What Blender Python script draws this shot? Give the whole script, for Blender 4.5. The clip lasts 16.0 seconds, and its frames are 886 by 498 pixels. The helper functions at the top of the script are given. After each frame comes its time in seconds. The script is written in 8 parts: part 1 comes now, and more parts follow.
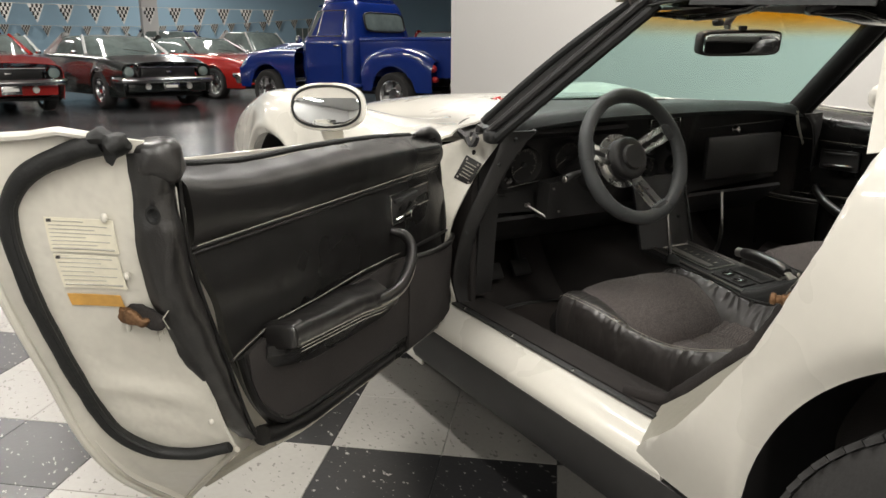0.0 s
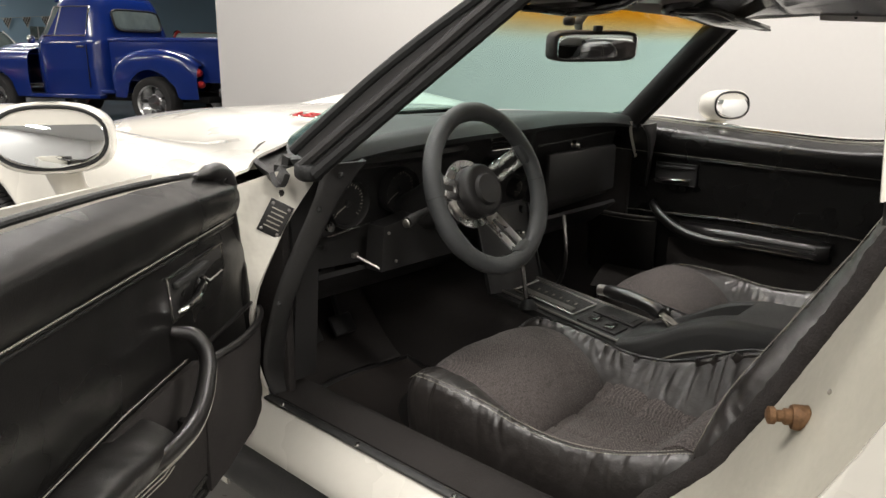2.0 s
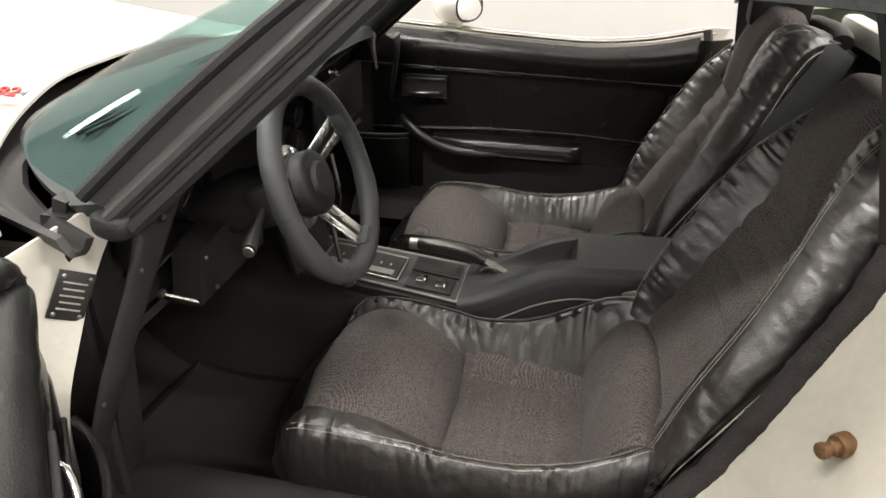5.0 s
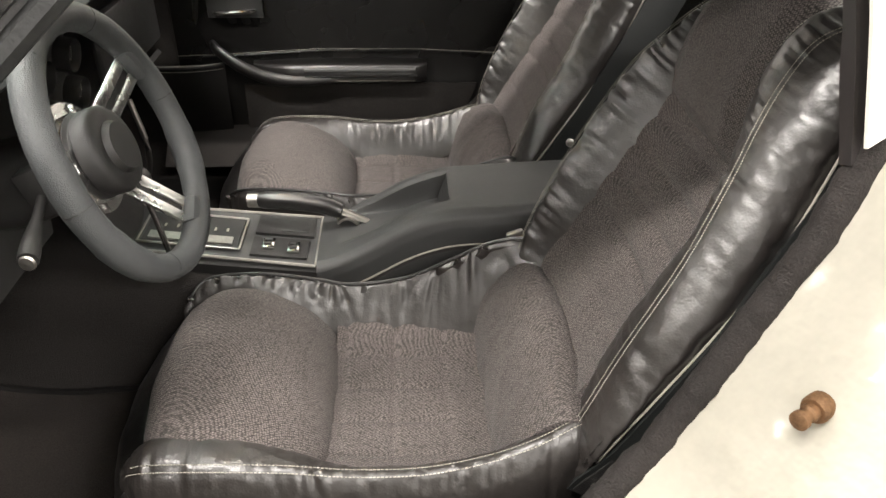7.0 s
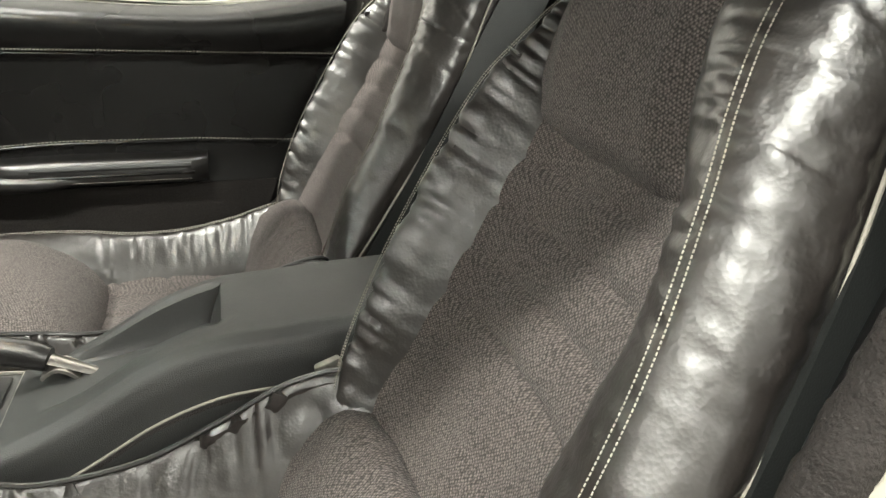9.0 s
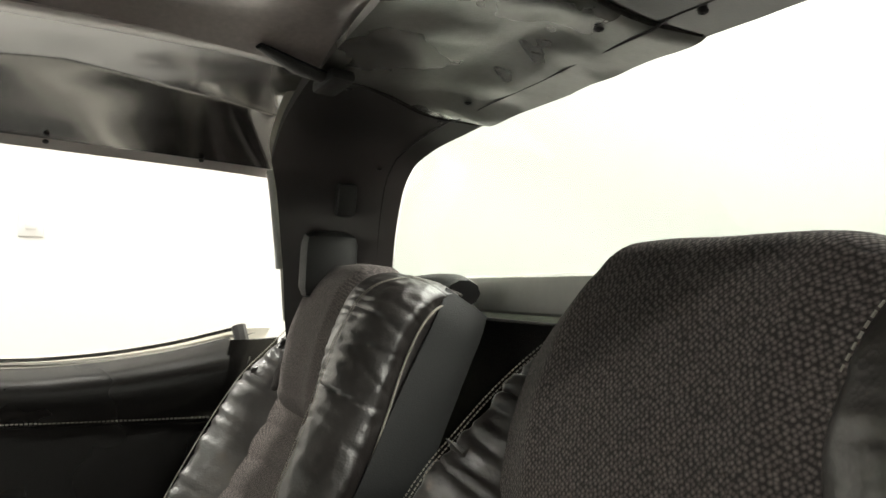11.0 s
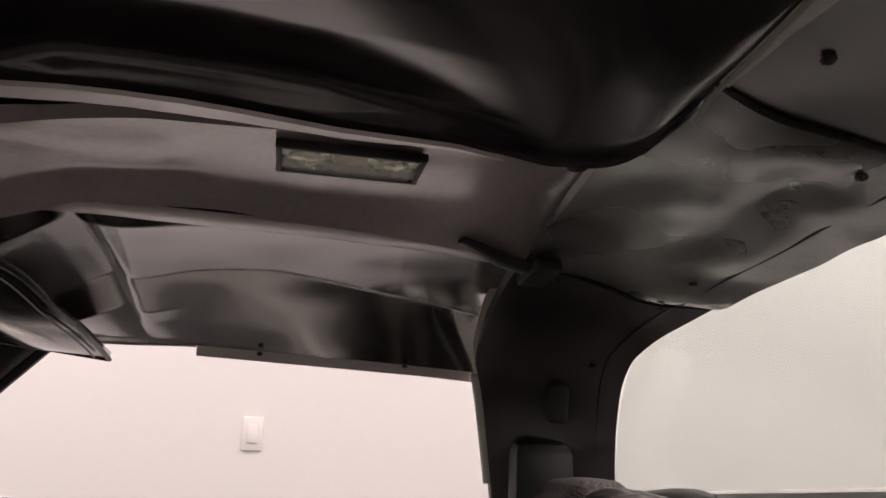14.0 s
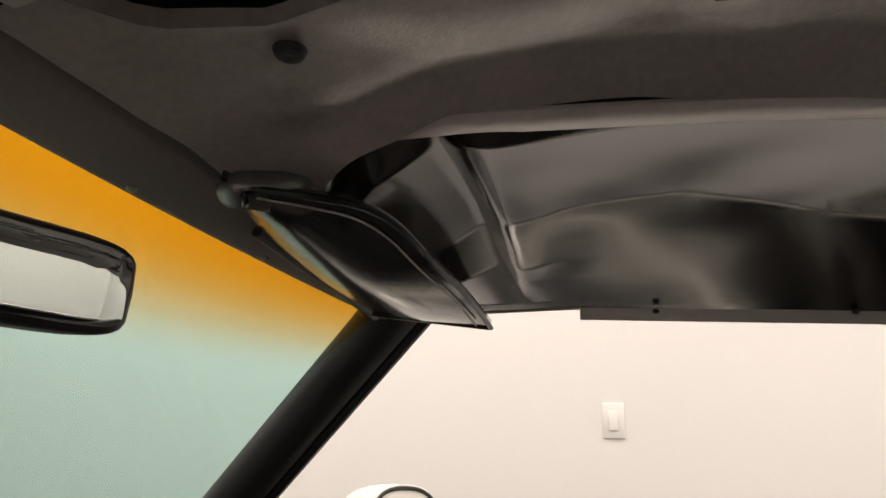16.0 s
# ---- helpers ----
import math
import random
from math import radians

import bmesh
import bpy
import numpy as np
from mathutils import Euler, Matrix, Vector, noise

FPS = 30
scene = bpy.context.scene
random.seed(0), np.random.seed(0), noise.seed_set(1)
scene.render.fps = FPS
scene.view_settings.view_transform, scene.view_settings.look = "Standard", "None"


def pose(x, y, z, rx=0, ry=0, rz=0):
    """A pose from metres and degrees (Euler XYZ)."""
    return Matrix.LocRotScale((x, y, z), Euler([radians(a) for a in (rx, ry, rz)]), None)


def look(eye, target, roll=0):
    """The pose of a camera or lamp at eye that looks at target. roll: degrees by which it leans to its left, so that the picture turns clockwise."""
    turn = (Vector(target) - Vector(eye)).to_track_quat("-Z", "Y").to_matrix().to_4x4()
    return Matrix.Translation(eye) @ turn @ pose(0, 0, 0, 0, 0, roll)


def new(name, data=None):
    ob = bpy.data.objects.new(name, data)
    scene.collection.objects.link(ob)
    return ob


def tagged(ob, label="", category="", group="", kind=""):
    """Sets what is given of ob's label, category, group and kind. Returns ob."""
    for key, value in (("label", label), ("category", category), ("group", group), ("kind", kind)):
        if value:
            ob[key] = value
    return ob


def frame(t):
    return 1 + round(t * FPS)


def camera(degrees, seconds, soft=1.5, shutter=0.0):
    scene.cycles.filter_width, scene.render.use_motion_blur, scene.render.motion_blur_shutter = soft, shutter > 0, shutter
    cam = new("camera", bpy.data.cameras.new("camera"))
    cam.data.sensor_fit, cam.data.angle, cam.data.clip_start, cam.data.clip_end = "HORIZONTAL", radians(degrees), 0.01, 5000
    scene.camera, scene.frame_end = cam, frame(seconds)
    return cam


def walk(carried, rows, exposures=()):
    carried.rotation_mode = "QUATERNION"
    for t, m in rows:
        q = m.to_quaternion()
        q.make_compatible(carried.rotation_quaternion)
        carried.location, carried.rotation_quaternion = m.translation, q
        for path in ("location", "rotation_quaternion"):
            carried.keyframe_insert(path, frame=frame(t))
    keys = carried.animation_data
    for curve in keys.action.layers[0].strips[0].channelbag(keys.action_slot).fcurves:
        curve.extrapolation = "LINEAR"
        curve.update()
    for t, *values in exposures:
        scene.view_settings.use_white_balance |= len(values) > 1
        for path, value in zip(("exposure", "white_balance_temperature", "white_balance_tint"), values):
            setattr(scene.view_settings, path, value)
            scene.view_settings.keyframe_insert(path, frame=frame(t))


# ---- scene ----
cam = camera(62.3, 16.0)
PATH = [
    (0, (-1.683, 0.055, 1.045), (-0.72, 1.728, 0.523), 0.2),
    (0.5, (-1.614, 0.185, 1.037), (-0.573, 1.813, 0.524), 0.2),
    (1, (-1.556, 0.292, 1.037), (-0.406, 1.846, 0.524), 0.3),
    (1.5, (-1.501, 0.398, 1.04), (-0.219, 1.846, 0.531), 0.4),
    (2, (-1.466, 0.511, 1.046), (-0.042, 1.82, 0.534), 0.5),
    (2.5, (-1.418, 0.612, 1.065), (0.127, 1.769, 0.541), 0.4),
    (3, (-1.393, 0.734, 1.107), (0.252, 1.719, 0.538), 0.4),
    (3.5, (-1.376, 0.828, 1.141), (0.328, 1.652, 0.495), 0.4),
    (4, (-1.384, 0.898, 1.167), (0.349, 1.569, 0.429), 0.2),
    (4.2, (-1.397, 0.927, 1.184), (0.345, 1.53, 0.41), 0.3),
    (6.3, (-1.304, 1.102, 1.242), (0.404, 1.145, 0.202), 0.9),
    (6.5, (-1.266, 1.105, 1.226), (0.432, 1.109, 0.168), 0.8),
    (7, (-1.163, 1.098, 1.175), (0.509, 0.995, 0.082), 0.9),
    (7.5, (-1.03, 1.076, 1.15), (0.627, 0.857, 0.051), 1.4),
    (8, (-0.923, 1.061, 1.104), (0.745, 0.734, 0.049), 1.7),
    (8.5, (-0.862, 1.04, 1.004), (0.854, 0.601, 0.075), 1.8),
    (9, (-0.8, 0.996, 0.931), (0.973, 0.455, 0.181), 1.8),
    (9.5, (-0.725, 0.957, 0.906), (1.096, 0.321, 0.377), 1.8),
    (10, (-0.669, 0.944, 0.922), (1.172, 0.22, 0.629), 1.6),
    (10.2, (-0.647, 0.943, 0.938), (1.195, 0.191, 0.73), 1.3),
    (12.3, (-0.503, 0.93, 0.955), (1.29, 0.183, 1.431), 0.5),
    (12.5, (-0.502, 0.929, 0.952), (1.299, 0.223, 1.46), 0.6),
    (13, (-0.504, 0.928, 0.958), (1.32, 0.338, 1.528), 0.6),
    (13.5, (-0.498, 0.924, 0.95), (1.349, 0.473, 1.568), 0.6),
    (14, (-0.486, 0.927, 0.956), (1.384, 0.642, 1.604), 0.7),
    (14.5, (-0.456, 0.921, 0.969), (1.428, 0.825, 1.634), 1.0),
    (15, (-0.399, 0.934, 0.973), (1.482, 1.057, 1.644), 1.2),
    (15.5, (-0.341, 0.979, 0.968), (1.516, 1.321, 1.63), 1.1),
    (16, (-0.303, 1.016, 0.952), (1.517, 1.574, 1.565), 1.4),
]
EXPOSURES = [
    (0.0, -0.1, 6500, 10), (1.5, -0.05, 6500, 11), (2.5, 0.04, 6450, 12), (4.2, 0.2, 6500, 11), (6.3, 0.98, 6500, 12), (8.0, 1.5, 6600, 9), (9.0, 1.55, 6500, 4), (10.2, 1.3, 6500, -4),
    (12.3, -0.18, 6700, 27), (13.5, -0.21, 6700, 28), (14.5, -0.20, 6750, 27), (15.0, -0.14, 6650, 29), (15.5, -0.10, 6350, 16), (16.0, -0.09, 7000, 17),
]
walk(cam, [(t, look(eye, target, roll)) for t, eye, target, roll in PATH], EXPOSURES)

# ---- light: a closed showroom with rows of ceiling strips ----
world = bpy.data.worlds.new("world")
scene.world = world
world.use_nodes = True
world.node_tree.nodes["Background"].inputs[0].default_value = (0.7, 0.75, 0.8, 1)
world.node_tree.nodes["Background"].inputs[1].default_value = 0.05
STRIPS = [(-6.0, -2.0), (-6.0, 6.0), (-6.0, 16.0), (-2.2, -3.0), (-2.2, -8.0), (0.9, -8.0), (-2.2, 3.2), (-2.2, 10.0), (0.9, -2.6), (0.9, 3.4), (4.5, 12.0), (4.5, 21.0), (-3.0, 22.0), (0.5, 17.5), (-6.0, 28.0), (4.0, 29.0)]
for lx, ly in STRIPS:
    lamp = bpy.data.lights.new("strip_light", "AREA")
    lamp.shape, lamp.size, lamp.size_y, lamp.energy, lamp.color = "RECTANGLE", 0.35, 3.2, 185, (1.0, 0.96, 0.9)
    ob = new("strip_light", lamp)
    ob.matrix_world = pose(lx, ly, 4.88)


# ---- shapes ----
def join(*shapes):
    V, F = [], []
    for v, f in shapes:
        n = len(V)
        V += list(v)
        F += [tuple(i + n for i in q) for q in f]
    return V, F


def xf(shape, m):
    return [tuple(m @ Vector(v)) for v in shape[0]], shape[1]


def from_bm(bm):
    bm.verts.index_update()
    out = [tuple(v.co) for v in bm.verts], [tuple(v.index for v in f.verts) for f in bm.faces]
    bm.free()
    return out


def box(c, s, bev=0.004, seg=2, rot=(0, 0, 0)):
    bm = bmesh.new()
    bmesh.ops.create_cube(bm, size=1)
    bmesh.ops.scale(bm, vec=s, verts=bm.verts)
    bev = min(bev, min(s) * 0.45)
    if bev > 0:
        bmesh.ops.bevel(bm, geom=list(bm.edges), offset=bev, segments=seg, profile=0.5, affect="EDGES")
    bmesh.ops.transform(bm, matrix=pose(*c, *rot), verts=bm.verts)
    return from_bm(bm)


SPLINES = {}


def spline(keys, n):
    """Catmull-Rom through the key points, n points in all."""
    tag = (tuple(tuple(float(q) for q in k) for k in keys), n)
    if tag in SPLINES:
        return SPLINES[tag]
    K = np.array(tag[0], float)
    P = np.vstack([2 * K[0] - K[1], K, 2 * K[-1] - K[-2]])
    t = np.linspace(0, len(K) - 1, n)
    i = np.minimum(t.astype(int), len(K) - 2)
    f = (t - i)[:, None]
    a, b, c, d = P[i], P[i + 1], P[i + 2], P[i + 3]
    SPLINES[tag] = 0.5 * (2 * b + (c - a) * f + (2 * a - 5 * b + 4 * c - d) * f * f + (3 * b - a - 3 * c + d) * f ** 3)
    return SPLINES[tag]


def curve1(xs, ys):
    """A smooth function through the keys."""
    xs, ys = np.array(xs, float), np.array(ys, float)
    m = np.gradient(ys, xs)

    def f(x):
        x = min(max(x, xs[0]), xs[-1])
        i = min(int(np.searchsorted(xs, x, side="right")) - 1, len(xs) - 2)
        h = xs[i + 1] - xs[i]
        t = (x - xs[i]) / h
        return float((2 * t ** 3 - 3 * t * t + 1) * ys[i] + (t ** 3 - 2 * t * t + t) * h * m[i] + (3 * t * t - 2 * t ** 3) * ys[i + 1] + (t ** 3 - t * t) * h * m[i + 1])
    return f


def tube(pts, r, n=8, closed=False, up=(0, 0, 1), flat=1.0):
    """A round or oval rod along points; r one radius or one for each point; flat squeezes it across up."""
    P = [Vector(p) for p in pts]
    R = [float(q) for q in r] if hasattr(r, "__len__") else [float(r)] * len(P)
    V, F = [], []
    k = len(P)
    side0 = None
    for i, p in enumerate(P):
        d = (P[(i + 1) % k] - P[i - 1]) if closed else (P[min(i + 1, k - 1)] - P[max(i - 1, 0)])
        d.normalize()
        side = d.cross(Vector(up))
        if side.length < 1e-3:
            side = side0 or d.cross(Vector((1, 0.1, 0)))
        side.normalize()
        side0 = side
        top = side.cross(d)
        for j in range(n):
            a = 2 * math.pi * j / n
            V.append(tuple(p + R[i] * (math.cos(a) * side + flat * math.sin(a) * top)))
    for i in range(k if closed else k - 1):
        for j in range(n):
            a, b = i * n + j, i * n + (j + 1) % n
            c, d = ((i + 1) % k) * n + (j + 1) % n, ((i + 1) % k) * n + j
            F.append((a, b, c, d))
    if not closed:
        F.append(tuple(reversed(range(n))))
        F.append(tuple(range((k - 1) * n, k * n)))
    return V, F


def sheet(nu, nv, f, th=0.004):
    """A surface f(u, v) with u, v in 0..1, given a thickness against its normal."""
    G = np.array([[f(i / (nu - 1), j / (nv - 1)) for j in range(nv)] for i in range(nu)], float)
    N = np.cross(np.gradient(G, axis=0), np.gradient(G, axis=1))
    N /= np.linalg.norm(N, axis=2, keepdims=True) + 1e-9
    V = [tuple(p) for p in G.reshape(-1, 3)] + [tuple(p) for p in (G - th * N).reshape(-1, 3)]
    o = nu * nv
    F = []
    for i in range(nu - 1):
        for j in range(nv - 1):
            a, b, c, d = i * nv + j, (i + 1) * nv + j, (i + 1) * nv + j + 1, i * nv + j + 1
            F += [(a, b, c, d), (o + d, o + c, o + b, o + a)]
    rim = [i * nv for i in range(nu)] + [(nu - 1) * nv + j for j in range(1, nv)] + [i * nv + nv - 1 for i in range(nu - 2, -1, -1)] + [j for j in range(nv - 2, 0, -1)]
    for a, b in zip(rim, rim[1:] + rim[:1]):
        F.append((b, a, o + a, o + b))
    return V, F


def lathe(profile, n=24, m=None, close=True):
    """Turns (radius, height) pairs about z."""
    V, F = [], []
    k = len(profile)
    for j in range(n):
        a = 2 * math.pi * j / n
        V += [(r * math.cos(a), r * math.sin(a), h) for r, h in profile]
    for j in range(n):
        for i in range(k - 1):
            a, b = j * k + i, ((j + 1) % n) * k + i
            F.append((a, b, b + 1, a + 1))
    if close:
        F.append(tuple(reversed([j * k for j in range(n)])))
        F.append(tuple(j * k + k - 1 for j in range(n)))
    return xf((V, F), m) if m else (V, F)


def pill(c, s, e=0.5, n=14, rot=(0, 0, 0), warp=None):
    """A soft cushion: a rounded block of half sizes s; e from 0.2 (boxy) to 1 (round)."""
    m = pose(*c, *rot)
    V, F = [], []
    k, l = n, 2 * n

    def pw(x):
        return math.copysign(abs(x) ** e, x)
    for i in range(k + 1):
        a = -math.pi / 2 + math.pi * i / k
        for j in range(l):
            b = 2 * math.pi * j / l
            v = Vector((s[0] * pw(math.cos(a)) * pw(math.cos(b)), s[1] * pw(math.cos(a)) * pw(math.sin(b)), s[2] * pw(math.sin(a))))
            if warp:
                v = Vector(warp(*v))
            V.append(tuple(m @ v))
    for i in range(k):
        for j in range(l):
            F.append((i * l + j, i * l + (j + 1) % l, (i + 1) * l + (j + 1) % l, (i + 1) * l + j))
    return V, F


def prism(poly, f, d0, d1):
    """A slab over a flat outline: f(a, b, d) gives the place."""
    n = len(poly)
    V = [tuple(f(a, b, d0)) for a, b in poly] + [tuple(f(a, b, d1)) for a, b in poly]
    F = [tuple(range(n)), tuple(reversed(range(n, 2 * n)))]
    F += [(i, n + i, n + (i + 1) % n, (i + 1) % n) for i in range(n)]
    return V, F


def dashes(pts, step=0.0050, r=0.0008, fill=0.66):
    """Single stitches along a line."""
    P = np.array(pts, float)
    seg = np.linalg.norm(np.diff(P, axis=0), axis=1)
    L = np.concatenate([[0], np.cumsum(seg)])
    at = lambda d: np.array([np.interp(d, L, P[:, i]) for i in range(3)])
    out = []
    for k in range(int(L[-1] / step)):
        a, b = at(k * step), at((k + fill) * step)
        out.append(tube([a, b], r, 4))
    return join(*out) if out else ([], [])


def wrinkled(shape, amp, size, seed=0.0):
    """Pushes the surface in and out by soft noise."""
    me = bpy.data.meshes.new("tmp")
    me.from_pydata(shape[0], [], shape[1])
    me.update()
    V = []
    for v in me.vertices:
        p = v.co / size + Vector((seed, seed * 1.7, 0))
        V.append(tuple(v.co + v.normal * amp * noise.noise(p)))
    bpy.data.meshes.remove(me)
    return V, shape[1]


def part(name, shape, material, parent=None, label="", smooth=40, fix=True):
    """Links a shape as one mesh object under a thing or a part."""
    me = bpy.data.meshes.new(name)
    me.from_pydata(shape[0], [], shape[1])
    if fix:
        bm = bmesh.new()
        bm.from_mesh(me)
        bmesh.ops.recalc_face_normals(bm, faces=bm.faces)
        bm.to_mesh(me)
        bm.free()
    me.materials.append(material)
    if smooth:
        me.shade_smooth()
        me.set_sharp_from_angle(angle=radians(smooth))
    ob = new(name, me)
    if parent:
        ob.parent = parent
        ob.matrix_parent_inverse = parent.matrix_world.inverted()
    if label:
        ob["label"] = label
    return ob


def thing(name, label, category, group="", kind=""):
    return tagged(new(name), label, category, group, kind)


def text_shape(body, size, m, depth=0.0008):
    cu = bpy.data.curves.new("tmp", "FONT")
    cu.body, cu.size, cu.extrude, cu.align_x, cu.align_y = body, size, depth, "CENTER", "CENTER"
    ob = bpy.data.objects.new("tmp", cu)
    scene.collection.objects.link(ob)
    bpy.context.view_layer.update()
    me = bpy.data.meshes.new_from_object(ob.evaluated_get(bpy.context.evaluated_depsgraph_get()))
    out = [tuple(m @ v.co) for v in me.vertices], [tuple(p.vertices) for p in me.polygons]
    bpy.data.objects.remove(ob)
    bpy.data.curves.remove(cu)
    bpy.data.meshes.remove(me)
    return out


# ---- materials ----
def surface(name, col, rough=0.5, metal=0.0, mottle=(6.0, 0.25), grain=(200.0, 0.15), bump=(300.0, 0.0005), folds=None, coat=0.0, spec=0.5, cells=False, rvar=0.12, island=0.0, coat_rough=0.06, ior=1.5):
    """Colour with variation at two scales, uneven gloss and fine relief, in metres of the place."""
    mat = bpy.data.materials.new(name)
    mat.use_nodes = True
    nt = mat.node_tree
    N, L = nt.nodes, nt.links
    bs = N["Principled BSDF"]
    geo = N.new("ShaderNodeTexCoord")
    co = geo.outputs["Object"]

    def tex(scale, detail=3.0):
        t = N.new("ShaderNodeTexNoise")
        t.inputs["Scale"].default_value, t.inputs["Detail"].default_value = scale, detail
        L.new(co, t.inputs["Vector"])
        return t.outputs[0]
    n1, n2 = tex(mottle[0]), tex(grain[0], 1.0)

    def math_(op, a, b):
        m = N.new("ShaderNodeMath")
        m.operation = op
        for i, v in enumerate((a, b)):
            if hasattr(v, "links"):
                L.new(v, m.inputs[i])
            else:
                m.inputs[i].default_value = v
        return m.outputs[0]
    f = math_("ADD", math_("MULTIPLY", math_("SUBTRACT", n1, 0.5), 2 * mottle[1]), math_("MULTIPLY", math_("SUBTRACT", n2, 0.5), 2 * grain[1]))
    if island:
        g = N.new("ShaderNodeObjectInfo")
        f = math_("ADD", f, math_("MULTIPLY", math_("SUBTRACT", g.outputs["Random"], 0.5), island))
    f = math_("ADD", f, 1.0)
    sc = N.new("ShaderNodeVectorMath")
    sc.operation = "SCALE"
    sc.inputs[0].default_value = col[:3]
    L.new(f, sc.inputs["Scale"])
    L.new(sc.outputs[0], bs.inputs["Base Color"])
    L.new(math_("ADD", math_("MULTIPLY", math_("SUBTRACT", n1, 0.5), 2 * rvar), rough), bs.inputs["Roughness"])
    bs.inputs["Metallic"].default_value = metal
    bs.inputs["Coat Weight"].default_value = coat
    bs.inputs["Coat Roughness"].default_value = coat_rough
    bs.inputs["Specular IOR Level"].default_value = spec
    bs.inputs["IOR"].default_value = ior
    if bump or folds:
        h = None
        if bump:
            if cells:
                t = N.new("ShaderNodeTexVoronoi")
                t.inputs["Scale"].default_value = bump[0]
                L.new(co, t.inputs["Vector"])
                h = math_("MULTIPLY", t.outputs[0], bump[1])
            else:
                h = math_("MULTIPLY", tex(bump[0], 2.0), bump[1])
        if folds:
            h2 = math_("MULTIPLY", tex(folds[0], 2.5), folds[1])
            h = math_("ADD", h, h2) if h is not None else h2
        b = N.new("ShaderNodeBump")
        b.inputs["Distance"].default_value = 1.0
        L.new(h, b.inputs["Height"])
        L.new(b.outputs[0], bs.inputs["Normal"])
    return mat


def woven(name, col, pitch=0.0026, depth=0.0006, rough=0.9):
    """Coarse woven cloth: threads crossing, with worn paler patches."""
    mat = surface(name, col, rough, 0, (5, 0.3), (420, 0.35), None, None)
    nt = mat.node_tree
    N, L = nt.nodes, nt.links
    co = N.new("ShaderNodeTexCoord").outputs["Object"]
    vo = N.new("ShaderNodeTexVoronoi")
    vo.inputs["Scale"].default_value = 1.0 / pitch
    vo.inputs["Randomness"].default_value = 0.42
    mp = N.new("ShaderNodeMapping")
    mp.inputs["Rotation"].default_value = (0.5, 0.35, 0.78)
    mp.inputs["Scale"].default_value = (1.0, 0.62, 1.0)
    L.new(co, mp.inputs["Vector"])
    L.new(mp.outputs[0], vo.inputs["Vector"])
    m2 = N.new("ShaderNodeMath")
    m2.operation = "SUBTRACT"
    m2.inputs[0].default_value = 1.0
    L.new(vo.outputs["Distance"], m2.inputs[1])
    # the threads' crowns are paler than the gaps between them
    tint = N.new("ShaderNodeMapRange")
    tint.inputs["From Min"].default_value, tint.inputs["From Max"].default_value = 0.35, 0.95
    tint.inputs["To Min"].default_value, tint.inputs["To Max"].default_value = 0.28, 1.70
    L.new(m2.outputs[0], tint.inputs["Value"])
    bs = N["Principled BSDF"]
    base = bs.inputs["Base Color"].links[0].from_socket
    sc = N.new("ShaderNodeVectorMath")
    sc.operation = "SCALE"
    L.new(base, sc.inputs[0])
    L.new(tint.outputs[0], sc.inputs["Scale"])
    L.new(sc.outputs[0], bs.inputs["Base Color"])
    b = N.new("ShaderNodeBump")
    b.inputs["Distance"].default_value = depth
    b.inputs["Strength"].default_value = 1.0
    L.new(m2.outputs[0], b.inputs["Height"])
    L.new(b.outputs[0], N["Principled BSDF"].inputs["Normal"])
    N["Principled BSDF"].inputs["Sheen Weight"].default_value = 0.06
    return mat


def glass(name, col, rough=0.0, band=None):
    """Thin pane: mostly clear, tinted, with a mirror's share of gloss. band: colour, upper height and lower height of a shade band."""
    mat = bpy.data.materials.new(name)
    mat.use_nodes = True
    N, L = mat.node_tree.nodes, mat.node_tree.links
    N.remove(N["Principled BSDF"])
    out = N["Material Output"]
    tr, gl, mix, lw = N.new("ShaderNodeBsdfTransparent"), N.new("ShaderNodeBsdfGlossy"), N.new("ShaderNodeMixShader"), N.new("ShaderNodeLayerWeight")
    tr.inputs[0].default_value = (*col, 1)
    gl.inputs["Roughness"].default_value = rough
    lw.inputs[0].default_value = 0.5
    pw, fr = N.new("ShaderNodeMath"), N.new("ShaderNodeMath")
    pw.operation, fr.operation = "POWER", "MULTIPLY_ADD"
    pw.inputs[1].default_value, fr.inputs[1].default_value, fr.inputs[2].default_value = 4.0, 0.35, 0.025
    L.new(lw.outputs["Facing"], pw.inputs[0])
    L.new(pw.outputs[0], fr.inputs[0])
    if band:
        geo = N.new("ShaderNodeNewGeometry")
        sep = N.new("ShaderNodeSeparateXYZ")
        mr = N.new("ShaderNodeMapRange")
        mr.interpolation_type = "SMOOTHSTEP"
        mr.inputs["From Min"].default_value, mr.inputs["From Max"].default_value = band[2], band[1]
        mc = N.new("ShaderNodeMix")
        mc.data_type = "RGBA"
        mc.inputs["A"].default_value, mc.inputs["B"].default_value = (*col, 1), (*band[0], 1)
        L.new(geo.outputs["Position"], sep.inputs[0])
        L.new(sep.outputs["Z"], mr.inputs["Value"])
        L.new(mr.outputs[0], mc.inputs["Factor"])
        L.new(mc.outputs["Result"], tr.inputs[0])
    L.new(fr.outputs[0], mix.inputs[0])
    L.new(tr.outputs[0], mix.inputs[1])
    L.new(gl.outputs[0], mix.inputs[2])
    L.new(mix.outputs[0], out.inputs[0])
    return mat


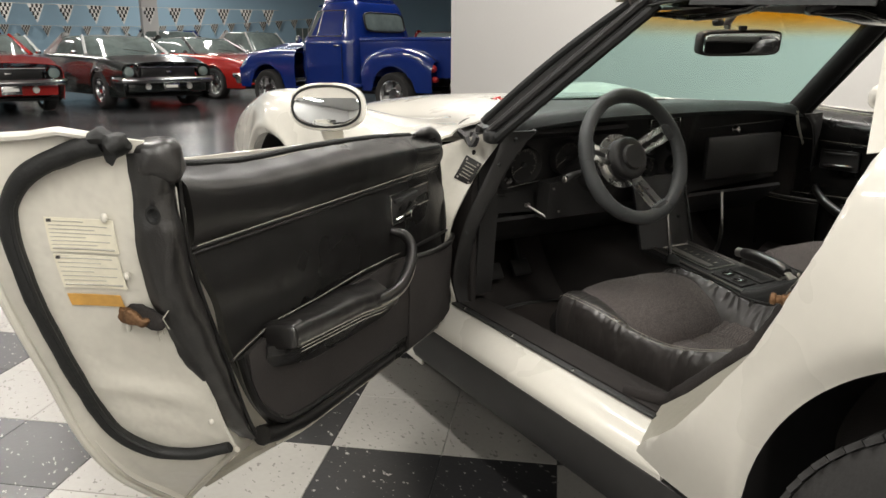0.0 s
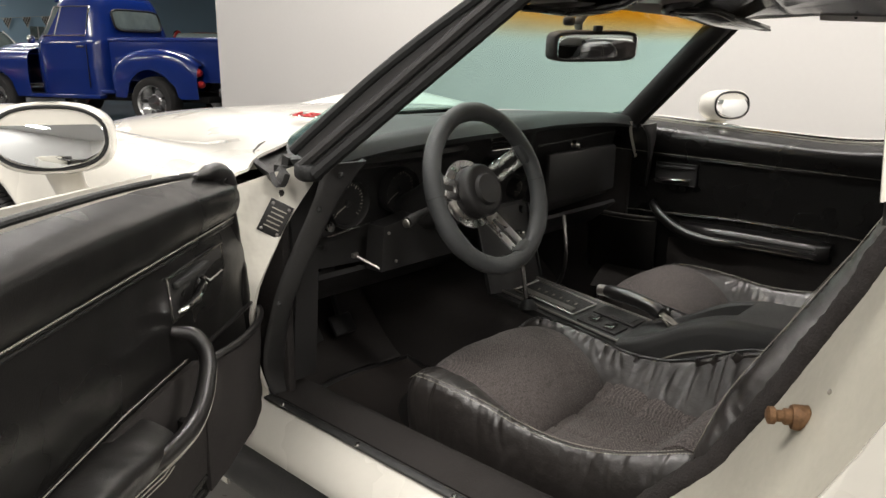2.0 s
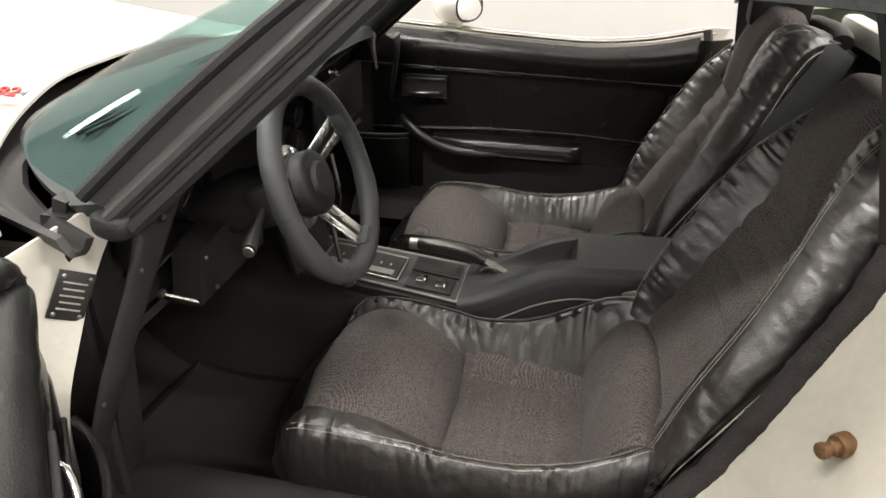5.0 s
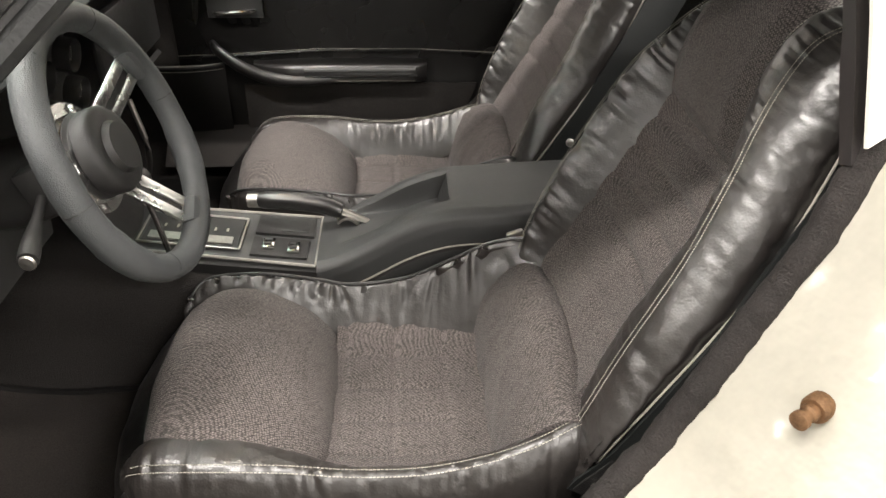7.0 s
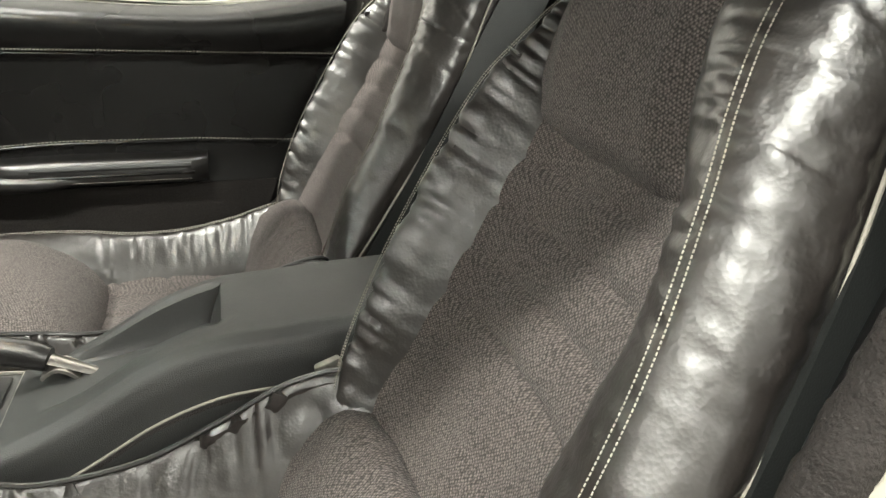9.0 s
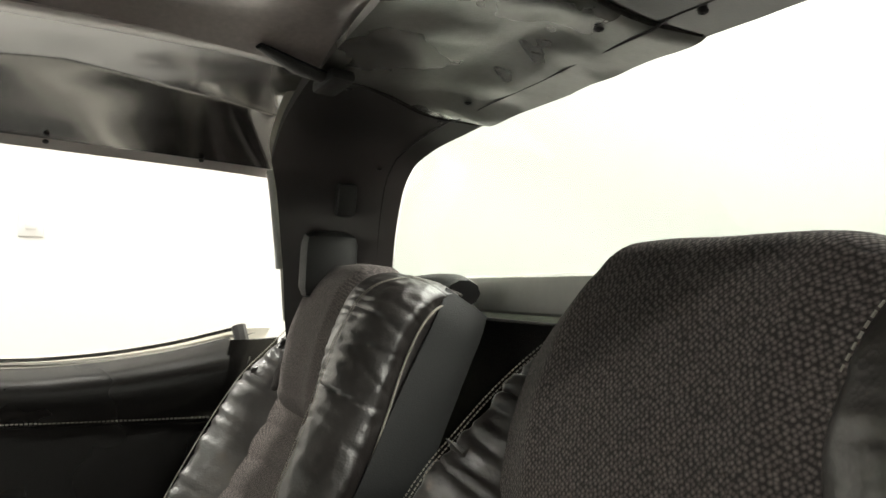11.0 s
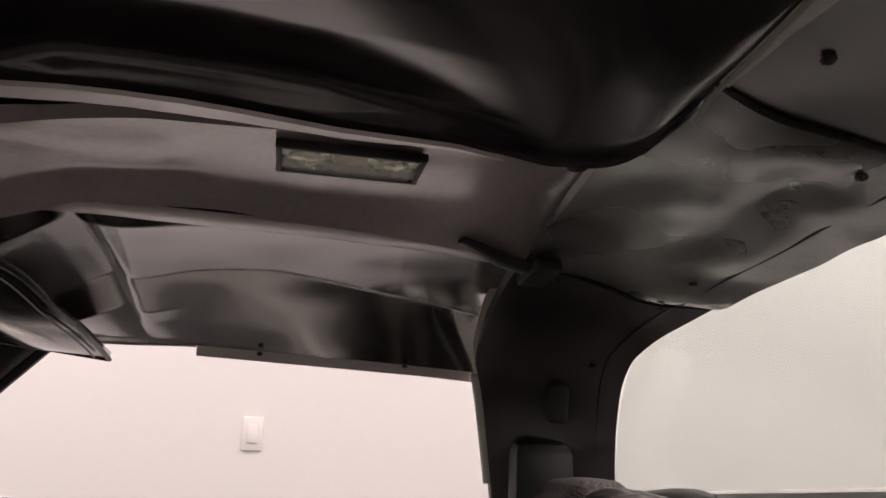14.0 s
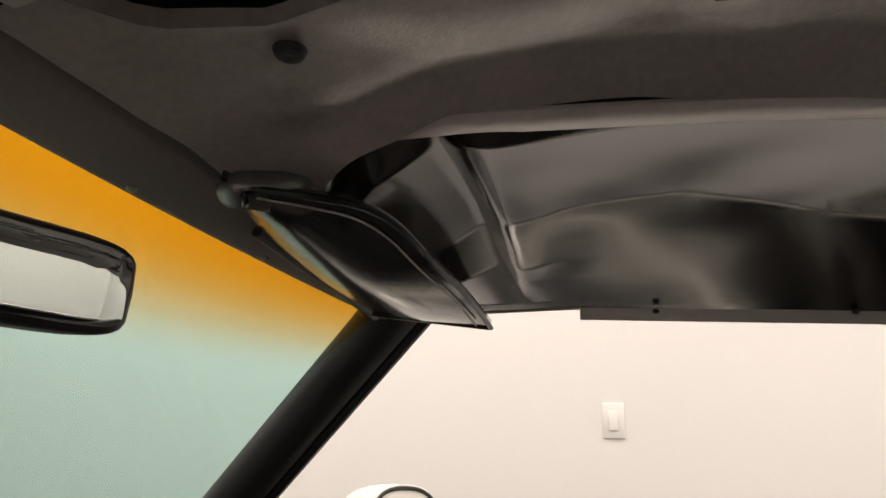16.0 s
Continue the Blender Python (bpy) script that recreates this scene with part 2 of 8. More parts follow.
LEATHER = surface("black_leather", (0.012, 0.011, 0.0105), 0.31, 0, (9, 0.2), (160, 0.15), (480, 0.00018), (52, 0.0009), cells=True, spec=0.9, rvar=0.06)
LEATHER_WORN = surface("worn_leather", (0.022, 0.0185, 0.0165), 0.42, 0, (11, 0.4), (120, 0.3), (330, 0.00022), (78, 0.0011), cells=True, spec=1.0, rvar=0.16, coat=0.42, coat_rough=0.28)
VINYL = surface("black_vinyl", (0.011, 0.0105, 0.010), 0.29, 0, (4, 0.25), (220, 0.2), (600, 0.00015), (9, 0.002), cells=True, spec=0.42)
HEADLINER = surface("black_headliner", (0.026, 0.0225, 0.022), 0.20, 0, (7, 0.3), (150, 0.2), (420, 0.00003), (13, 0.0002), cells=True, spec=0.50, rvar=0.04, coat=1.0, coat_rough=0.13)
# Worn black vinyl; the wall's reflection is put into its pale base colour.
BAR_VINYL = surface("worn_lit_bar_vinyl", (0.43, 0.372, 0.358), 0.32, 0, (9, 0.35), (150, 0.25), (420, 0.00012), (26, 0.0007), cells=True, spec=1.0, rvar=0.08, coat=1.0, coat_rough=0.22, ior=1.8)
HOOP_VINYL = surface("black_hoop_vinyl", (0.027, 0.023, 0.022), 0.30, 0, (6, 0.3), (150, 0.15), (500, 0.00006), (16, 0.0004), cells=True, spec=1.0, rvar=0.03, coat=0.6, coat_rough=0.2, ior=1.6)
# Same black vinyl as the pillars, with reflected light put into the colour.
HOOP_LIT = surface("lit_hoop_vinyl", (0.120, 0.115, 0.106), 0.28, 0, (9, 0.4), (120, 0.25), (420, 0.0001), (24, 0.0010), cells=True, spec=1.0, rvar=0.10, coat=1.0, coat_rough=0.2, ior=1.75)
HEADER_TRIM = surface("grey_header_trim", (0.24, 0.215, 0.20), 0.5, 0, (9, 0.15), (200, 0.1), (500, 0.0002), cells=True)
CLOTH = woven("charcoal_cloth", (0.134, 0.114, 0.107), 0.0024, 0.0011)
CLOTH_FINE = woven("charcoal_cloth_fine", (0.136, 0.116, 0.109), 0.0022, 0.0009)
PLASTIC = surface("black_plastic", (0.024, 0.0232, 0.0225), 0.42, 0, (8, 0.2), (300, 0.15), (900, 0.0003), cells=True)
PLASTIC_GREY = surface("dark_grey_plastic", (0.032, 0.0325, 0.0315), 0.45, 0, (8, 0.2), (300, 0.12), (800, 0.0004), cells=True)
DASH_PAD = surface("dash_pad_vinyl", (0.040, 0.044, 0.043), 0.5, 0, (5, 0.2), (250, 0.15), (520, 0.0006), cells=True)
RIM_LEATHER = surface("grey_rim_leather", (0.058, 0.061, 0.062), 0.46, 0, (10, 0.2), (250, 0.12), (700, 0.0005), cells=True)
PLATE = surface("satin_console_plate", (0.050, 0.050, 0.049), 0.34, 0, (8, 0.25), (300, 0.15), (800, 0.0002), cells=True, spec=0.8)
SHELL = surface("black_seat_shell", (0.015, 0.0165, 0.016), 0.55, 0, (8, 0.2), (300, 0.15), (700, 0.0002), cells=True, spec=0.3)
CARPET = surface("black_carpet", (0.040, 0.036, 0.034), 0.95, 0, (7, 0.4), (500, 0.5), (650, 0.003), spec=0.2)
CARPET_WORN = surface("brown_black_carpet", (0.040, 0.034, 0.031), 0.95, 0, (6, 0.5), (450, 0.5), (600, 0.003), spec=0.2)
RUBBER = surface("black_rubber", (0.010, 0.0105, 0.0102), 0.6, 0, (15, 0.35), (200, 0.3), (150, 0.0012))
FUZZ = surface("worn_seal_rubber", (0.026, 0.0225, 0.021), 0.85, 0, (25, 0.4), (300, 0.4), (350, 0.002), spec=0.3)
TYRE = surface("tyre_rubber", (0.030, 0.029, 0.028), 0.75, 0, (15, 0.3), (150, 0.2), (200, 0.0006))
PAINT = surface("cream_white_paint", (0.77, 0.742, 0.665), 0.28, 0, (3.0, 0.05), (60, 0.02), None, coat=0.9, rvar=0.03)
# The body's cream, darkened in colour where strong light washed the jamb out.
JAMB = surface("darkened_cream_paint", (0.42, 0.40, 0.335), 0.45, 0, (9, 0.12), (90, 0.06), (40, 0.002), coat=0.2)
JAMB_PALE = surface("stained_cream_paint", (0.68, 0.655, 0.575), 0.36, 0, (7, 0.10), (70, 0.05), (30, 0.003), coat=0.5, coat_rough=0.15)
CHROME = surface("chrome", (0.72, 0.71, 0.69), 0.14, 1.0, (20, 0.1), (120, 0.05), None, rvar=0.08)
POLISHED = surface("polished_spoke_metal", (0.85, 0.84, 0.82), 0.27, 1.0, (20, 0.1), (150, 0.06), None, rvar=0.05)
STEEL = surface("dull_steel", (0.42, 0.40, 0.37), 0.38, 1.0, (30, 0.3), (200, 0.2), (150, 0.0008))
RUST = surface("rusty_brass", (0.19, 0.105, 0.052), 0.60, 0.6, (60, 0.5), (300, 0.4), (250, 0.001))
STITCH = surface("grey_thread", (0.33, 0.31, 0.265), 0.8, 0, (20, 0.3), (300, 0.2), None)
PIPING = surface("pale_piping", (0.48, 0.45, 0.43), 0.5, 0, (20, 0.3), (200, 0.2), None)
MIRROR = surface("mirror_glass", (0.86, 0.88, 0.88), 0.02, 1.0, (3, 0.01), (50, 0.0), None, rvar=0.005)
WINDSHIELD = glass("windshield_glass", (0.72, 0.87, 0.85), 0.0, ((0.78, 0.52, 0.10), 1.15, 1.075))
REAR_GLASS = glass("rear_glass", (0.86, 0.90, 0.88))
CLEAR = glass("clear_glass", (0.90, 0.94, 0.92))
RED = surface("red_badge", (0.55, 0.03, 0.03), 0.3, 0, (30, 0.1), (100, 0.05), None, coat=0.6)
WHITE = surface("white_marking", (0.75, 0.74, 0.70), 0.5, 0, (30, 0.1), (100, 0.05), None)
# Pale base carries reflected light for the rails and a turned lining edge.
PALE_SHEEN = surface("pale_sheen_strip", (0.70, 0.63, 0.615), 0.36, 0, (12, 0.12), (100, 0.08), (200, 0.0001), spec=1.0, rvar=0.05, coat=1.0, coat_rough=0.25)
AMBER = surface("amber_label", (0.62, 0.34, 0.08), 0.55, 0, (30, 0.3), (100, 0.2), None)
PAPER = surface("paper_label", (0.78, 0.74, 0.60), 0.6, 0, (20, 0.15), (100, 0.08), None)
FADED = surface("faded_print", (0.42, 0.40, 0.34), 0.6, 0, (40, 0.3), (100, 0.1), None)
LAMP_LENS = surface("yellowed_reflector", (0.88, 0.78, 0.52), 0.24, 0.85, (90, 0.35), (200, 0.25), (110, 0.003), spec=0.8)
SWITCH_WHITE = surface("white_switch_plastic", (0.74, 0.72, 0.69), 0.4, 0, (20, 0.03), (100, 0.02), None)
WALL = surface("white_wall_paint", (0.80, 0.78, 0.75), 0.75, 0, (0.8, 0.02), (40, 0.012), (120, 0.00012))
BLUE_WALL = surface("pale_blue_wall_paint", (0.42, 0.62, 0.76), 0.7, 0, (0.5, 0.05), (20, 0.02), (60, 0.0006))
GREY_WALL = surface("grey_wall_paint", (0.62, 0.62, 0.61), 0.7, 0, (0.5, 0.04), (20, 0.02), (60, 0.0006))
CEIL = surface("ceiling_paint", (0.70, 0.70, 0.69), 0.85, 0, (0.5, 0.05), (10, 0.02), None)
CONCRETE = surface("polished_dark_floor", (0.040, 0.040, 0.042), 0.22, 0, (0.7, 0.25), (12, 0.15), (25, 0.0008), rvar=0.1)


def speckled(name, col, flake, amount):
    """Vinyl floor tile with chips of another tone."""
    mat = surface(name, col, 0.33, 0, (3, 0.10), (60, 0.06), (80, 0.0003), island=0.14)
    N, L = mat.node_tree.nodes, mat.node_tree.links
    bs = N["Principled BSDF"]
    src = bs.inputs["Base Color"].links[0].from_socket
    co = N.new("ShaderNodeNewGeometry").outputs["Position"]
    mp = N.new("ShaderNodeMapping")
    mp.inputs["Scale"].default_value = (1.0, 0.5, 1.0)
    mp.inputs["Rotation"].default_value = (0, 0, 0.6)
    L.new(co, mp.inputs["Vector"])
    ns = N.new("ShaderNodeTexNoise")
    ns.inputs["Scale"].default_value, ns.inputs["Detail"].default_value = 95.0, 1.5
    L.new(mp.outputs[0], ns.inputs["Vector"])
    rp = N.new("ShaderNodeMapRange")
    rp.inputs["From Min"].default_value, rp.inputs["From Max"].default_value = amount, amount + 0.03
    L.new(ns.outputs[0], rp.inputs["Value"])
    mx = N.new("ShaderNodeMix")
    mx.data_type = "RGBA"
    mx.inputs["B"].default_value = (*flake, 1)
    L.new(rp.outputs[0], mx.inputs["Factor"])
    L.new(src, mx.inputs["A"])
    L.new(mx.outputs["Result"], bs.inputs["Base Color"])
    return mat


TILE_LIGHT = speckled("light_grey_vinyl_tile", (0.30, 0.29, 0.265), (0.16, 0.15, 0.135), 0.66)
TILE_DARK = speckled("black_vinyl_tile", (0.022, 0.022, 0.023), (0.34, 0.33, 0.31), 0.675)

# ---- the showroom ----
def structure(name, shape, material, label, category):
    return tagged(part(name, shape, material, smooth=30), label, category, kind="structure")


structure("floor", box((0, 11, -0.06), (40, 44, 0.1), 0), CONCRETE, "dark polished concrete showroom floor with reflections", "floor")
structure("ceiling", box((0, 11, 5.05), (40, 44, 0.1), 0), CEIL, "plain painted showroom ceiling", "ceiling")
structure("wall_partition", box((2.63, -1.94, 2.0), (0.2, 18.32, 4.1), 0.01), WALL, "white painted partition wall beside the car", "wall")
structure("wall_north", box((0, 33.1, 2.5), (40, 0.2, 5.2), 0), BLUE_WALL, "pale blue painted end wall with pennants", "wall")
structure("wall_south", box((0, -11.1, 2.5), (40, 0.2, 5.2), 0), WALL, "plain white painted wall", "wall")
structure("wall_west", box((-20.1, 11, 2.5), (0.2, 44, 5.2), 0), GREY_WALL, "plain grey painted wall", "wall")
structure("wall_side", box((-7.6, -3.6, 2.5), (0.2, 14.9, 5.0), 0), GREY_WALL, "plain grey painted side wall", "wall")
structure("wall_east", box((20.1, 11, 2.5), (0.2, 44, 5.2), 0), GREY_WALL, "plain grey painted wall", "wall")

# ---- the white sports car: body ----
car = thing("sports_car", "cream white two-seat sports car parked on checkered floor", "car")
WHEEL_F, WHEEL_R, WHEEL_Z = 2.82, 0.27, 0.345
ARCH = 0.40


def arch_low(y, yc, low):
    d = abs(y - yc)
    return max(low, WHEEL_Z + math.sqrt(ARCH * ARCH - d * d)) if d < ARCH else low


f_w = curve1((1.66, 2.0, 2.5, 2.82, 3.2, 3.7, 4.05), (0.80, 0.80, 0.84, 0.87, 0.85, 0.76, 0.55))
f_c = curve1((1.66, 2.0, 2.4, 2.82, 3.2, 3.7, 4.05), (0.835, 0.83, 0.86, 0.895, 0.855, 0.73, 0.56))
f_v = curve1((1.66, 2.0, 2.4, 2.82, 3.2, 3.7, 4.05), (0.842, 0.836, 0.81, 0.785, 0.745, 0.66, 0.53))
f_h = curve1((1.66, 2.0, 2.4, 2.82, 3.2, 3.7, 4.05), (0.880, 0.882, 0.870, 0.845, 0.80, 0.70, 0.55))


def front_half(y, n=34):
    w, c = f_w(y), f_c(y)
    low = arch_low(y, WHEEL_F, 0.2)
    side = max(low + 0.02, 0.5)
    keys = [(w - 0.015, y, low), (w, y, side), (w - 0.008, y, max(0.66, side + 0.03) if c > 0.75 else c - 0.08), (w - 0.05, y, c - 0.03), (w - 0.14, y, c),
            (w * 0.62, y, f_v(y)), (w * 0.42, y, f_h(y) - 0.01), (w * 0.25, y, f_h(y) + 0.012), (0, y, f_h(y) + 0.015)]
    return spline(keys, n)


ys = np.concatenate([np.linspace(1.72, WHEEL_F - ARCH, 12), np.linspace(WHEEL_F - ARCH + 0.01, WHEEL_F + ARCH - 0.01, 26), np.linspace(WHEEL_F + ARCH, 4.1, 14)])


def front_surface(u, v):
    y = float(np.interp(v, np.linspace(0, 1, len(ys)), ys))
    k = int(round(u * 66))
    h = front_half(y)
    p = h[k] if k <= 33 else h[66 - k]
    s = -1 if k <= 33 else 1
    yy = p[1]
    # the hood's rear edge curves forward to clear the windshield
    if yy < 2.2:
        yy += (1 - (yy - 1.72) / 0.48) * 0.27 * max(0.0, 1 - (abs(p[0]) / 0.70) ** 3.2)
    return (s * p[0], yy, p[2])


body_front = part("front_body", sheet(67, len(ys), front_surface, -0.006), PAINT, car, "cream white fibreglass hood and front fenders", 50)
# rear quarters and tail
q_w = curve1((-1.0, -0.6, 0.0, 0.28, 0.5, 0.72, 0.95), (0.72, 0.82, 0.865, 0.870, 0.855, 0.825, 0.80))
q_c = curve1((-1.0, -0.6, 0.0, 0.28, 0.5, 0.72, 0.95), (0.76, 0.86, 0.94, 0.965, 0.960, 0.945, 0.92))


def rear_edge(z):
    """The front edge of the quarter panel, along the door opening."""
    return float(np.interp(z, (0.24, 0.373, 0.442, 0.529, 0.647, 0.726, 0.813, 0.90, 0.97), (0.95, 0.895, 0.81, 0.744, 0.662, 0.625, 0.590, 0.570, 0.555)))


def quarter(side):
    def f(u, v):
        # v runs from the tail to the door opening, u from the lower edge to the top
        y0 = -1.05 + v * 1.985
        w, c = q_w(y0), q_c(y0)
        low = arch_low(y0, WHEEL_R, 0.335)
        top = c - 0.14
        keys = [(w - 0.016, low), (w, low + 0.26 * (top - low)), (w - 0.003, low + 0.60 * (top - low)), (w - 0.020, top), (w - 0.060, c - 0.04), (w - 0.13, c), (w - 0.22, c + 0.005)]
        p = spline(keys, 25)[int(round(u * 24))]
        y0 = min(y0, rear_edge(p[1]))
        return (side * p[0], y0, p[1])
    return sheet(25, 180, f, -0.006 * side)


part("rear_quarter", quarter(-1), PAINT, car, "cream white rear quarter panel with wheel arch", 50)
part("rear_quarter", quarter(1), PAINT, car, "cream white rear quarter panel with wheel arch", 50)
part("rear_deck", sheet(12, 12, lambda u, v: (-0.66 + 1.32 * u, -1.05 + 0.75 * v, 0.80 + 0.07 * v + 0.03 * math.sin(math.pi * u)), 0.006), PAINT, car, "cream white rear deck")
part("tail_panel", box((0, -1.06, 0.55), (1.42, 0.03, 0.5), 0.012), PAINT, car)
part("underbody", box((0, 1.3, 0.19), (1.30, 4.4, 0.03), 0.005), PLASTIC, car, "black underside of the car")

# door jamb of the rear pillar: a cream face that turns from the outer skin to the weatherstrip
def seal_at(z):
    """Place of the rear door seal: distance from the middle, and along the car."""
    y = float(np.interp(z, (0.375, 0.43, 0.485, 0.543, 0.648, 0.734, 0.793, 0.872, 0.90), (0.975, 0.915, 0.869, 0.815, 0.760, 0.720, 0.692, 0.660, 0.648)))
    return float(np.interp(z, (0.375, 0.485, 0.543, 0.648, 0.734, 0.793, 0.872, 0.90), (0.665, 0.625, 0.605, 0.592, 0.583, 0.578, 0.562, 0.556))), y


def jamb(side):
    def f(u, v):
        z = 0.365 + 0.53 * v
        ye = rear_edge(z)
        xi, yi = seal_at(z)
        w = 0.79 + 0.015 * v - 0.02 * v * v
        x = w + (xi + 0.008 - w) * u
        return (side * x, ye + (yi - ye) * u ** 1.25 + 0.010 * math.sin(math.pi * u), z)
    return sheet(16, 26, f, 0.006 * side)


for side in (-1, 1):
    part("rear_jamb", jamb(side), JAMB, car, "cream painted door jamb, shade put into its colour", 60)
    pts = [(side * 0.69, 1.04, 0.384)]
    for z in np.linspace(0.392, 0.90, 26):
        x, y = seal_at(z)
        pts.append((side * x, y + 0.004, z))
    part("rear_weatherstrip", wrinkled(wrinkled(tube(spline(pts, 140), 0.0170, 14), 0.003, 0.035), 0.002, 0.010), FUZZ, car, "worn black rubber door seal")

    def flap(u, v, side=side):
        z = 0.385 + 0.50 * v
        x, y = seal_at(z)
        return (side * (x - 0.010 - 0.080 * u), y - 0.004 - 0.06 * u - 0.03 * u * u, z)
    part("inner_quarter_trim", sheet(8, 22, flap, 0.004 * -side), VINYL, car, "black vinyl inner quarter trim", 60)

# sills
for side in (-1, 1):
    def sill(u, v, side=side):
        prof = spline([(0.655, 0.355), (0.675, 0.372), (0.715, 0.376), (0.755, 0.370), (0.782, 0.357), (0.795, 0.342), (0.795, 0.325)], 15)
        p = prof[int(round(u * 14))]
        return (side * p[0], 0.84 + 0.90 * v, p[1])
    part("sill", sheet(15, 10, sill, 0.006 * side), PAINT, car, "cream white painted door sill")
    part("rocker_trim", box((side * 0.772, 1.21, 0.272), (0.06, 1.12, 0.115), 0.02), PLASTIC, car, "black rocker trim under the sill")
    part("sill_plate", sheet(8, 8, lambda u, v, side=side: (side * (0.70 - 0.16 * u), 0.86 + 0.84 * v, 0.381 - 0.02 * u * u - 0.10 * max(0, u - 0.55) ** 1.2), 0.004 * side), CARPET, car, "black carpeted inner sill")
    part("sill_strip", box((side * 0.712, 1.28, 0.381), (0.018, 0.80, 0.006), 0.002), PLASTIC_GREY, car, "dark ribbed sill edge strip")
    for y in (1.62, 1.40, 1.173, 0.93):
        part("screw", lathe([(0.0, 0.003), (0.004, 0.0025), (0.0055, 0.0), (0.0055, -0.002)], 10, pose(side * 0.716, y, 0.385), False), CHROME, car)

# front hinge pillars
for side in (-1, 1):
    def hinge_pillar(u, v, side=side):
        z = 0.36 + (0.425 + 0.07 * v) * u
        xi = float(np.interp(z, (0.37, 0.455, 0.58, 0.63, 0.734, 0.815, 0.858), (0.695, 0.73, 0.745, 0.73, 0.67, 0.605, 0.585)))
        x = 0.795 + (xi - 0.795) * v
        y = 1.790 - 0.03 * u * u - (0.10 + 0.045 * u) * v + 0.012 * math.sin(5 * u + 3 * v)
        return (side * x, y, z)
    part("hinge_pillar", sheet(20, 16, hinge_pillar, -0.008 * side), JAMB_PALE, car, "stained cream painted hinge pillar")
pn = Vector((-0.62, -0.78, 0.06)).normalized()
px = pn.cross(Vector((0, 0, 1))).normalized() * -1
pm = Matrix((px, px.cross(pn) * -1, pn)).transposed().to_4x4()
pm.translation = Vector((-0.690, 1.652, 0.747)) + pn * 0.004
pm = pm @ pose(0, 0, 0, 0, 0, -28)
plate_ = part("data_plate", xf(box((0, 0, 0), (0.046, 0.066, 0.004), 0.001), pm), PLASTIC, car, "small black riveted data plate")
for k in range(5):
    part("plate_print", xf(box((0.0, -0.018 + 0.009 * k, 0.0026), (0.030 - 0.004 * (k % 2), 0.0022, 0.0008), 0), pm), FADED, plate_)
for x, y in ((-0.016, 0.026), (0.016, 0.026), (-0.016, -0.026), (0.016, -0.026)):
    part("rivet", xf(pill((x, y, 0.003), (0.0032, 0.0032, 0.0018), 1.0, 6), pm), STEEL, plate_)

# wheels
def wheel_thing(x, y, parent):
    m = pose(x, y, WHEEL_Z, 0, 90, 0)
    w = part("wheel", lathe([(0.0, 0.05), (0.05, 0.06), (0.06, 0.04), (0.16, 0.02), (0.175, 0.07), (0.19, 0.085), (0.19, -0.085), (0.0, -0.08)], 32, m, False), STEEL, parent, "dull steel wheel rim")
    prof = [(0.19, 0.08), (0.21, 0.105), (0.26, 0.118), (0.305, 0.112), (0.322, 0.095), (0.328, 0.06), (0.33, 0.0), (0.328, -0.06), (0.322, -0.095), (0.26, -0.118), (0.21, -0.105), (0.19, -0.08)]
    part("tyre", lathe(prof, 64, m, False), TYRE, w, "black ribbed tyre")
    blocks = []
    for k in range(72):
        a = 2 * math.pi * k / 72
        for r in (-0.083, -0.045, 0.0, 0.045, 0.083):
            c = m @ Vector((0.3282 * math.cos(a + r), 0.3282 * math.sin(a + r), r))
            bx = box((0, 0, 0), (0.008, 0.022, 0.034), 0)
            blocks.append(xf(bx, Matrix.Translation(c) @ m.to_3x3().to_4x4() @ pose(0, 0, 0, 0, 0, math.degrees(a + r)) @ pose(0, 0, 0, 25, 0, 0)))
    tagged(part("tread", join(*blocks), TYRE, w), kind="stuff")


for x in (-0.755, 0.755):
    wheel_thing(x, WHEEL_F, car)
    wheel_thing(x, WHEEL_R, car)
for yc in (WHEEL_F, WHEEL_R):
    for s in (-1, 1):
        part("wheel_well", sheet(48, 4, lambda u, v, s=s, yc=yc: (s * (0.55 + 0.26 * v), yc - (ARCH + 0.014) * math.cos(math.pi * u), WHEEL_Z + (ARCH + 0.014) * math.sin(math.pi * u)), 0.005), PLASTIC, car, "black wheel well liner")

# hood emblem: red and chrome characters on either side of the bulge
emb = pose(-0.340, 2.010, 0.8985, 12, 0, -86)
part("emblem", join(text_shape("L-82", 0.046, emb @ pose(0, 0, 0.001), 0.0022)), RED, body_front, "red letters edged with chrome on the hood")
part("emblem_edge", box((0, 0, 0), (0.104, 0.030, 0.0025), 0.001), CHROME, body_front, "chrome backing of the hood letters").matrix_world = emb
def ws_base(x):
    return Vector((x, 1.612 + 0.308 * (1 - min(1.0, abs(x) / 0.655) ** 5.0), 0.862 + 0.035 * (1 - (abs(x) / 0.655) ** 2)))


def ws_top(x):
    return Vector((x, 1.318 + 0.062 * (1 - (abs(x) / 0.47) ** 2.0), 1.138 + 0.018 * (1 - (abs(x) / 0.47) ** 2)))


# cowl: the dark trough between hood and windshield
part("cowl", sheet(24, 8, lambda u, v: (lambda x: (x, ws_base(x * 0.93).y - 0.02 + 0.16 * v * (1 - (abs(x) / 0.74) ** 4), 0.838 + 0.02 * (1 - (abs(x) / 0.70) ** 2) - 0.02 * math.sin(math.pi * v)))(-0.70 + 1.40 * u), 0.01), PLASTIC, car, "black cowl trough under the wipers")

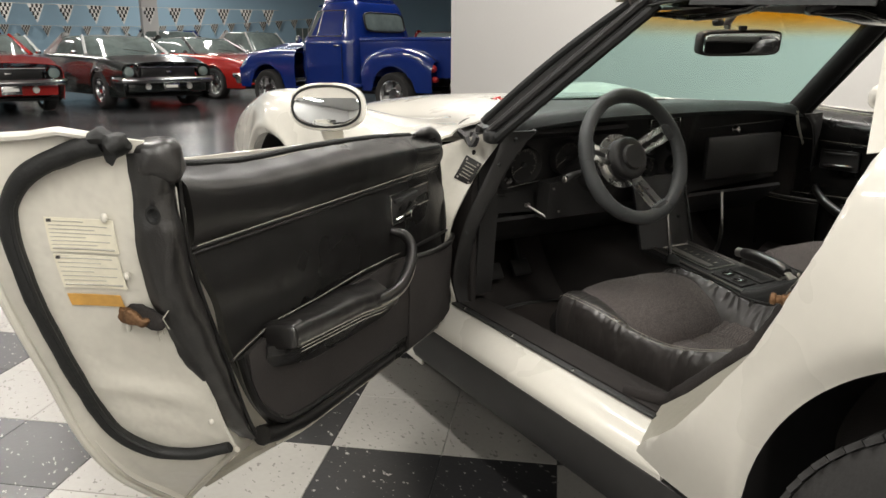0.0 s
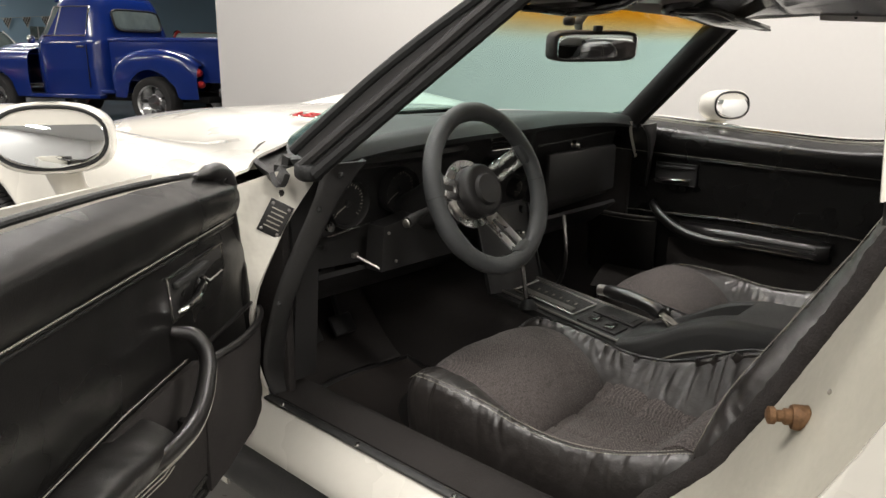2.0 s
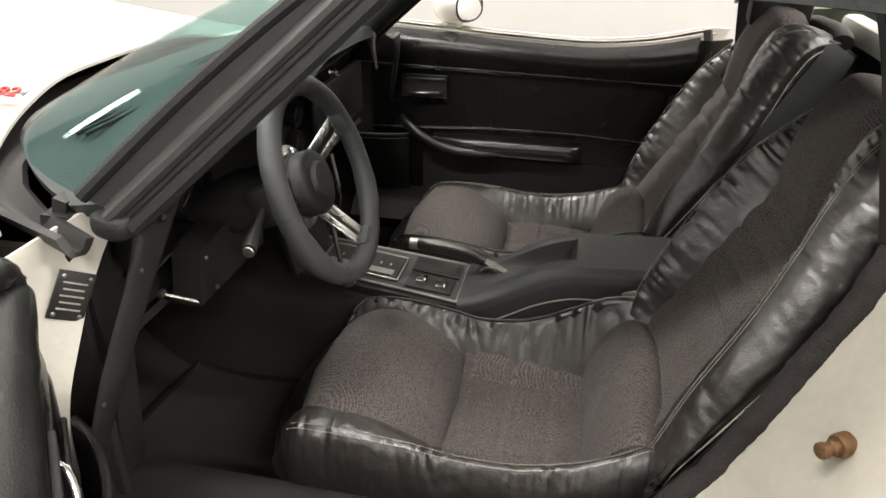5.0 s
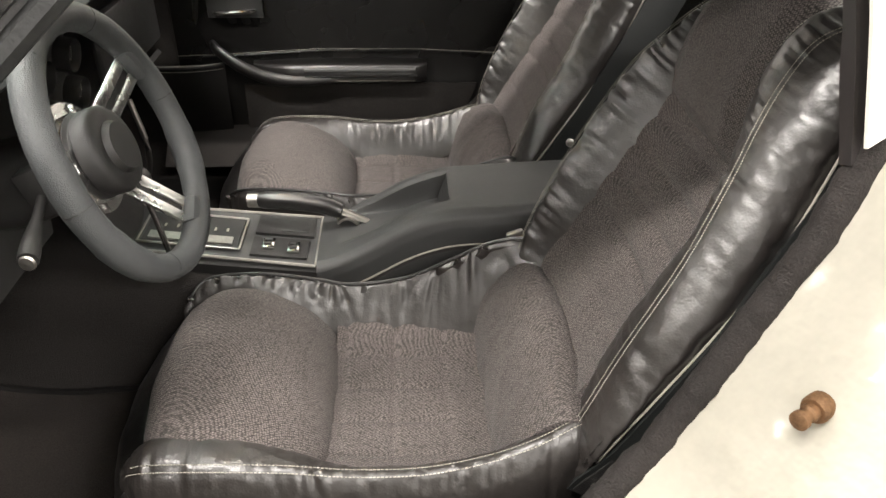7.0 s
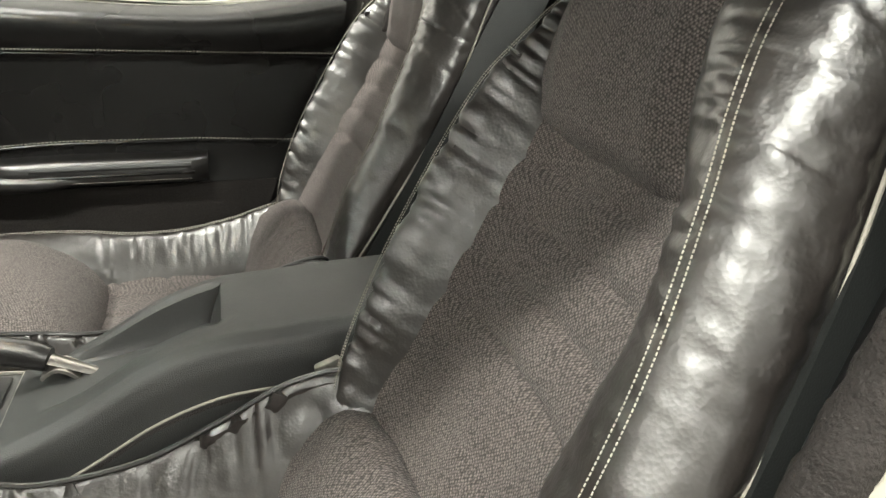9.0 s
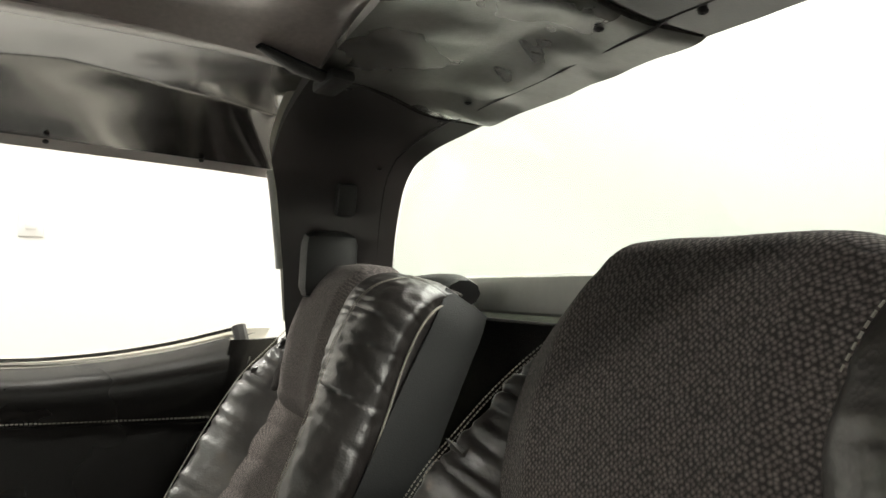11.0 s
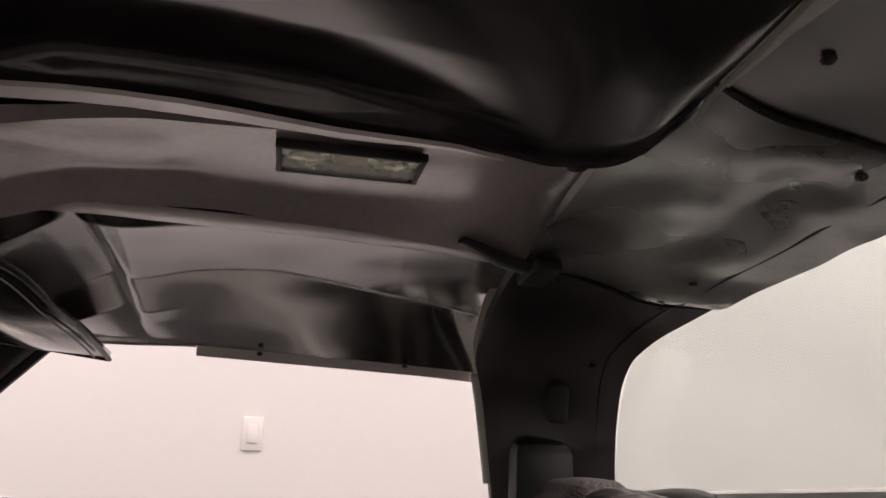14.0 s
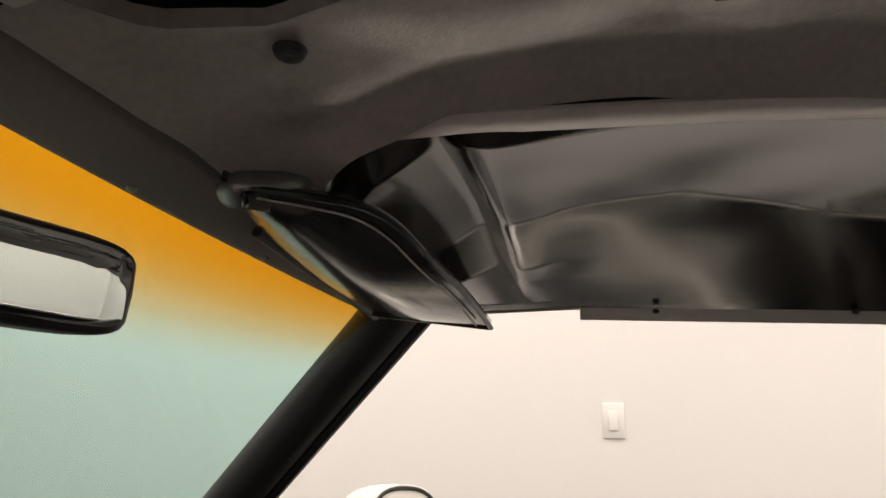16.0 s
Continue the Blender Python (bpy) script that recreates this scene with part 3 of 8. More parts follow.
# ---- windshield, its frame and the pillars ----
def ws(u, v):
    a, b = ws_base(-0.650 + 1.30 * u), ws_top(-0.47 + 0.94 * u)
    p = a.lerp(b, v)
    p.z += 0.012 * math.sin(math.pi * v)
    return tuple(p)


shield = part("windshield", sheet(33, 14, ws, 0.004), WINDSHIELD, car, "green tinted windshield with an amber shade band")
shield.visible_shadow = False
for s in (-1, 1):
    base, top = (Vector((-0.645, 1.595, 0.845)), Vector((-0.456, 1.276, 1.150))) if s < 0 else (Vector((0.629, 1.664, 0.846)), Vector((0.473, 1.306, 1.150)))
    glass_edge = [Vector(ws(0.0 if s < 0 else 1.0, t)) for t in np.linspace(0, 1, 14)]
    line = [base.lerp(top, t) for t in np.linspace(0, 1, 14)]
    part("pillar_front", tube(line, 0.032, 12, up=(s, 0.4, 0.3), flat=0.62), PLASTIC, car, "black windshield pillar trim")
    part("pillar_seal", tube([p + Vector((s * 0.016, -0.030, -0.008)) for p in line], 0.012, 8), RUBBER, car, "black rubber window seal")
    part("pillar_channel", tube([p + Vector((s * 0.026, -0.006, 0.006)) for p in line], 0.010, 8), PLASTIC, car, "dull dark pillar channel")
    part("pillar_web", sheet(5, 14, lambda u, v: tuple(line[int(round(v * 13))].lerp(glass_edge[int(round(v * 13))] + Vector((s * 0.004, 0.004, 0.006)), u) + Vector((s * 0.006, 0, 0.006))), 0.016 * s), PLASTIC, car, "black windshield pillar face")
    part("pillar_bright_strip", tube([p + Vector((s * 0.010, 0.006, 0.010)) for p in glass_edge], 0.010, 8), RUBBER, car, "dull dark outer pillar strip")
    part("pillar_foot", pill(base + Vector((s * 0.010, -0.004, -0.006)), (0.024, 0.030, 0.018), 0.6, 10, (0, 0, 20 * s)), RUBBER, car, "black rubber pillar foot")
    for t in (0.18, 0.68):
        p = base.lerp(top, t) + Vector((-s * 0.013, -0.018, 0.0))
        part("screw", pill(p, (0.004, 0.004, 0.004), 1.0, 6), CHROME, car)


def header(u, v):
    x = -0.485 + 0.97 * u
    c = ws_top(x * 0.96)
    prof = spline([(0.012, 0.012), (0.004, -0.004), (-0.004, -0.010), (-0.024, -0.007), (-0.046, 0.004), (-0.052, 0.012), (-0.050, 0.034)], 20)[int(round(v * 19))]
    return (x, c.y + prof[0], c.z + prof[1])


part("windshield_header", sheet(41, 20, header, 0.010), HEADER_TRIM, car, "grey windshield header trim", 50)
for x in (-0.33, -0.16, 0.09, 0.25, 0.37):
    c = ws_top(x * 0.96)
    part("screw", pill((x, c.y - 0.012, c.z - 0.0100), (0.0042, 0.0042, 0.003), 1.0, 6), STEEL, car)
part("header_outer", sheet(33, 6, lambda u, v: (-0.50 + 1.0 * u, ws_top((-0.5 + u) * 0.94).y - 0.09 * v + 0.03, ws_top((-0.5 + u) * 0.94).z + 0.012 + 0.032 * math.sin(0.5 * math.pi * v)), 0.004), PAINT, car, "cream white roof front edge", 50)

# ---- roof: centre bar, rear hoop, removable panels ----
def roof_z(x, y):
    """Inner height of the roof lining."""
    return 1.203 - 0.20 * x * x - 0.45 * max(0.0, y - 1.05) ** 1.6 - 0.30 * max(0.0, 0.75 - y) ** 1.3


def bar_half(y):
    return float(np.interp(y, (0.66, 0.707, 0.822, 0.966, 1.143, 1.22, 1.30), (0.26, 0.232, 0.182, 0.146, 0.115, 0.13, 0.19)))


def bar_left(y):
    return float(np.interp(y, (0.70, 0.78, 0.86, 0.95, 1.2, 1.25, 1.32), (-0.232, -0.16, -0.075, -0.018, -0.016, -0.045, -0.19)))


def bar_point(u, y):
    x = bar_left(y) + (bar_half(y) - bar_left(y)) * u
    return (x, y, roof_z(x, y) - 0.004 + 0.010 * (u / 0.68 if u < 0.68 else 1 - ((u - 0.68) / 0.32) ** 1.5 * 1.2))


bar = part("roof_bar", wrinkled(sheet(25, 60, lambda u, v: bar_point(u, 0.70 + 0.605 * v), -0.012), 0.0022, 0.045), BAR_VINYL, car, "black padded centre bar of the roof, wall light in its pale colour", 60)
# Black sheet added in place of the shade inside the open channel.
part("roof_channel", sheet(9, 20, lambda u, v: (lambda y: (-0.17 + 0.19 * u, y, roof_z(0, y) + 0.022))(0.78 + 0.50 * v), -0.004), RUBBER, car, "black sheet that darkens the open channel beside the bar")
part("roof_bar_skin", sheet(13, 24, lambda u, v: (lambda y: (bar_half(y) * 1.06 * (2 * u - 1), y, roof_z(bar_half(y) * (2 * u - 1), y) + 0.034))(0.66 + 0.66 * v), -0.006), PAINT, car, "cream white roof bar", 60)
for x, y in ((0.007, 1.202), (0.0, 0.75)):
    part("fastener", lathe([(0.0, -0.003), (0.003, -0.0042), (0.008, -0.003), (0.010, 0.001)], 14, pose(x, y, roof_z(x, y) - 0.004), False), PLASTIC, car, "round plastic trim fastener")


def hoop(u, v):
    """The padded hoop behind the seats: v from its front edge to the rear glass, u across and down both pillars."""
    a = 2 * u - 1
    s = 1 if a >= 0 else -1
    t = abs(a)
    y_front, y_back = 0.738, 0.556 - 0.036 * (1 - min(1.0, max(0.0, (a - 0.05) / 0.40)))
    path = spline([(0.0, 0, 0), (0.20, -0.006, 0), (0.36, -0.026, 0), (0.44, -0.060, 0), (0.488, -0.105, 0), (0.525, -0.20, 0), (0.560, -0.33, 0)], 61)
    back = spline([(0.0, -0.044, 0), (0.16, -0.048, 0), (0.30, -0.060, 0), (0.390, -0.086, 0), (0.432, -0.130, 0), (0.456, -0.20, 0), (0.468, -0.33, 0)], 61)
    i = min(59, int(t * 60))
    w = t * 60 - i
    path, back = path[i] * (1 - w) + path[i + 1] * w, back[i] * (1 - w) + back[i + 1] * w
    x = path[0] + (back[0] - path[0]) * v
    z = 1.198 + path[1] + (back[1] - path[1]) * v + 0.012 * math.sin(math.pi * v)
    y = y_front + (y_back - y_front) * v - 0.11 * max(0, t - 0.55) * (1 - v)
    return (s * x, y, z)


COVER_R = curve1((0.0, 0.3, 0.5, 0.75, 0.93, 1.0), (0.190, 0.212, 0.232, 0.250, 0.228, 0.215))
COVER_L = curve1((0.0, 0.15, 0.4, 0.62, 0.83, 1.0), (-0.125, -0.110, -0.095, -0.100, -0.112, -0.145))


def cover(u, v):
    """The middle cover, its paler colour holding reflected light, lapped over the side covers with rolled edges."""
    a = COVER_L(v) + (COVER_R(v) - COVER_L(v)) * u
    x, y, z = hoop(0.5 + 0.5 * a, v)
    dent = 0.004 * math.exp(-((x + 0.02) / 0.035) ** 2 - ((y - 0.60) / 0.02) ** 2) + 0.003 * math.exp(-((x - 0.10) / 0.03) ** 2 - ((y - 0.61) / 0.02) ** 2)
    return (x, y, z - 0.0045 * (1 - abs(2 * u - 1) ** 14) + dent)


part("roof_hoop", wrinkled(sheet(50, 26, cover, 0.010), 0.0026, 0.055), HOOP_LIT, car, "black padded rear roof hoop, its sheen put into a paler colour")
for s, edge in ((-1, COVER_L), (1, COVER_R)):
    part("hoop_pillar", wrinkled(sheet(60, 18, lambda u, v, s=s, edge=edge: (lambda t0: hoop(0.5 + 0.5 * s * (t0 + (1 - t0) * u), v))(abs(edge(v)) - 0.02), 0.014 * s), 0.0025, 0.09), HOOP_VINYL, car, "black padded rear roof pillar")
    part("cover_joint", tube([(lambda p: (p[0], p[1], p[2] - 0.0008))(hoop(0.5 + 0.5 * edge(v), v)) for v in np.linspace(0.0, 0.99, 20)], [0.0012 + 0.0014 * math.sin(math.pi * k / 19) for k in range(20)], 6), CARPET, car, "dark joint between the hoop covers")
    part("trim_seam", tube([(lambda p: (p[0], p[1], p[2] - (0.0040 if t < abs(edge(0.86)) else 0)))(hoop(0.5 + s * 0.5 * t, 0.86)) for t in np.linspace(0.0, 0.92, 50)], 0.0012, 6), PLASTIC, car, "dark sewn seam beside the rear window")
    for t, v in (((0.165, 0.78), (0.245, 0.80), (0.225, 0.24), (0.52, 0.78)) if s > 0 else ((0.075, 0.74), (0.165, 0.88), (0.155, 0.33), (0.52, 0.78))):
        p = hoop(0.5 + s * 0.5 * t, v)
        part("fastener", lathe([(0.0, -0.0010), (0.0016, -0.0024), (0.0034, -0.0020), (0.0046, 0.0)], 12, pose(p[0], p[1], p[2] - (0.0052 if abs(t) < abs(edge(v)) else 0.0012)), False), PLASTIC, car, "small recessed trim screw")
    p = Vector(hoop(0.5 + s * 0.5 * 0.70, 0.55))
    part("belt_slot", box(p - Vector((s * 0.010, 0, 0.0)), (0.022, 0.030, 0.050), 0.008, rot=(0, -14 * s, 0)), PLASTIC, car, "dark seat belt slot")
    p = Vector(hoop(0.5 + s * 0.5 * 0.87, 0.40))
    part("belt_guide", box(p - Vector((s * 0.012, 0, 0.0)), (0.045, 0.085, 0.10), 0.018, rot=(0, -8 * s, 0)), PLASTIC_GREY, car, "grey-black seat belt guide cover")
    if s > 0:
        part("window_post", tube([(lambda q: (q[0] + 0.006, q[1] + 0.004, q[2]))(hoop(0.5 + 0.5 * t, 0.0)) for t in np.linspace(0.60, 0.86, 14)], 0.005, 8), WHITE, car, "pale side window edge trim")


FOLD_Y = 0.722 + 0.575 * 73 / 95


def top_panel(s):
    """Lining of a removable panel, u from the centre bar outwards, v forwards."""
    def f(u, v):
        y = 0.722 + 0.575 * v if s > 0 else 0.738 + 0.562 * v
        x1 = float(np.interp(y, (0.72, 0.80, 1.11, 1.20, 1.30), (0.530, 0.522, 0.516, 0.505, 0.470)))
        z1 = float(np.interp(y, (0.72, 0.80, 1.11, 1.30), (1.126, 1.131, 1.147, 1.140)))
        if s > 0:
            # flat over the seat, then turned down to the window; ahead of a sharp fold it hangs lower
            x0 = bar_half(y) + 0.006
            z0 = 1.199 - 0.02 * (y - 0.9)
            x = x0 + (x1 - x0) * u
            bend = float(np.interp(y, (0.73, 0.80, 0.87, 0.99, 1.09, 1.30), (0.86, 0.72, 0.62, 0.44, 0.46, 0.60)))
            z = z0 + 0.004 * math.sin(math.pi * min(1.0, u / bend)) - 0.004 * u
            if u > bend:
                k = (u - bend) / (1 - bend)
                z += (z1 - z) * (0.80 * k + 0.20 * k * k)
            side = min(1.0, u / 0.10) * min(1.0, max(0.0, (0.96 - u) / 0.25))
            e = y - FOLD_Y
            w = 0.040 - 0.024 * min(1.0, u / 0.80)
            if e > 0:
                z -= (0.46 * e + 0.004 * min(1.0, e / 0.006)) * side
            q = max(0.0, -e / w)
            z -= 0.014 * q * math.exp(1 - q) * side
            z = max(z, z1 - 0.004) if u > 0.6 else z
            return (x, y, z)
        # the loose lining hangs below the bar and laps over it
        x0 = float(np.interp(y, (0.738, 0.741, 0.747, 0.757, 0.769, 0.80, 0.83, 0.86, 0.93, 0.99, 1.08, 1.16, 1.3), (0.150, 0.115, 0.096, 0.083, 0.078, 0.076, 0.084, 0.090, 0.088, 0.093, 0.096, 0.092, 0.10)))
        rim = 1.161 + 0.011 * min(1.0, max(0.0, (y - 0.80) / 0.25)) - 0.40 * max(0.0, y - 1.14) ** 1.5
        x = x0 + (x1 - x0) * u
        ends = min(1.0, max(0.0, (1.17 - y) / 0.08), max(0.0, (y - 0.80) / 0.14))
        hump = float(np.interp(u, (0.0, 0.02, 0.035, 0.048, 0.06, 0.08, 0.12, 0.20, 0.30, 0.40, 0.7, 1.0), (0.0, 0.006, 0.018, 0.0225, 0.0235, 0.0225, 0.0188, 0.0105, 0.0030, 0.0, -0.003, 0.0)))
        z = rim - 0.003 + hump * (0.15 + 0.85 * ends) + (z1 - rim) * max(0.0, (u - 0.60) / 0.40) ** 1.5
        e = y - (1.150 - 0.05 * math.sin(math.pi * u))
        z -= 0.008 * (max(0.0, 1 - e / 0.020) if e > 0 else math.exp(e / 0.035)) * math.sin(math.pi * min(1.0, u * 1.25)) ** 0.8
        return (-x, y, z)
    return f


for s, label in ((-1, "removable roof panel lined in sagging black vinyl"), (1, "removable roof panel lined in sagging black vinyl with a crease")):
    panel = thing("roof_panel", label, "roof panel", "removable roof panels")
    f = top_panel(s)
    part("lining", wrinkled(sheet(100, 96, f, 0.010 * -s), 0.0009, 0.075, s), HEADLINER, panel, "sagging black vinyl lining", 60)
    part("outer_skin", sheet(18, 24, lambda u, v: (lambda p: (p[0] * 1.005, p[1], p[2] + 0.022 + 0.004 * math.sin(math.pi * u)))(f(u, v)), 0.004 * -s), PAINT, panel, "cream white outer panel", 60)
    if s > 0:
        part("inner_rail", sheet(5, 60, lambda u, v: (lambda p, w: (p[0] - 0.004 + w * u, p[1], p[2] - 0.0035 - 0.002 * math.sin(math.pi * u)))(f(0.0, 0.01 + 0.89 * v), 0.030 * min(1.0, 0.10 + 4.5 * (1 - v))), 0.003), PALE_SHEEN, panel, "grey edge rail, wall reflection in its pale colour")
        part("curled_end", wrinkled(tube(spline([f(0.0, 0.86), f(0.0, 0.93), (0.140, 1.272, 1.158), (0.118, 1.296, 1.148), (0.112, 1.300, 1.140)], 22), [0.006 + 0.010 * math.sin(math.pi * k / 24) for k in range(22)], 12), 0.003, 0.02), HOOP_VINYL, panel, "curled black vinyl corner of the lining")
        # A dark rod stands in for the shade between curl and bar.
        part("recess", tube(spline([(0.092, 1.312, 1.172), (0.090, 1.290, 1.180), (0.096, 1.262, 1.186), (0.104, 1.230, 1.191)], 16), [0.004 + 0.006 * math.sin(math.pi * k / 15) for k in range(16)], 8, flat=0.5), CARPET, panel, "dark rod as the shade in the gap by the curled corner")
    else:
        # Shiny black edge; its reflection is drawn as a pale strip.
        part("inner_rail", sheet(6, 60, lambda u, v: (lambda p: (p[0] - s * 0.002 + s * 0.022 * u * min(1.0, 0.06 + 2.2 * v), p[1], p[2] - 0.003 - 0.005 * u * min(1.0, 2.2 * v)))(f(0.0, 0.16 + 0.80 * v)), 0.003), PALE_SHEEN, panel, "turned lining edge, its sheen painted as a pale strip")
    part("outer_rail", sheet(4, 30, lambda u, v: (lambda p: (p[0] + s * (0.004 + 0.006 * u), p[1], p[2] + 0.004 - 0.016 * u))(f(1.0, 0.0 + 0.665 * v)), 0.003 * -s), PALE_SHEEN if s > 0 else RUBBER, panel, "grey drip rail, outside light in its pale colour" if s > 0 else "black rubber drip rail")
    part("rear_rail", tube([(lambda p: (p[0], p[1] - 0.002, p[2] - 0.002))(f(u, 0.0)) for u in np.linspace(0.0, 1.0, 40)], 0.0016, 8), FADED, panel, "pale grey rear edge rail")
    part("front_rail", tube([(lambda p: (p[0] + s * 0.002, p[1], p[2] + 0.001))(f(1.0, v)) for v in np.linspace(0.665, 0.99, 12)], 0.003, 8), PIPING if s > 0 else RUBBER, panel, "thin edge seal")
    if s > 0:
        part("latch", join(box((s * 0.205, 0.722, 1.176), (0.05, 0.03, 0.014), 0.005, rot=(0, 8 * s, 12)), tube([(s * 0.205, 0.725, 1.178), (s * 0.190, 0.765, 1.183), (s * 0.165, 0.81, 1.192)], [0.012, 0.013, 0.006], 8, flat=0.5)), PLASTIC, panel, "black roof panel latch handle")
    for v in (0.18, 0.52):
        p = f(0.985, v)
        part("screw", pill((p[0], p[1], p[2] - 0.006), (0.004, 0.004, 0.003), 1.0, 6), PLASTIC, panel)

lampbox = thing("dome_lamp", "long interior dome lamp with clear lens and dark bezel", "lamp")
m = pose(0.027, 0.921, 1.1985, 0, -4, 3.5) @ Matrix.Diagonal((1.04, 0.86, 1.0, 1.0))
part("bezel", xf(join(box((0, -0.062, 0), (0.05, 0.005, 0.007), 0.0015), box((0, 0.062, 0), (0.05, 0.005, 0.007), 0.0015), box((-0.023, 0, 0), (0.005, 0.13, 0.007), 0.0015), box((0.023, 0, 0), (0.005, 0.13, 0.007), 0.0015)), m), PLASTIC_GREY, lampbox, "dark worn bezel")
part("reflector", xf(sheet(9, 24, lambda u, v: (-0.021 + 0.042 * u, -0.06 + 0.12 * v, 0.006 - 0.005 * abs(2 * u - 1) ** 3), 0.002), m), LAMP_LENS, lampbox, "yellowed bright reflector")
lens = part("lens", xf(sheet(9, 30, lambda u, v: (-0.021 + 0.042 * u, -0.06 + 0.12 * v, -0.001 + 0.0012 * math.sin(60 * u) * math.sin(40 * v)), 0.002), m), CLEAR, lampbox, "clear ribbed lens")
lens.visible_shadow = False
for y in (-0.038, 0.038):
    part("bulb", xf(pill((0, y, 0.002), (0.006, 0.016, 0.003), 0.8, 8), m), LAMP_LENS, lampbox)
    part("contact", xf(box((0.014, y, 0.004), (0.003, 0.030, 0.003), 0.0008), m), PLASTIC, lampbox)
part("socket", xf(box((0, 0, 0.004), (0.016, 0.030, 0.006), 0.002), m), AMBER, lampbox, "amber printed label")

for s in (-1, 1):
    visor = thing("sun_visor", "padded black vinyl sun visor hanging from the header", "sun visor", "sun visors")

    def vis(u, v, s=s):
        a = spline([(0.100, 1.302, 1.150), (0.20, 1.318, 1.140), (0.30, 1.320, 1.131), (0.400, 1.308, 1.122)], 25)[int(round(u * 24))]
        b = spline([(0.111, 1.288, 1.146), (0.134, 1.245, 1.144), (0.168, 1.222, 1.147), (0.205, 1.208, 1.143), (0.262, 1.197, 1.130), (0.345, 1.188, 1.120), (0.440, 1.189, 1.111)], 25)[int(round(u * 24))]
        p = Vector(a).lerp(Vector(b), v)
        p.z -= 0.016 * math.sin(math.pi * v) * math.sin(math.pi * u) ** 0.5
        return (s * p.x, p.y, p.z)
    part("pad", sheet(25, 14, vis, 0.009 * s), HEADLINER, visor, "black padded vinyl", 60)
    part("piping", tube([vis(u, 1.0) for u in np.linspace(0, 1, 25)] + [vis(1.0, v) for v in np.linspace(0.92, 0.0, 10)], 0.0030, 6), VINYL, visor, "rounded sewn edge")
    part("edge_line", tube([(lambda p: (p[0], p[1] + 0.004, p[2] - 0.0045))(vis(u, 0.95)) for u in np.linspace(0.04, 0.97, 25)], 0.0010, 5), PIPING, visor, "thin sewn line")
    part("hinge_rod", tube([(s * 0.19, 1.325, 1.144), (s * 0.25, 1.322, 1.138), (s * 0.42, 1.312, 1.124)], 0.005, 8), PLASTIC, visor)

# rear window, shelf and luggage space
GLASS_LINE = spline([(-0.50, 0.80, 0), (-0.490, 0.90, 0), (-0.470, 1.00, 0), (-0.440, 1.070, 0), (-0.390, 1.115, 0), (-0.30, 1.140, 0), (-0.16, 1.150, 0), (0, 1.154, 0), (0.16, 1.150, 0), (0.30, 1.140, 0), (0.390, 1.115, 0), (0.440, 1.070, 0), (0.470, 1.00, 0), (0.490, 0.90, 0), (0.50, 0.80, 0)], 57)
part("rear_window", sheet(57, 12, lambda u, v: (lambda p: (p[0] * (1 + 0.24 * v), 0.545 - 0.99 * v, p[1] + 0.012 - 0.23 * v - 0.10 * v * v))(GLASS_LINE[int(round(u * 56))]), 0.004), REAR_GLASS, car, "large sloping rear window").visible_shadow = False
part("roof_skin", sheet(61, 6, lambda u, v: (lambda p: (p[0] * 1.05, p[1], p[2] + 0.03))(hoop(u, v)), 0.004), PAINT, car, "cream white rear roof skin", 60)
part("window_ledge", box((0, 0.455, 0.945), (1.0, 0.05, 0.05), 0.012), WHITE, car, "pale grey ledge below the rear window")
part("rear_bulkhead", box((0, 0.44, 0.66), (1.16, 0.03, 0.50), 0.01), CARPET, car, "black carpeted rear bulkhead")
part("luggage_floor", box((0, -0.25, 0.70), (1.24, 1.36, 0.03), 0.01), CARPET, car, "black carpeted luggage floor")
for s in (-1, 1):
    part("luggage_side", box((s * 0.63, -0.25, 0.60), (0.02, 1.40, 0.54), 0.005), CARPET, car, "black carpeted luggage side")

# ---- cabin floor and tunnel ----
part("cabin_floor", box((0, 1.25, 0.215), (1.50, 1.75, 0.03), 0.01), CARPET, car, "black carpeted cabin floor")
for s in (-1, 1):
    part("footwell_side", box((s * 0.665, 1.88, 0.51), (0.02, 0.45, 0.58), 0.008), CARPET, car, "black carpeted footwell side")
    part("inner_side", box((s * 0.575, 0.54, 0.48), (0.03, 0.26, 0.50), 0.01), CARPET, car, "black carpeted cabin side")
part("firewall", box((0, 2.12, 0.49), (1.34, 0.03, 0.54), 0.01), CARPET, car, "black carpeted firewall")
part("toe_board", sheet(12, 8, lambda u, v: (-0.65 + 1.3 * u, 1.80 + 0.30 * v, 0.232 + 0.24 * v ** 1.5), 0.01), CARPET, car, "black carpeted sloping toe board")


def tunnel(u, v):
    y = 0.62 + 1.45 * v
    top = 0.40 if y < 1.3 else 0.40 + 0.06 * min(1, (y - 1.3) / 0.4)
    prof = spline([(-0.165, 0.225), (-0.15, 0.33), (-0.125, top - 0.02), (-0.08, top), (0.08, top), (0.125, top - 0.02), (0.15, 0.33), (0.165, 0.225)], 22)[int(round(u * 21))]
    return (prof[0], y, prof[1])


part("tunnel", sheet(22, 12, tunnel, -0.01), CARPET, car, "black carpeted centre tunnel")
mat_ = thing("floor_mat", "worn brown-black carpet floor mat with bound edge", "floor mat")
mf = lambda u, v: (-0.60 + 0.42 * u - 0.03 * v * (1 - u), 1.30 + 0.52 * v, 0.245 + 0.008 * math.sin(7 * u + 4 * v) + 0.12 * max(0, v - 0.75) ** 1.2)
part("carpet", sheet(20, 20, mf, 0.010), CARPET_WORN, mat_, "worn brown-black pile", 60)
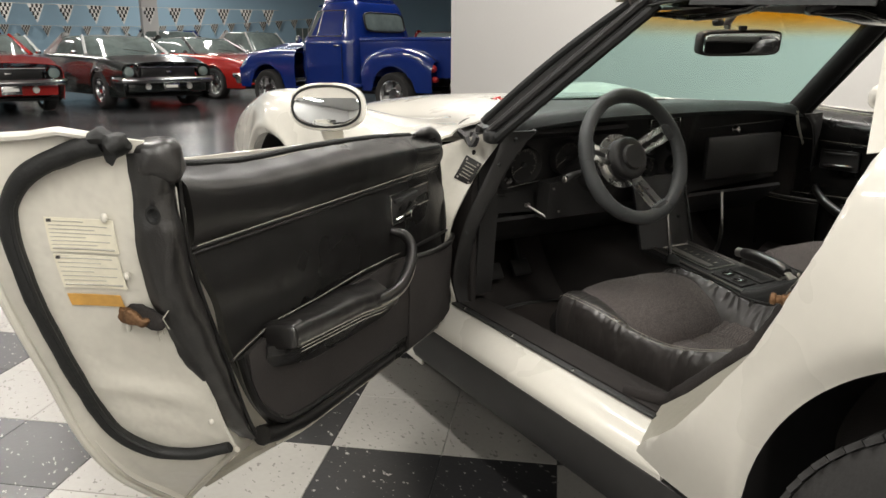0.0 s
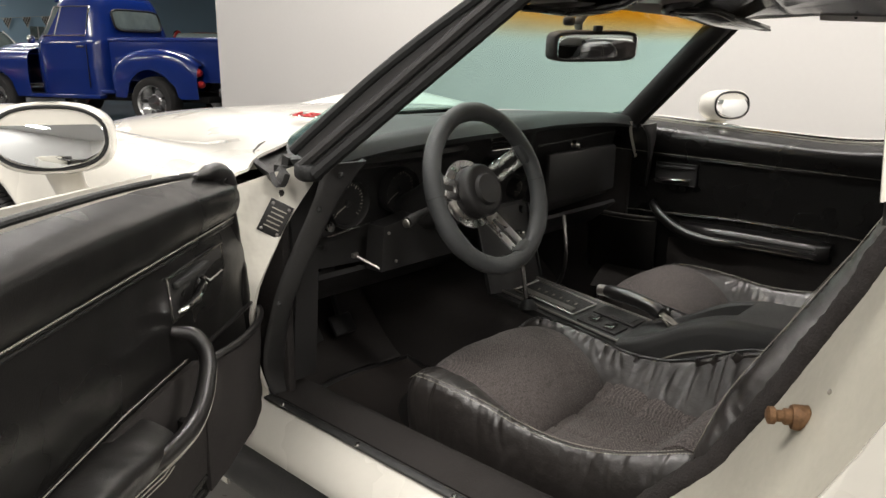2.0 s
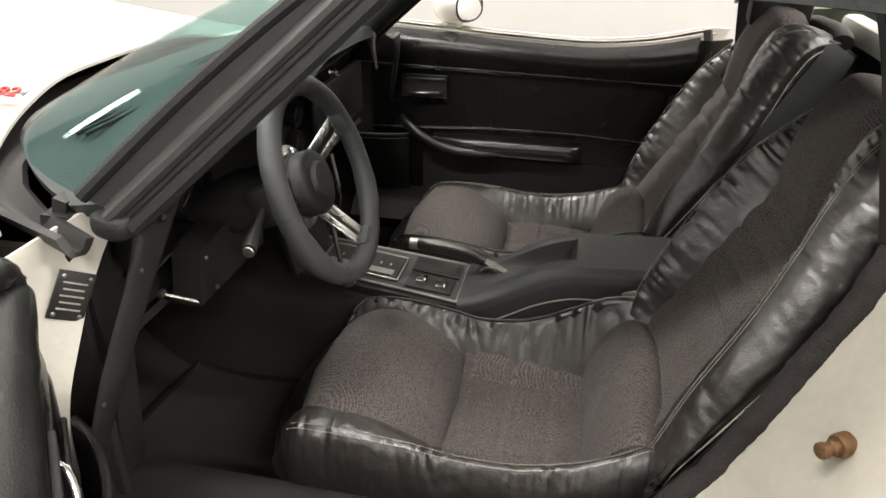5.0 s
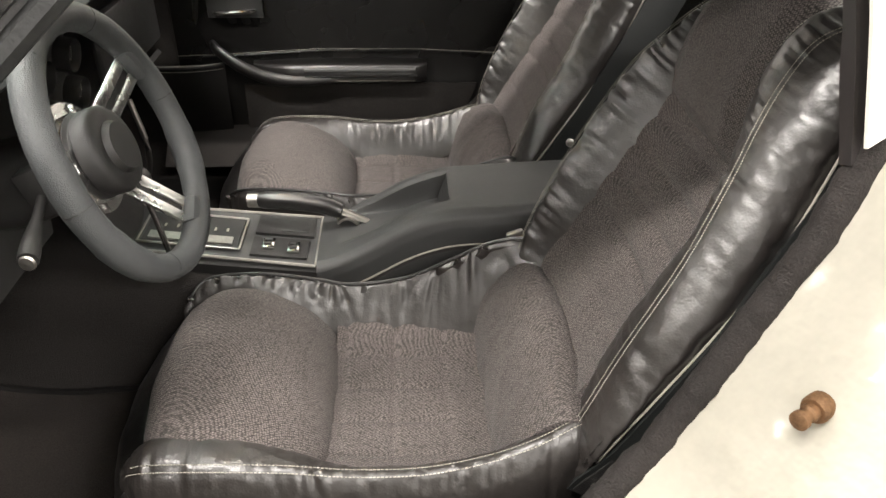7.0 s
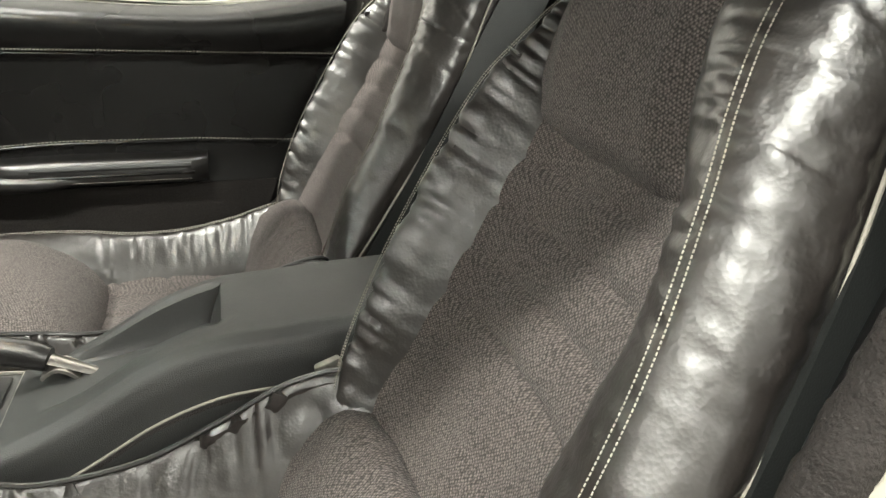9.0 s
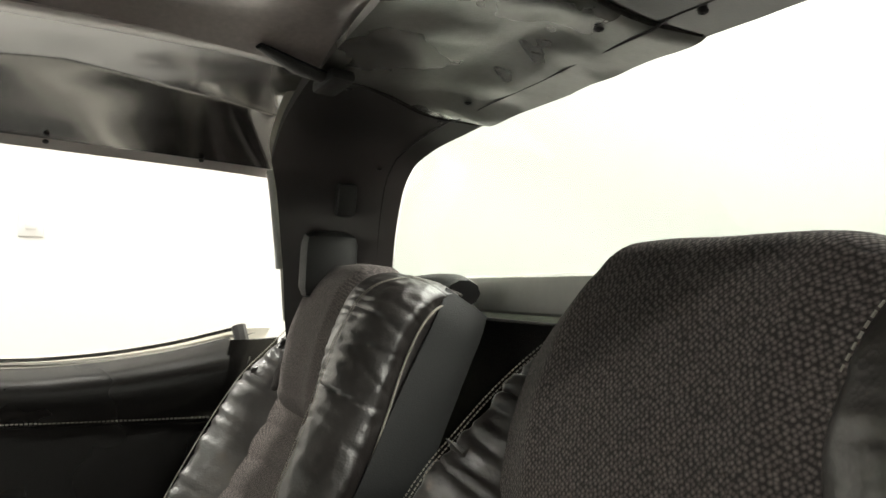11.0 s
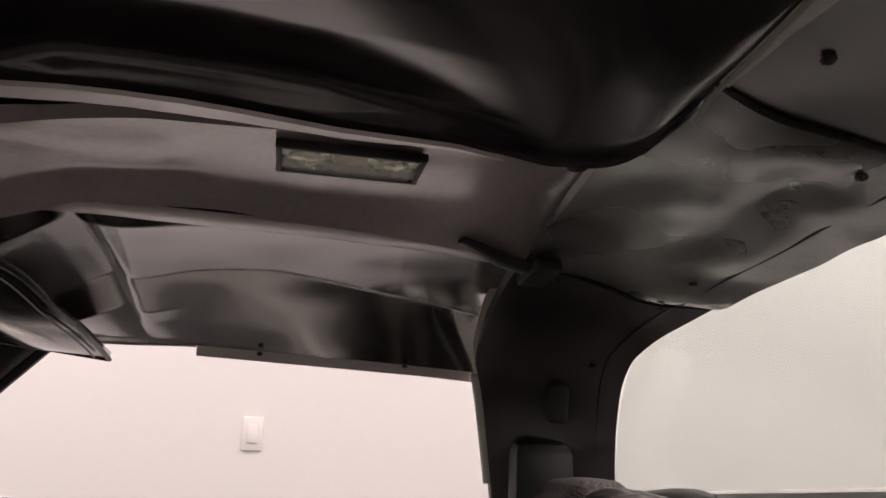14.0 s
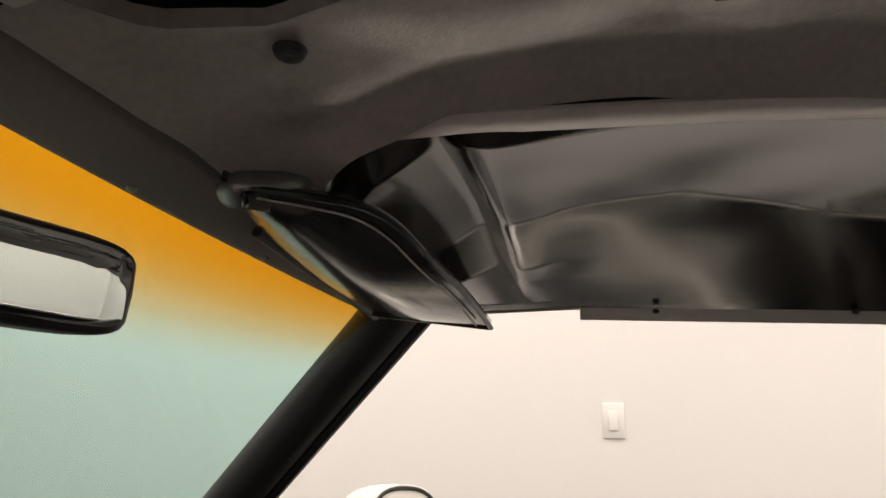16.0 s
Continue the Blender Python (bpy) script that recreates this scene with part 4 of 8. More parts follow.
part("binding", tube([mf(u, 0) for u in np.linspace(0, 1, 12)] + [mf(1, v) for v in np.linspace(0.05, 1, 14)] + [mf(u, 1) for u in np.linspace(0.95, 0, 12)] + [mf(0, v) for v in np.linspace(0.95, 0.05, 14)], 0.007, 6, closed=True), LEATHER, mat_, "black bound edge")

# ---- dashboard ----
dash = thing("dashboard", "black moulded dashboard with padded top and round gauges", "dashboard")


def dash_top(u, v):
    x = -0.645 + 1.29 * u
    front = ws_base(x * 0.97).y - 0.015
    back = 1.575 - 0.045 * math.exp(-((x + 0.33) / 0.20) ** 2) + 0.02 * (x / 0.6) ** 2 + (0.03 if x > 0 else 0.0) * min(1, abs(x) * 6)
    y = back + (front - back) * v
    lip = 0.030 * max(0.0, 1 - v * 9) ** 2
    z = 0.882 + 0.020 * (1 - (x / 0.64) ** 2) - lip - 0.010 * v - 0.02 * (abs(x) / 0.64) ** 6 + 0.010 * math.exp(-((x + 0.33) / 0.22) ** 2)
    return (x, y, z)


part("top_pad", sheet(48, 26, dash_top, 0.022), DASH_PAD, dash, "grey-black padded dash top", 60)
for x0, x1 in ((-0.50, -0.30), (-0.14, 0.14)):
    part("defroster_slot", join(*[box(((x0 + x1) / 2, 1.77 + 0.014 * k + (0.02 if x0 > -0.2 else -0.04), 0.8965 - 0.0005 * k), (x1 - x0, 0.006, 0.006), 0.002) for k in range(3)]), PLASTIC, dash, "black defroster grille")


def dash_face(u, v):
    x = -0.645 + 1.29 * u
    top, low = 0.855, 0.585 + 0.03 * (abs(x) / 0.64)
    z = low + (top - low) * v
    y = 1.665 + 0.03 * (1 - v) ** 2 + 0.02 * math.sin(math.pi * v)
    if x > 0.14:
        y += 0.03 * min(1.0, (x - 0.14) / 0.06)
    return (x, y, z)


part("face", sheet(48, 14, dash_face, 0.02), PLASTIC, dash, "black dash face", 50)
part("lower_cover", sheet(24, 8, lambda u, v: (-0.63 + 1.26 * u, 1.69 + 0.16 * v, 0.60 - 0.10 * v - 0.02 * math.sin(math.pi * v)), 0.012), PLASTIC, dash, "black lower dash cover")


def gauge(x, z, r, y=1.655):
    m = pose(x, y, z, 98, 0, 0)
    g = part("gauge", lathe([(0, -0.004), (r * 0.92, -0.004), (r * 0.95, 0.008), (r, 0.012), (r * 1.05, 0.004), (r * 1.05, -0.014)], 32, m, False), PLASTIC, dash, "round black gauge")
    marks = []
    for k in range(25):
        a = math.radians(220 - 260 * k / 24)
        L = 0.16 if k % 3 == 0 else 0.09
        marks.append(xf(box((r * (0.86 - L / 2), 0, -0.0025), (r * L, 0.0014, 0.001), 0), m @ pose(0, 0, 0, 0, 0, math.degrees(a))))
    part("scale", join(*marks), FADED, g)
    part("needle", xf(box((r * 0.33, 0, 0.0), (r * 0.72, 0.0016, 0.001), 0), m @ pose(0, 0, 0, 0, 0, 212)), FADED, g)
    part("cap", xf(lathe([(0, 0.005), (0.006, 0.004), (0.008, -0.002)], 12, None, False), m), PLASTIC_GREY, g)


gauge(-0.500, 0.745, 0.050, 1.668)
gauge(-0.350, 0.755, 0.050, 1.668)
for k, z in enumerate((0.775, 0.71)):
    for x in (-0.055, 0.055):
        gauge(x, z, 0.027, 1.648)
part("cluster_hood", sheet(24, 8, lambda u, v: (-0.59 + 0.45 * u, 1.66 - 0.055 * v * math.sin(math.pi * min(1, max(0, u))) ** 0.3, 0.815 + 0.02 * v), 0.012), PLASTIC, dash, "black hood over the gauges")
part("cluster_strip", box((-0.515, 1.640, 0.700), (0.125, 0.004, 0.004), 0.001, rot=(0, -6, 0)), CHROME, dash, "thin bright strip")
part("light_knob", join(lathe([(0, 0.022), (0.010, 0.021), (0.012, 0.015), (0.008, 0.01), (0.006, 0)], 16, pose(-0.569, 1.660, 0.712, 90), False)), CHROME, dash, "chrome headlight knob")
part("radio", box((0.0, 1.655, 0.655), (0.17, 0.012, 0.05), 0.004), PLASTIC, dash, "black radio face")
for x in (-0.07, 0.07):
    part("radio_knob", lathe([(0, 0.018), (0.010, 0.017), (0.011, 0)], 14, pose(x, 1.65, 0.655, 90), False), PLASTIC_GREY, dash)
part("vent_frame", join(*[box((x, 1.645, 0.835), (w, 0.004, h), 0.001) for x, w, h in ((-0.06, 0.003, 0.032), (0.0, 0.003, 0.032), (0.06, 0.003, 0.032))], box((0, 1.645, 0.851), (0.123, 0.004, 0.003), 0.001), box((0, 1.645, 0.819), (0.123, 0.004, 0.003), 0.001)), CHROME, dash, "thin bright air vent frame")
for k in range(4):
    part("vent_slat", box((0, 1.652, 0.825 + 0.007 * k), (0.118, 0.010, 0.002), 0.0005, rot=(15, 0, 0)), PLASTIC, dash)
part("glovebox_lid", box((0.39, 1.665, 0.715), (0.36, 0.02, 0.14), 0.012), PLASTIC, dash, "black glovebox lid")
part("glovebox_rim", box((0.38, 1.672, 0.815), (0.40, 0.005, 0.004), 0.001, rot=(0, -2, 0)), PLASTIC_GREY, dash)
part("glovebox_lock", join(lathe([(0, 0.014), (0.009, 0.013), (0.011, 0.004), (0.013, 0)], 16, pose(0.335, 1.662, 0.803, 90), False), box((0.335, 1.645, 0.797), (0.006, 0.006, 0.018), 0.002)), CHROME, dash, "chrome glovebox lock")
part("centre_panel", sheet(10, 10, lambda u, v: (-0.105 + 0.21 * u, 1.60 + 0.06 * v - 0.02 * math.sin(math.pi * u), 0.47 + 0.20 * v), 0.012), PLASTIC, dash, "black centre stack above the tunnel")
for x in (-0.108, 0.108):
    part("stack_trim", box((x, 1.625, 0.57), (0.005, 0.006, 0.20), 0.001, rot=(-16, 0, 0)), PLASTIC_GREY, dash)
for k in range(3):
    part("heater_lever", box((-0.05 + 0.05 * k, 1.612, 0.555), (0.012, 0.02, 0.008), 0.002), PLASTIC_GREY, dash)
part("kick_cover", prism([(1.66, 0.84), (1.70, 0.84), (1.72, 0.62), (1.70, 0.40), (1.665, 0.40), (1.645, 0.62)], lambda a, b, d: (d, a, b), -0.655, -0.60), PLASTIC, dash, "black end cover of the dash")


def end_trim(s):
    # broad black moulded cover that sweeps from the pillar's base down the hinge pillar
    a = spline([(0.640, 1.565, 0.852), (0.655, 1.572, 0.800), (0.668, 1.586, 0.755), (0.692, 1.604, 0.690), (0.716, 1.626, 0.610), (0.724, 1.660, 0.500), (0.715, 1.680, 0.430), (0.700, 1.672, 0.372)], 40)
    b = spline([(0.540, 1.560, 0.850), (0.585, 1.560, 0.810), (0.622, 1.572, 0.752), (0.655, 1.590, 0.680), (0.680, 1.615, 0.600), (0.678, 1.655, 0.500), (0.664, 1.676, 0.430), (0.650, 1.668, 0.372)], 40)
    def f(u, v):
        k = int(round(v * 39))
        p = a[k] + (b[k] - a[k]) * u
        return (s * p[0], p[1] - 0.006 * math.sin(math.pi * u) ** 0.35, p[2])
    return sheet(14, 40, f, 0.012 * s)


part("knee_panel", prism([(-0.640, 0.690), (-0.500, 0.672), (-0.505, 0.585), (-0.655, 0.560)], lambda a, b, d: (a, 1.690 + d + 0.25 * (0.69 - b), b), 0.0, 0.02), PLASTIC, dash, "black lower dash panel")
part("knee_rim", tube([(a, 1.688 + 0.25 * (0.69 - b), b) for a, b in ((-0.625, 0.668), (-0.545, 0.660), (-0.548, 0.600), (-0.635, 0.585))], 0.0026, 6, closed=True), PLASTIC_GREY, dash, "raised rim of a small lid")
part("column_cover", prism([(-0.46, 0.700), (-0.36, 0.715), (-0.22, 0.700), (-0.22, 0.600), (-0.46, 0.600)], lambda a, b, d: (a, 1.60 + d + 0.12 * (0.71 - b), b), 0.0, 0.05), PLASTIC, dash, "black cover under the steering column")
for s_ in (-0.45, -0.43):
    part("cover_screw", pill((s_, 1.598, 0.686 if s_ < -0.44 else 0.622), (0.004, 0.003, 0.004), 1.0, 6), STEEL, dash)
part("end_trim", end_trim(-1), PLASTIC, dash, "black moulded pillar cover")
part("end_trim", end_trim(1), PLASTIC, dash, "black moulded pillar cover")
for x, y, z in ((-0.612, 1.552, 0.832), (-0.648, 1.572, 0.770), (-0.710, 1.624, 0.590), (-0.690, 1.672, 0.46)):
    part("screw", pill((x, y, z), (0.0055, 0.004, 0.0055), 1.0, 8), PLASTIC_GREY, dash, "recessed trim screw")
part("hood_release", join(tube([(-0.487, 1.660, 0.632), (-0.455, 1.615, 0.604)], 0.0032, 6), box((-0.489, 1.662, 0.634), (0.016, 0.010, 0.012), 0.003)), STEEL, dash, "thin dark release lever")
for x in (-0.42, -0.31):
    pd = part("pedal", box((x, 1.93, 0.36), (0.07, 0.015, 0.055), 0.006, rot=(-35, 0, 0)), PLASTIC, dash, "black rubber pedal")
    part("pedal_arm", tube([(x, 1.94, 0.37), (x, 2.02, 0.56)], 0.008, 6), PLASTIC, pd)
part("kick_lever", join(tube(spline([(0.30, 1.66, 0.60), (0.29, 1.64, 0.50), (0.31, 1.66, 0.42), (0.33, 1.70, 0.36)], 12), 0.006, 8)), STEEL, dash, "thin bright lever under the glovebox")

# ---- steering column and wheel ----
WC = Vector((-0.318, 1.440, 0.785))
WM = Matrix.Translation(WC) @ pose(0, 0, 0, 70, 0, 0)
column = thing("steering_column", "black steering column with turn signal stalk", "steering column")
part("jacket", xf(lathe([(0.03, 0.0), (0.045, -0.03), (0.052, -0.06), (0.056, -0.16), (0.045, -0.22), (0.04, -0.36)], 24), WM), PLASTIC, column, "black column jacket")
part("stalk", join(tube(spline([WM @ Vector((-0.05, 0.0, -0.09)), WM @ Vector((-0.10, -0.012, -0.085)), WM @ Vector((-0.175, -0.03, -0.075))], 10), [0.006] * 6 + [0.008, 0.010, 0.0115, 0.0115], 10)), PLASTIC, column, "black turn signal stalk")
part("stalk_end", xf(lathe([(0, 0.004), (0.008, 0.003), (0.0095, 0)], 14, None, False), WM @ pose(-0.178, -0.031, -0.0745, 0, -90, 0)), STEEL, column, "dull steel stalk end")
part("key_housing", xf(join(box((0.062, -0.01, -0.10), (0.03, 0.04, 0.05), 0.006)), WM), PLASTIC, column)
part("hazard_block", xf(box((-0.055, 0.0, -0.085), (0.035, 0.06, 0.045), 0.004), WM), PLASTIC, column, "black switch block")
part("hazard_edge", xf(join(box((-0.074, 0.0, -0.063), (0.003, 0.06, 0.002), 0.0005), box((-0.055, 0.03, -0.063), (0.035, 0.002, 0.003), 0.0005)), WM), CHROME, column)
wheel = thing("steering_wheel", "grey leather sports steering wheel with polished slotted spokes", "steering wheel")
R = 0.160
ring = [WM @ Vector((R * math.cos(a), R * math.sin(a), 0)) for a in np.linspace(0, 2 * math.pi, 72, endpoint=False)]
part("rim", wrinkled(tube(ring, [0.0180 + 0.0015 * (math.cos(3 * a + 1.57) > 0.8) for a in np.linspace(0, 2 * math.pi, 72, endpoint=False)], 14, closed=True, up=tuple(WM.to_3x3() @ Vector((0, 0, 1)))), 0.0006, 0.01), RIM_LEATHER, wheel, "grey leather covered rim", 60)
for k in range(6):
    a = math.radians(90 + 60 * k + 30)
    rr = [WM @ Vector(((R + 0.0172 * math.cos(b)) * math.cos(a), (R + 0.0172 * math.cos(b)) * math.sin(a), 0.0172 * math.sin(b))) for b in np.linspace(0, 2 * math.pi, 16, endpoint=False)]
    part("rim_seam", tube(rr, 0.0012, 5, closed=True), PLASTIC, wheel)
DISH = WM @ pose(0, 0, -0.040)
for k, a in enumerate((24, 170, 292)):
    mm = WM @ pose(0, 0, -0.022, 0, 0, a) @ pose(0.098, 0, 0, 0, -20, 0)
    arm = [xf(box((0, y0, 0), (0.112, w, 0.005), 0.0015), mm) for y0, w in ((-0.0135, 0.0165), (0.0135, 0.0165))]
    arm += [xf(box((x0, 0, 0), (w, 0.0435, 0.0050), 0.0015), mm) for x0, w in ((0.050, 0.018), (-0.046, 0.03))]
    part("spoke_web", xf(box((0, 0, -0.002), (0.10, 0.016, 0.003), 0.001), mm), PLASTIC, wheel, "black spoke web")
    part("spoke", join(*arm), POLISHED, wheel, "polished slotted spoke")
    part("grip_pad", xf(box((R - 0.010, 0, -0.001), (0.03, 0.05, 0.026), 0.010), WM @ pose(0, 0, 0, 0, 0, a)), RIM_LEATHER, wheel)
part("hub", xf(lathe([(0.052, -0.045), (0.056, -0.03), (0.056, -0.004), (0.052, 0.0), (0.052, 0.003), (0.055, 0.006), (0.055, 0.024), (0.050, 0.030), (0.040, 0.032), (0.0, 0.032)], 40), DISH), PLASTIC, wheel, "glossy black hub")
part("hub_band", xf(lathe([(0.0535, -0.030), (0.0575, -0.028), (0.0575, -0.006), (0.0535, -0.004)], 40, None, False), DISH), CHROME, wheel, "chrome hub band")
for k in range(6):
    part("hub_screw", xf(lathe([(0.0, 0.0035), (0.0045, 0.003), (0.0055, 0.0)], 10, None, False), DISH @ pose(0, 0, 0, 0, 0, 60 * k) @ pose(0.064, 0, -0.012)), CHROME, wheel)
part("hub_flange", xf(lathe([(0.050, -0.014), (0.072, -0.014), (0.073, -0.018), (0.050, -0.019)], 40, None, False), DISH), POLISHED, wheel, "polished hub flange")
part("horn_button", xf(lathe([(0.022, 0.030), (0.024, 0.033), (0.021, 0.034), (0.0, 0.0345)], 28), DISH), PLASTIC_GREY, wheel, "round horn button")
part("button_ring", xf(lathe([(0.023, 0.031), (0.025, 0.0345), (0.027, 0.031)], 32, None, False), DISH), CHROME, wheel)
part("button_mark", xf(join(box((-0.005, 0.002, 0.0352), (0.016, 0.005, 0.001), 0.0004, rot=(0, 0, 25)), box((0.006, 0.003, 0.0354), (0.014, 0.005, 0.001), 0.0004, rot=(0, 0, -25)), box((0.0, -0.006, 0.0352), (0.006, 0.008, 0.001), 0.0004)), DISH), RED, wheel, "small red crossed mark")

# ---- centre console ----
console = thing("centre_console", "black centre console with shift plate, switches and armrest", "console")
def con_top(y):
    return float(np.interp(y, (1.25, 1.30, 1.45, 1.60), (0.432, 0.437, 0.455, 0.475)))
plate = [(-0.078, 1.258), (-0.066, 1.62), (0.085, 1.62), (0.092, 1.258)]
part("plate", prism(plate, lambda a, b, d: (a, b, con_top(b) + d), -0.03, 0.0), PLATE, console, "dark grey console plate", 30)
for a, b in (((-0.078, 1.258), (-0.066, 1.62)), ((0.092, 1.258), (0.085, 1.62)), ((-0.078, 1.258), (0.092, 1.258))):
    part("plate_edge", tube([(a[0], a[1], con_top(a[1]) + 0.001), (b[0], b[1], con_top(b[1]) + 0.001)], 0.003, 6), STEEL, console, "thin worn metal edge")
part("side_wall", prism([(1.24, 0.24), (1.24, 0.425), (1.62, 0.47), (1.66, 0.30), (1.62, 0.24)], lambda a, b, d: (d, a, b), -0.088, -0.070), PLASTIC, console)
part("side_wall", prism([(1.24, 0.24), (1.24, 0.425), (1.62, 0.47), (1.66, 0.30), (1.62, 0.24)], lambda a, b, d: (d, a, b), 0.084, 0.10), PLASTIC, console)
part("shift_gate", prism([(-0.045, 1.40), (-0.045, 1.565), (0.055, 1.565), (0.055, 1.40)], lambda a, b, d: (a, b, con_top(b) + 0.004 + d), -0.004, 0.0), PLASTIC, console, "black shift gate")
part("gate_rim", join(*[tube([(p[0], p[1], con_top(p[1]) + 0.005), (q[0], q[1], con_top(q[1]) + 0.005)], 0.0022, 5) for p, q in zip([(-0.048, 1.395), (-0.048, 1.57), (0.058, 1.57), (0.058, 1.395)], [(-0.048, 1.57), (0.058, 1.57), (0.058, 1.395), (-0.048, 1.395)])]), STEEL, console)
part("gate_slot", prism([(-0.035, 1.41), (-0.035, 1.555), (-0.012, 1.555), (-0.012, 1.41)], lambda a, b, d: (a, b, con_top(b) + 0.007 + d), -0.003, 0.0), STEEL, console, "brushed shift quadrant")
part("gate_letters", join(*[box((0.012, 1.425 + 0.022 * k, con_top(1.425 + 0.022 * k) + 0.0055), (0.010, 0.004, 0.001), 0) for k in range(6)]), FADED, console)
part("rocker_panel", prism([(-0.060, 1.275), (-0.060, 1.375), (0.0, 1.375), (0.0, 1.275)], lambda a, b, d: (a, b, con_top(b) + 0.005 + d), -0.005, 0.0), PLASTIC, console, "black window switch panel")
for y in (1.30, 1.345):
    x = -0.035 if y < 1.32 else -0.028
    part("window_switch", join(box((x, y, con_top(y) + 0.009), (0.030, 0.022, 0.008), 0.002)), CHROME, console, "chrome window switch")
    part("switch_rocker", join(box((x - 0.006, y, con_top(y) + 0.014), (0.008, 0.014, 0.005), 0.002), box((x + 0.006, y, con_top(y) + 0.014), (0.008, 0.014, 0.005), 0.002)), PLASTIC, console)
part("ashtray", prism([(0.012, 1.268), (0.012, 1.375), (0.075, 1.375), (0.075, 1.268)], lambda a, b, d: (a, b, con_top(b) + 0.006 + d), -0.004, 0.0), PLASTIC, console, "black ashtray lid")
part("ashtray_dish", prism([(0.022, 1.28), (0.022, 1.33), (0.065, 1.33), (0.065, 1.28)], lambda a, b, d: (a, b, con_top(b) + 0.0075 + d), -0.004, 0.0), PLASTIC_GREY, console)
shifter = thing("shift_lever", "chrome shift lever with round black knob", "shift lever")
part("rod", tube([(-0.088, 1.50, 0.46), (-0.096, 1.518, 0.60)], 0.0055, 10), CHROME, shifter, "chrome rod")
part("knob", pill((-0.098, 1.522, 0.622), (0.021, 0.021, 0.021), 1.0, 12), PLASTIC, shifter, "glossy black knob")
part("knob_cap", lathe([(0.012, 0.0), (0.010, 0.004), (0, 0.005)], 14, pose(-0.098, 1.522, 0.641), False), CHROME, shifter, "chrome knob cap")
part("boot", lathe([(0.024, 0.0), (0.02, 0.008), (0.012, 0.018), (0.007, 0.022)], 16, pose(-0.087, 1.497, 0.457), False), RUBBER, shifter)
brake = thing("parking_brake", "parking brake lever with black grip and worn chrome button", "brake lever")
part("grip", tube(spline([(0.062, 1.375, 0.492), (0.055, 1.32, 0.494), (0.048, 1.255, 0.488), (0.040, 1.215, 0.478)], 14), [0.013, 0.016, 0.017, 0.017, 0.017, 0.017, 0.017, 0.017, 0.017, 0.017, 0.017, 0.017, 0.016, 0.014], 12), LEATHER, brake, "worn black grip")
part("ferrule", tube([(0.063, 1.392, 0.491), (0.0615, 1.366, 0.492)], [0.0135, 0.0145], 12), STEEL, brake, "worn metal ferrule")
part("slot_plate", sheet(6, 10, lambda u, v: (0.022 + 0.034 * u, 1.175 + 0.05 * v, 0.448 + 0.024 * math.sin(math.pi * v * 0.8)), 0.004), STEEL, brake, "worn metal lever plate")
part("blade", tube([(0.040, 1.215, 0.478), (0.034, 1.16, 0.455)], [0.012, 0.009], 8, flat=0.4), STEEL, brake)


ARM_H = curve1((0.66, 0.95, 1.03, 1.09, 1.16, 1.215, 1.25), (0.552, 0.540, 0.533, 0.512, 0.472, 0.444, 0.432))


def armrest(u, v):
    y = 0.66 + 0.595 * v
    h = ARM_H(y)
    keys = [(-0.104, 0.25), (-0.098, h - 0.065), (-0.094, h - 0.020), (-0.090, h - 0.006), (-0.078, h), (-0.060, h + 0.001), (0.0, h + 0.002), (0.060, h + 0.001), (0.078, h), (0.090, h - 0.006), (0.094, h - 0.020), (0.098, h - 0.065), (0.104, 0.25)]
    q = u * 12
    i = min(11, int(q))
    x = keys[i][0] + (keys[i + 1][0] - keys[i][0]) * (q - i)
    z = keys[i][1] + (keys[i + 1][1] - keys[i][1]) * (q - i)
    # open tray sunk between the rims, running out on the ramp
    inside = min(1.0, max(0.0, (x + 0.046) / 0.006)) * min(1.0, max(0.0, (0.064 - x) / 0.006)) * min(1.0, max(0.0, (y - 1.015) / 0.010))
    if z > h - 0.01:
        z -= inside * min(0.044, 0.044 * max(0.0, (1.215 - y) / 0.12))
    return (0.008 + x, y, z)


part("armrest", sheet(97, 72, armrest, -0.008), PLASTIC_GREY, console, "dark grey moulded armrest with a sunken tray", 35)
part("tray_floor", sheet(8, 20, lambda u, v: (lambda x, y: (x, y, ARM_H(y) + 0.003 - min(0.044, 0.044 * max(0.0, (1.215 - y) / 0.12))))(-0.030 + 0.094 * u, 1.027 + 0.165 * v), -0.001), PLASTIC, console, "black tray floor")
part("side_carpet", sheet(24, 6, lambda u, v: (-0.0935 - 0.004 * v, 0.68 + 0.565 * u, ARM_H(0.68 + 0.565 * u) - 0.055 - (ARM_H(0.68 + 0.565 * u) - 0.055 - 0.26) * v), -0.004), CARPET, console, "black carpeted console side")
part("armrest_seam", tube([(-0.0965, y, ARM_H(y) - 0.052) for y in np.linspace(0.72, 1.245, 30)], 0.0020, 6), STITCH, console, "pale seam")
part("armrest_lip", tube([(-0.081, y, ARM_H(y) - 0.003) for y in np.linspace(0.72, 1.25, 30)], 0.0035, 6), PLASTIC_GREY, console, "worn raised lip")
buckle = thing("seat_belt_buckle", "metal seat belt anchor beside the armrest", "seat belt")
part("anchor", join(box((-0.115, 0.905, 0.50), (0.012, 0.03, 0.05), 0.004, rot=(-20, 0, 0)), tube([(-0.115, 0.89, 0.51), (-0.118, 0.87, 0.47), (-0.12, 0.86, 0.42)], 0.008, 8)), STEEL, buckle, "worn steel anchor")
part("strap", tube([(-0.12, 0.86, 0.43), (-0.125, 0.84, 0.36), (-0.13, 0.80, 0.28)], 0.020, 8, up=(1, 0, 0), flat=0.25), CARPET, buckle, "black strap")

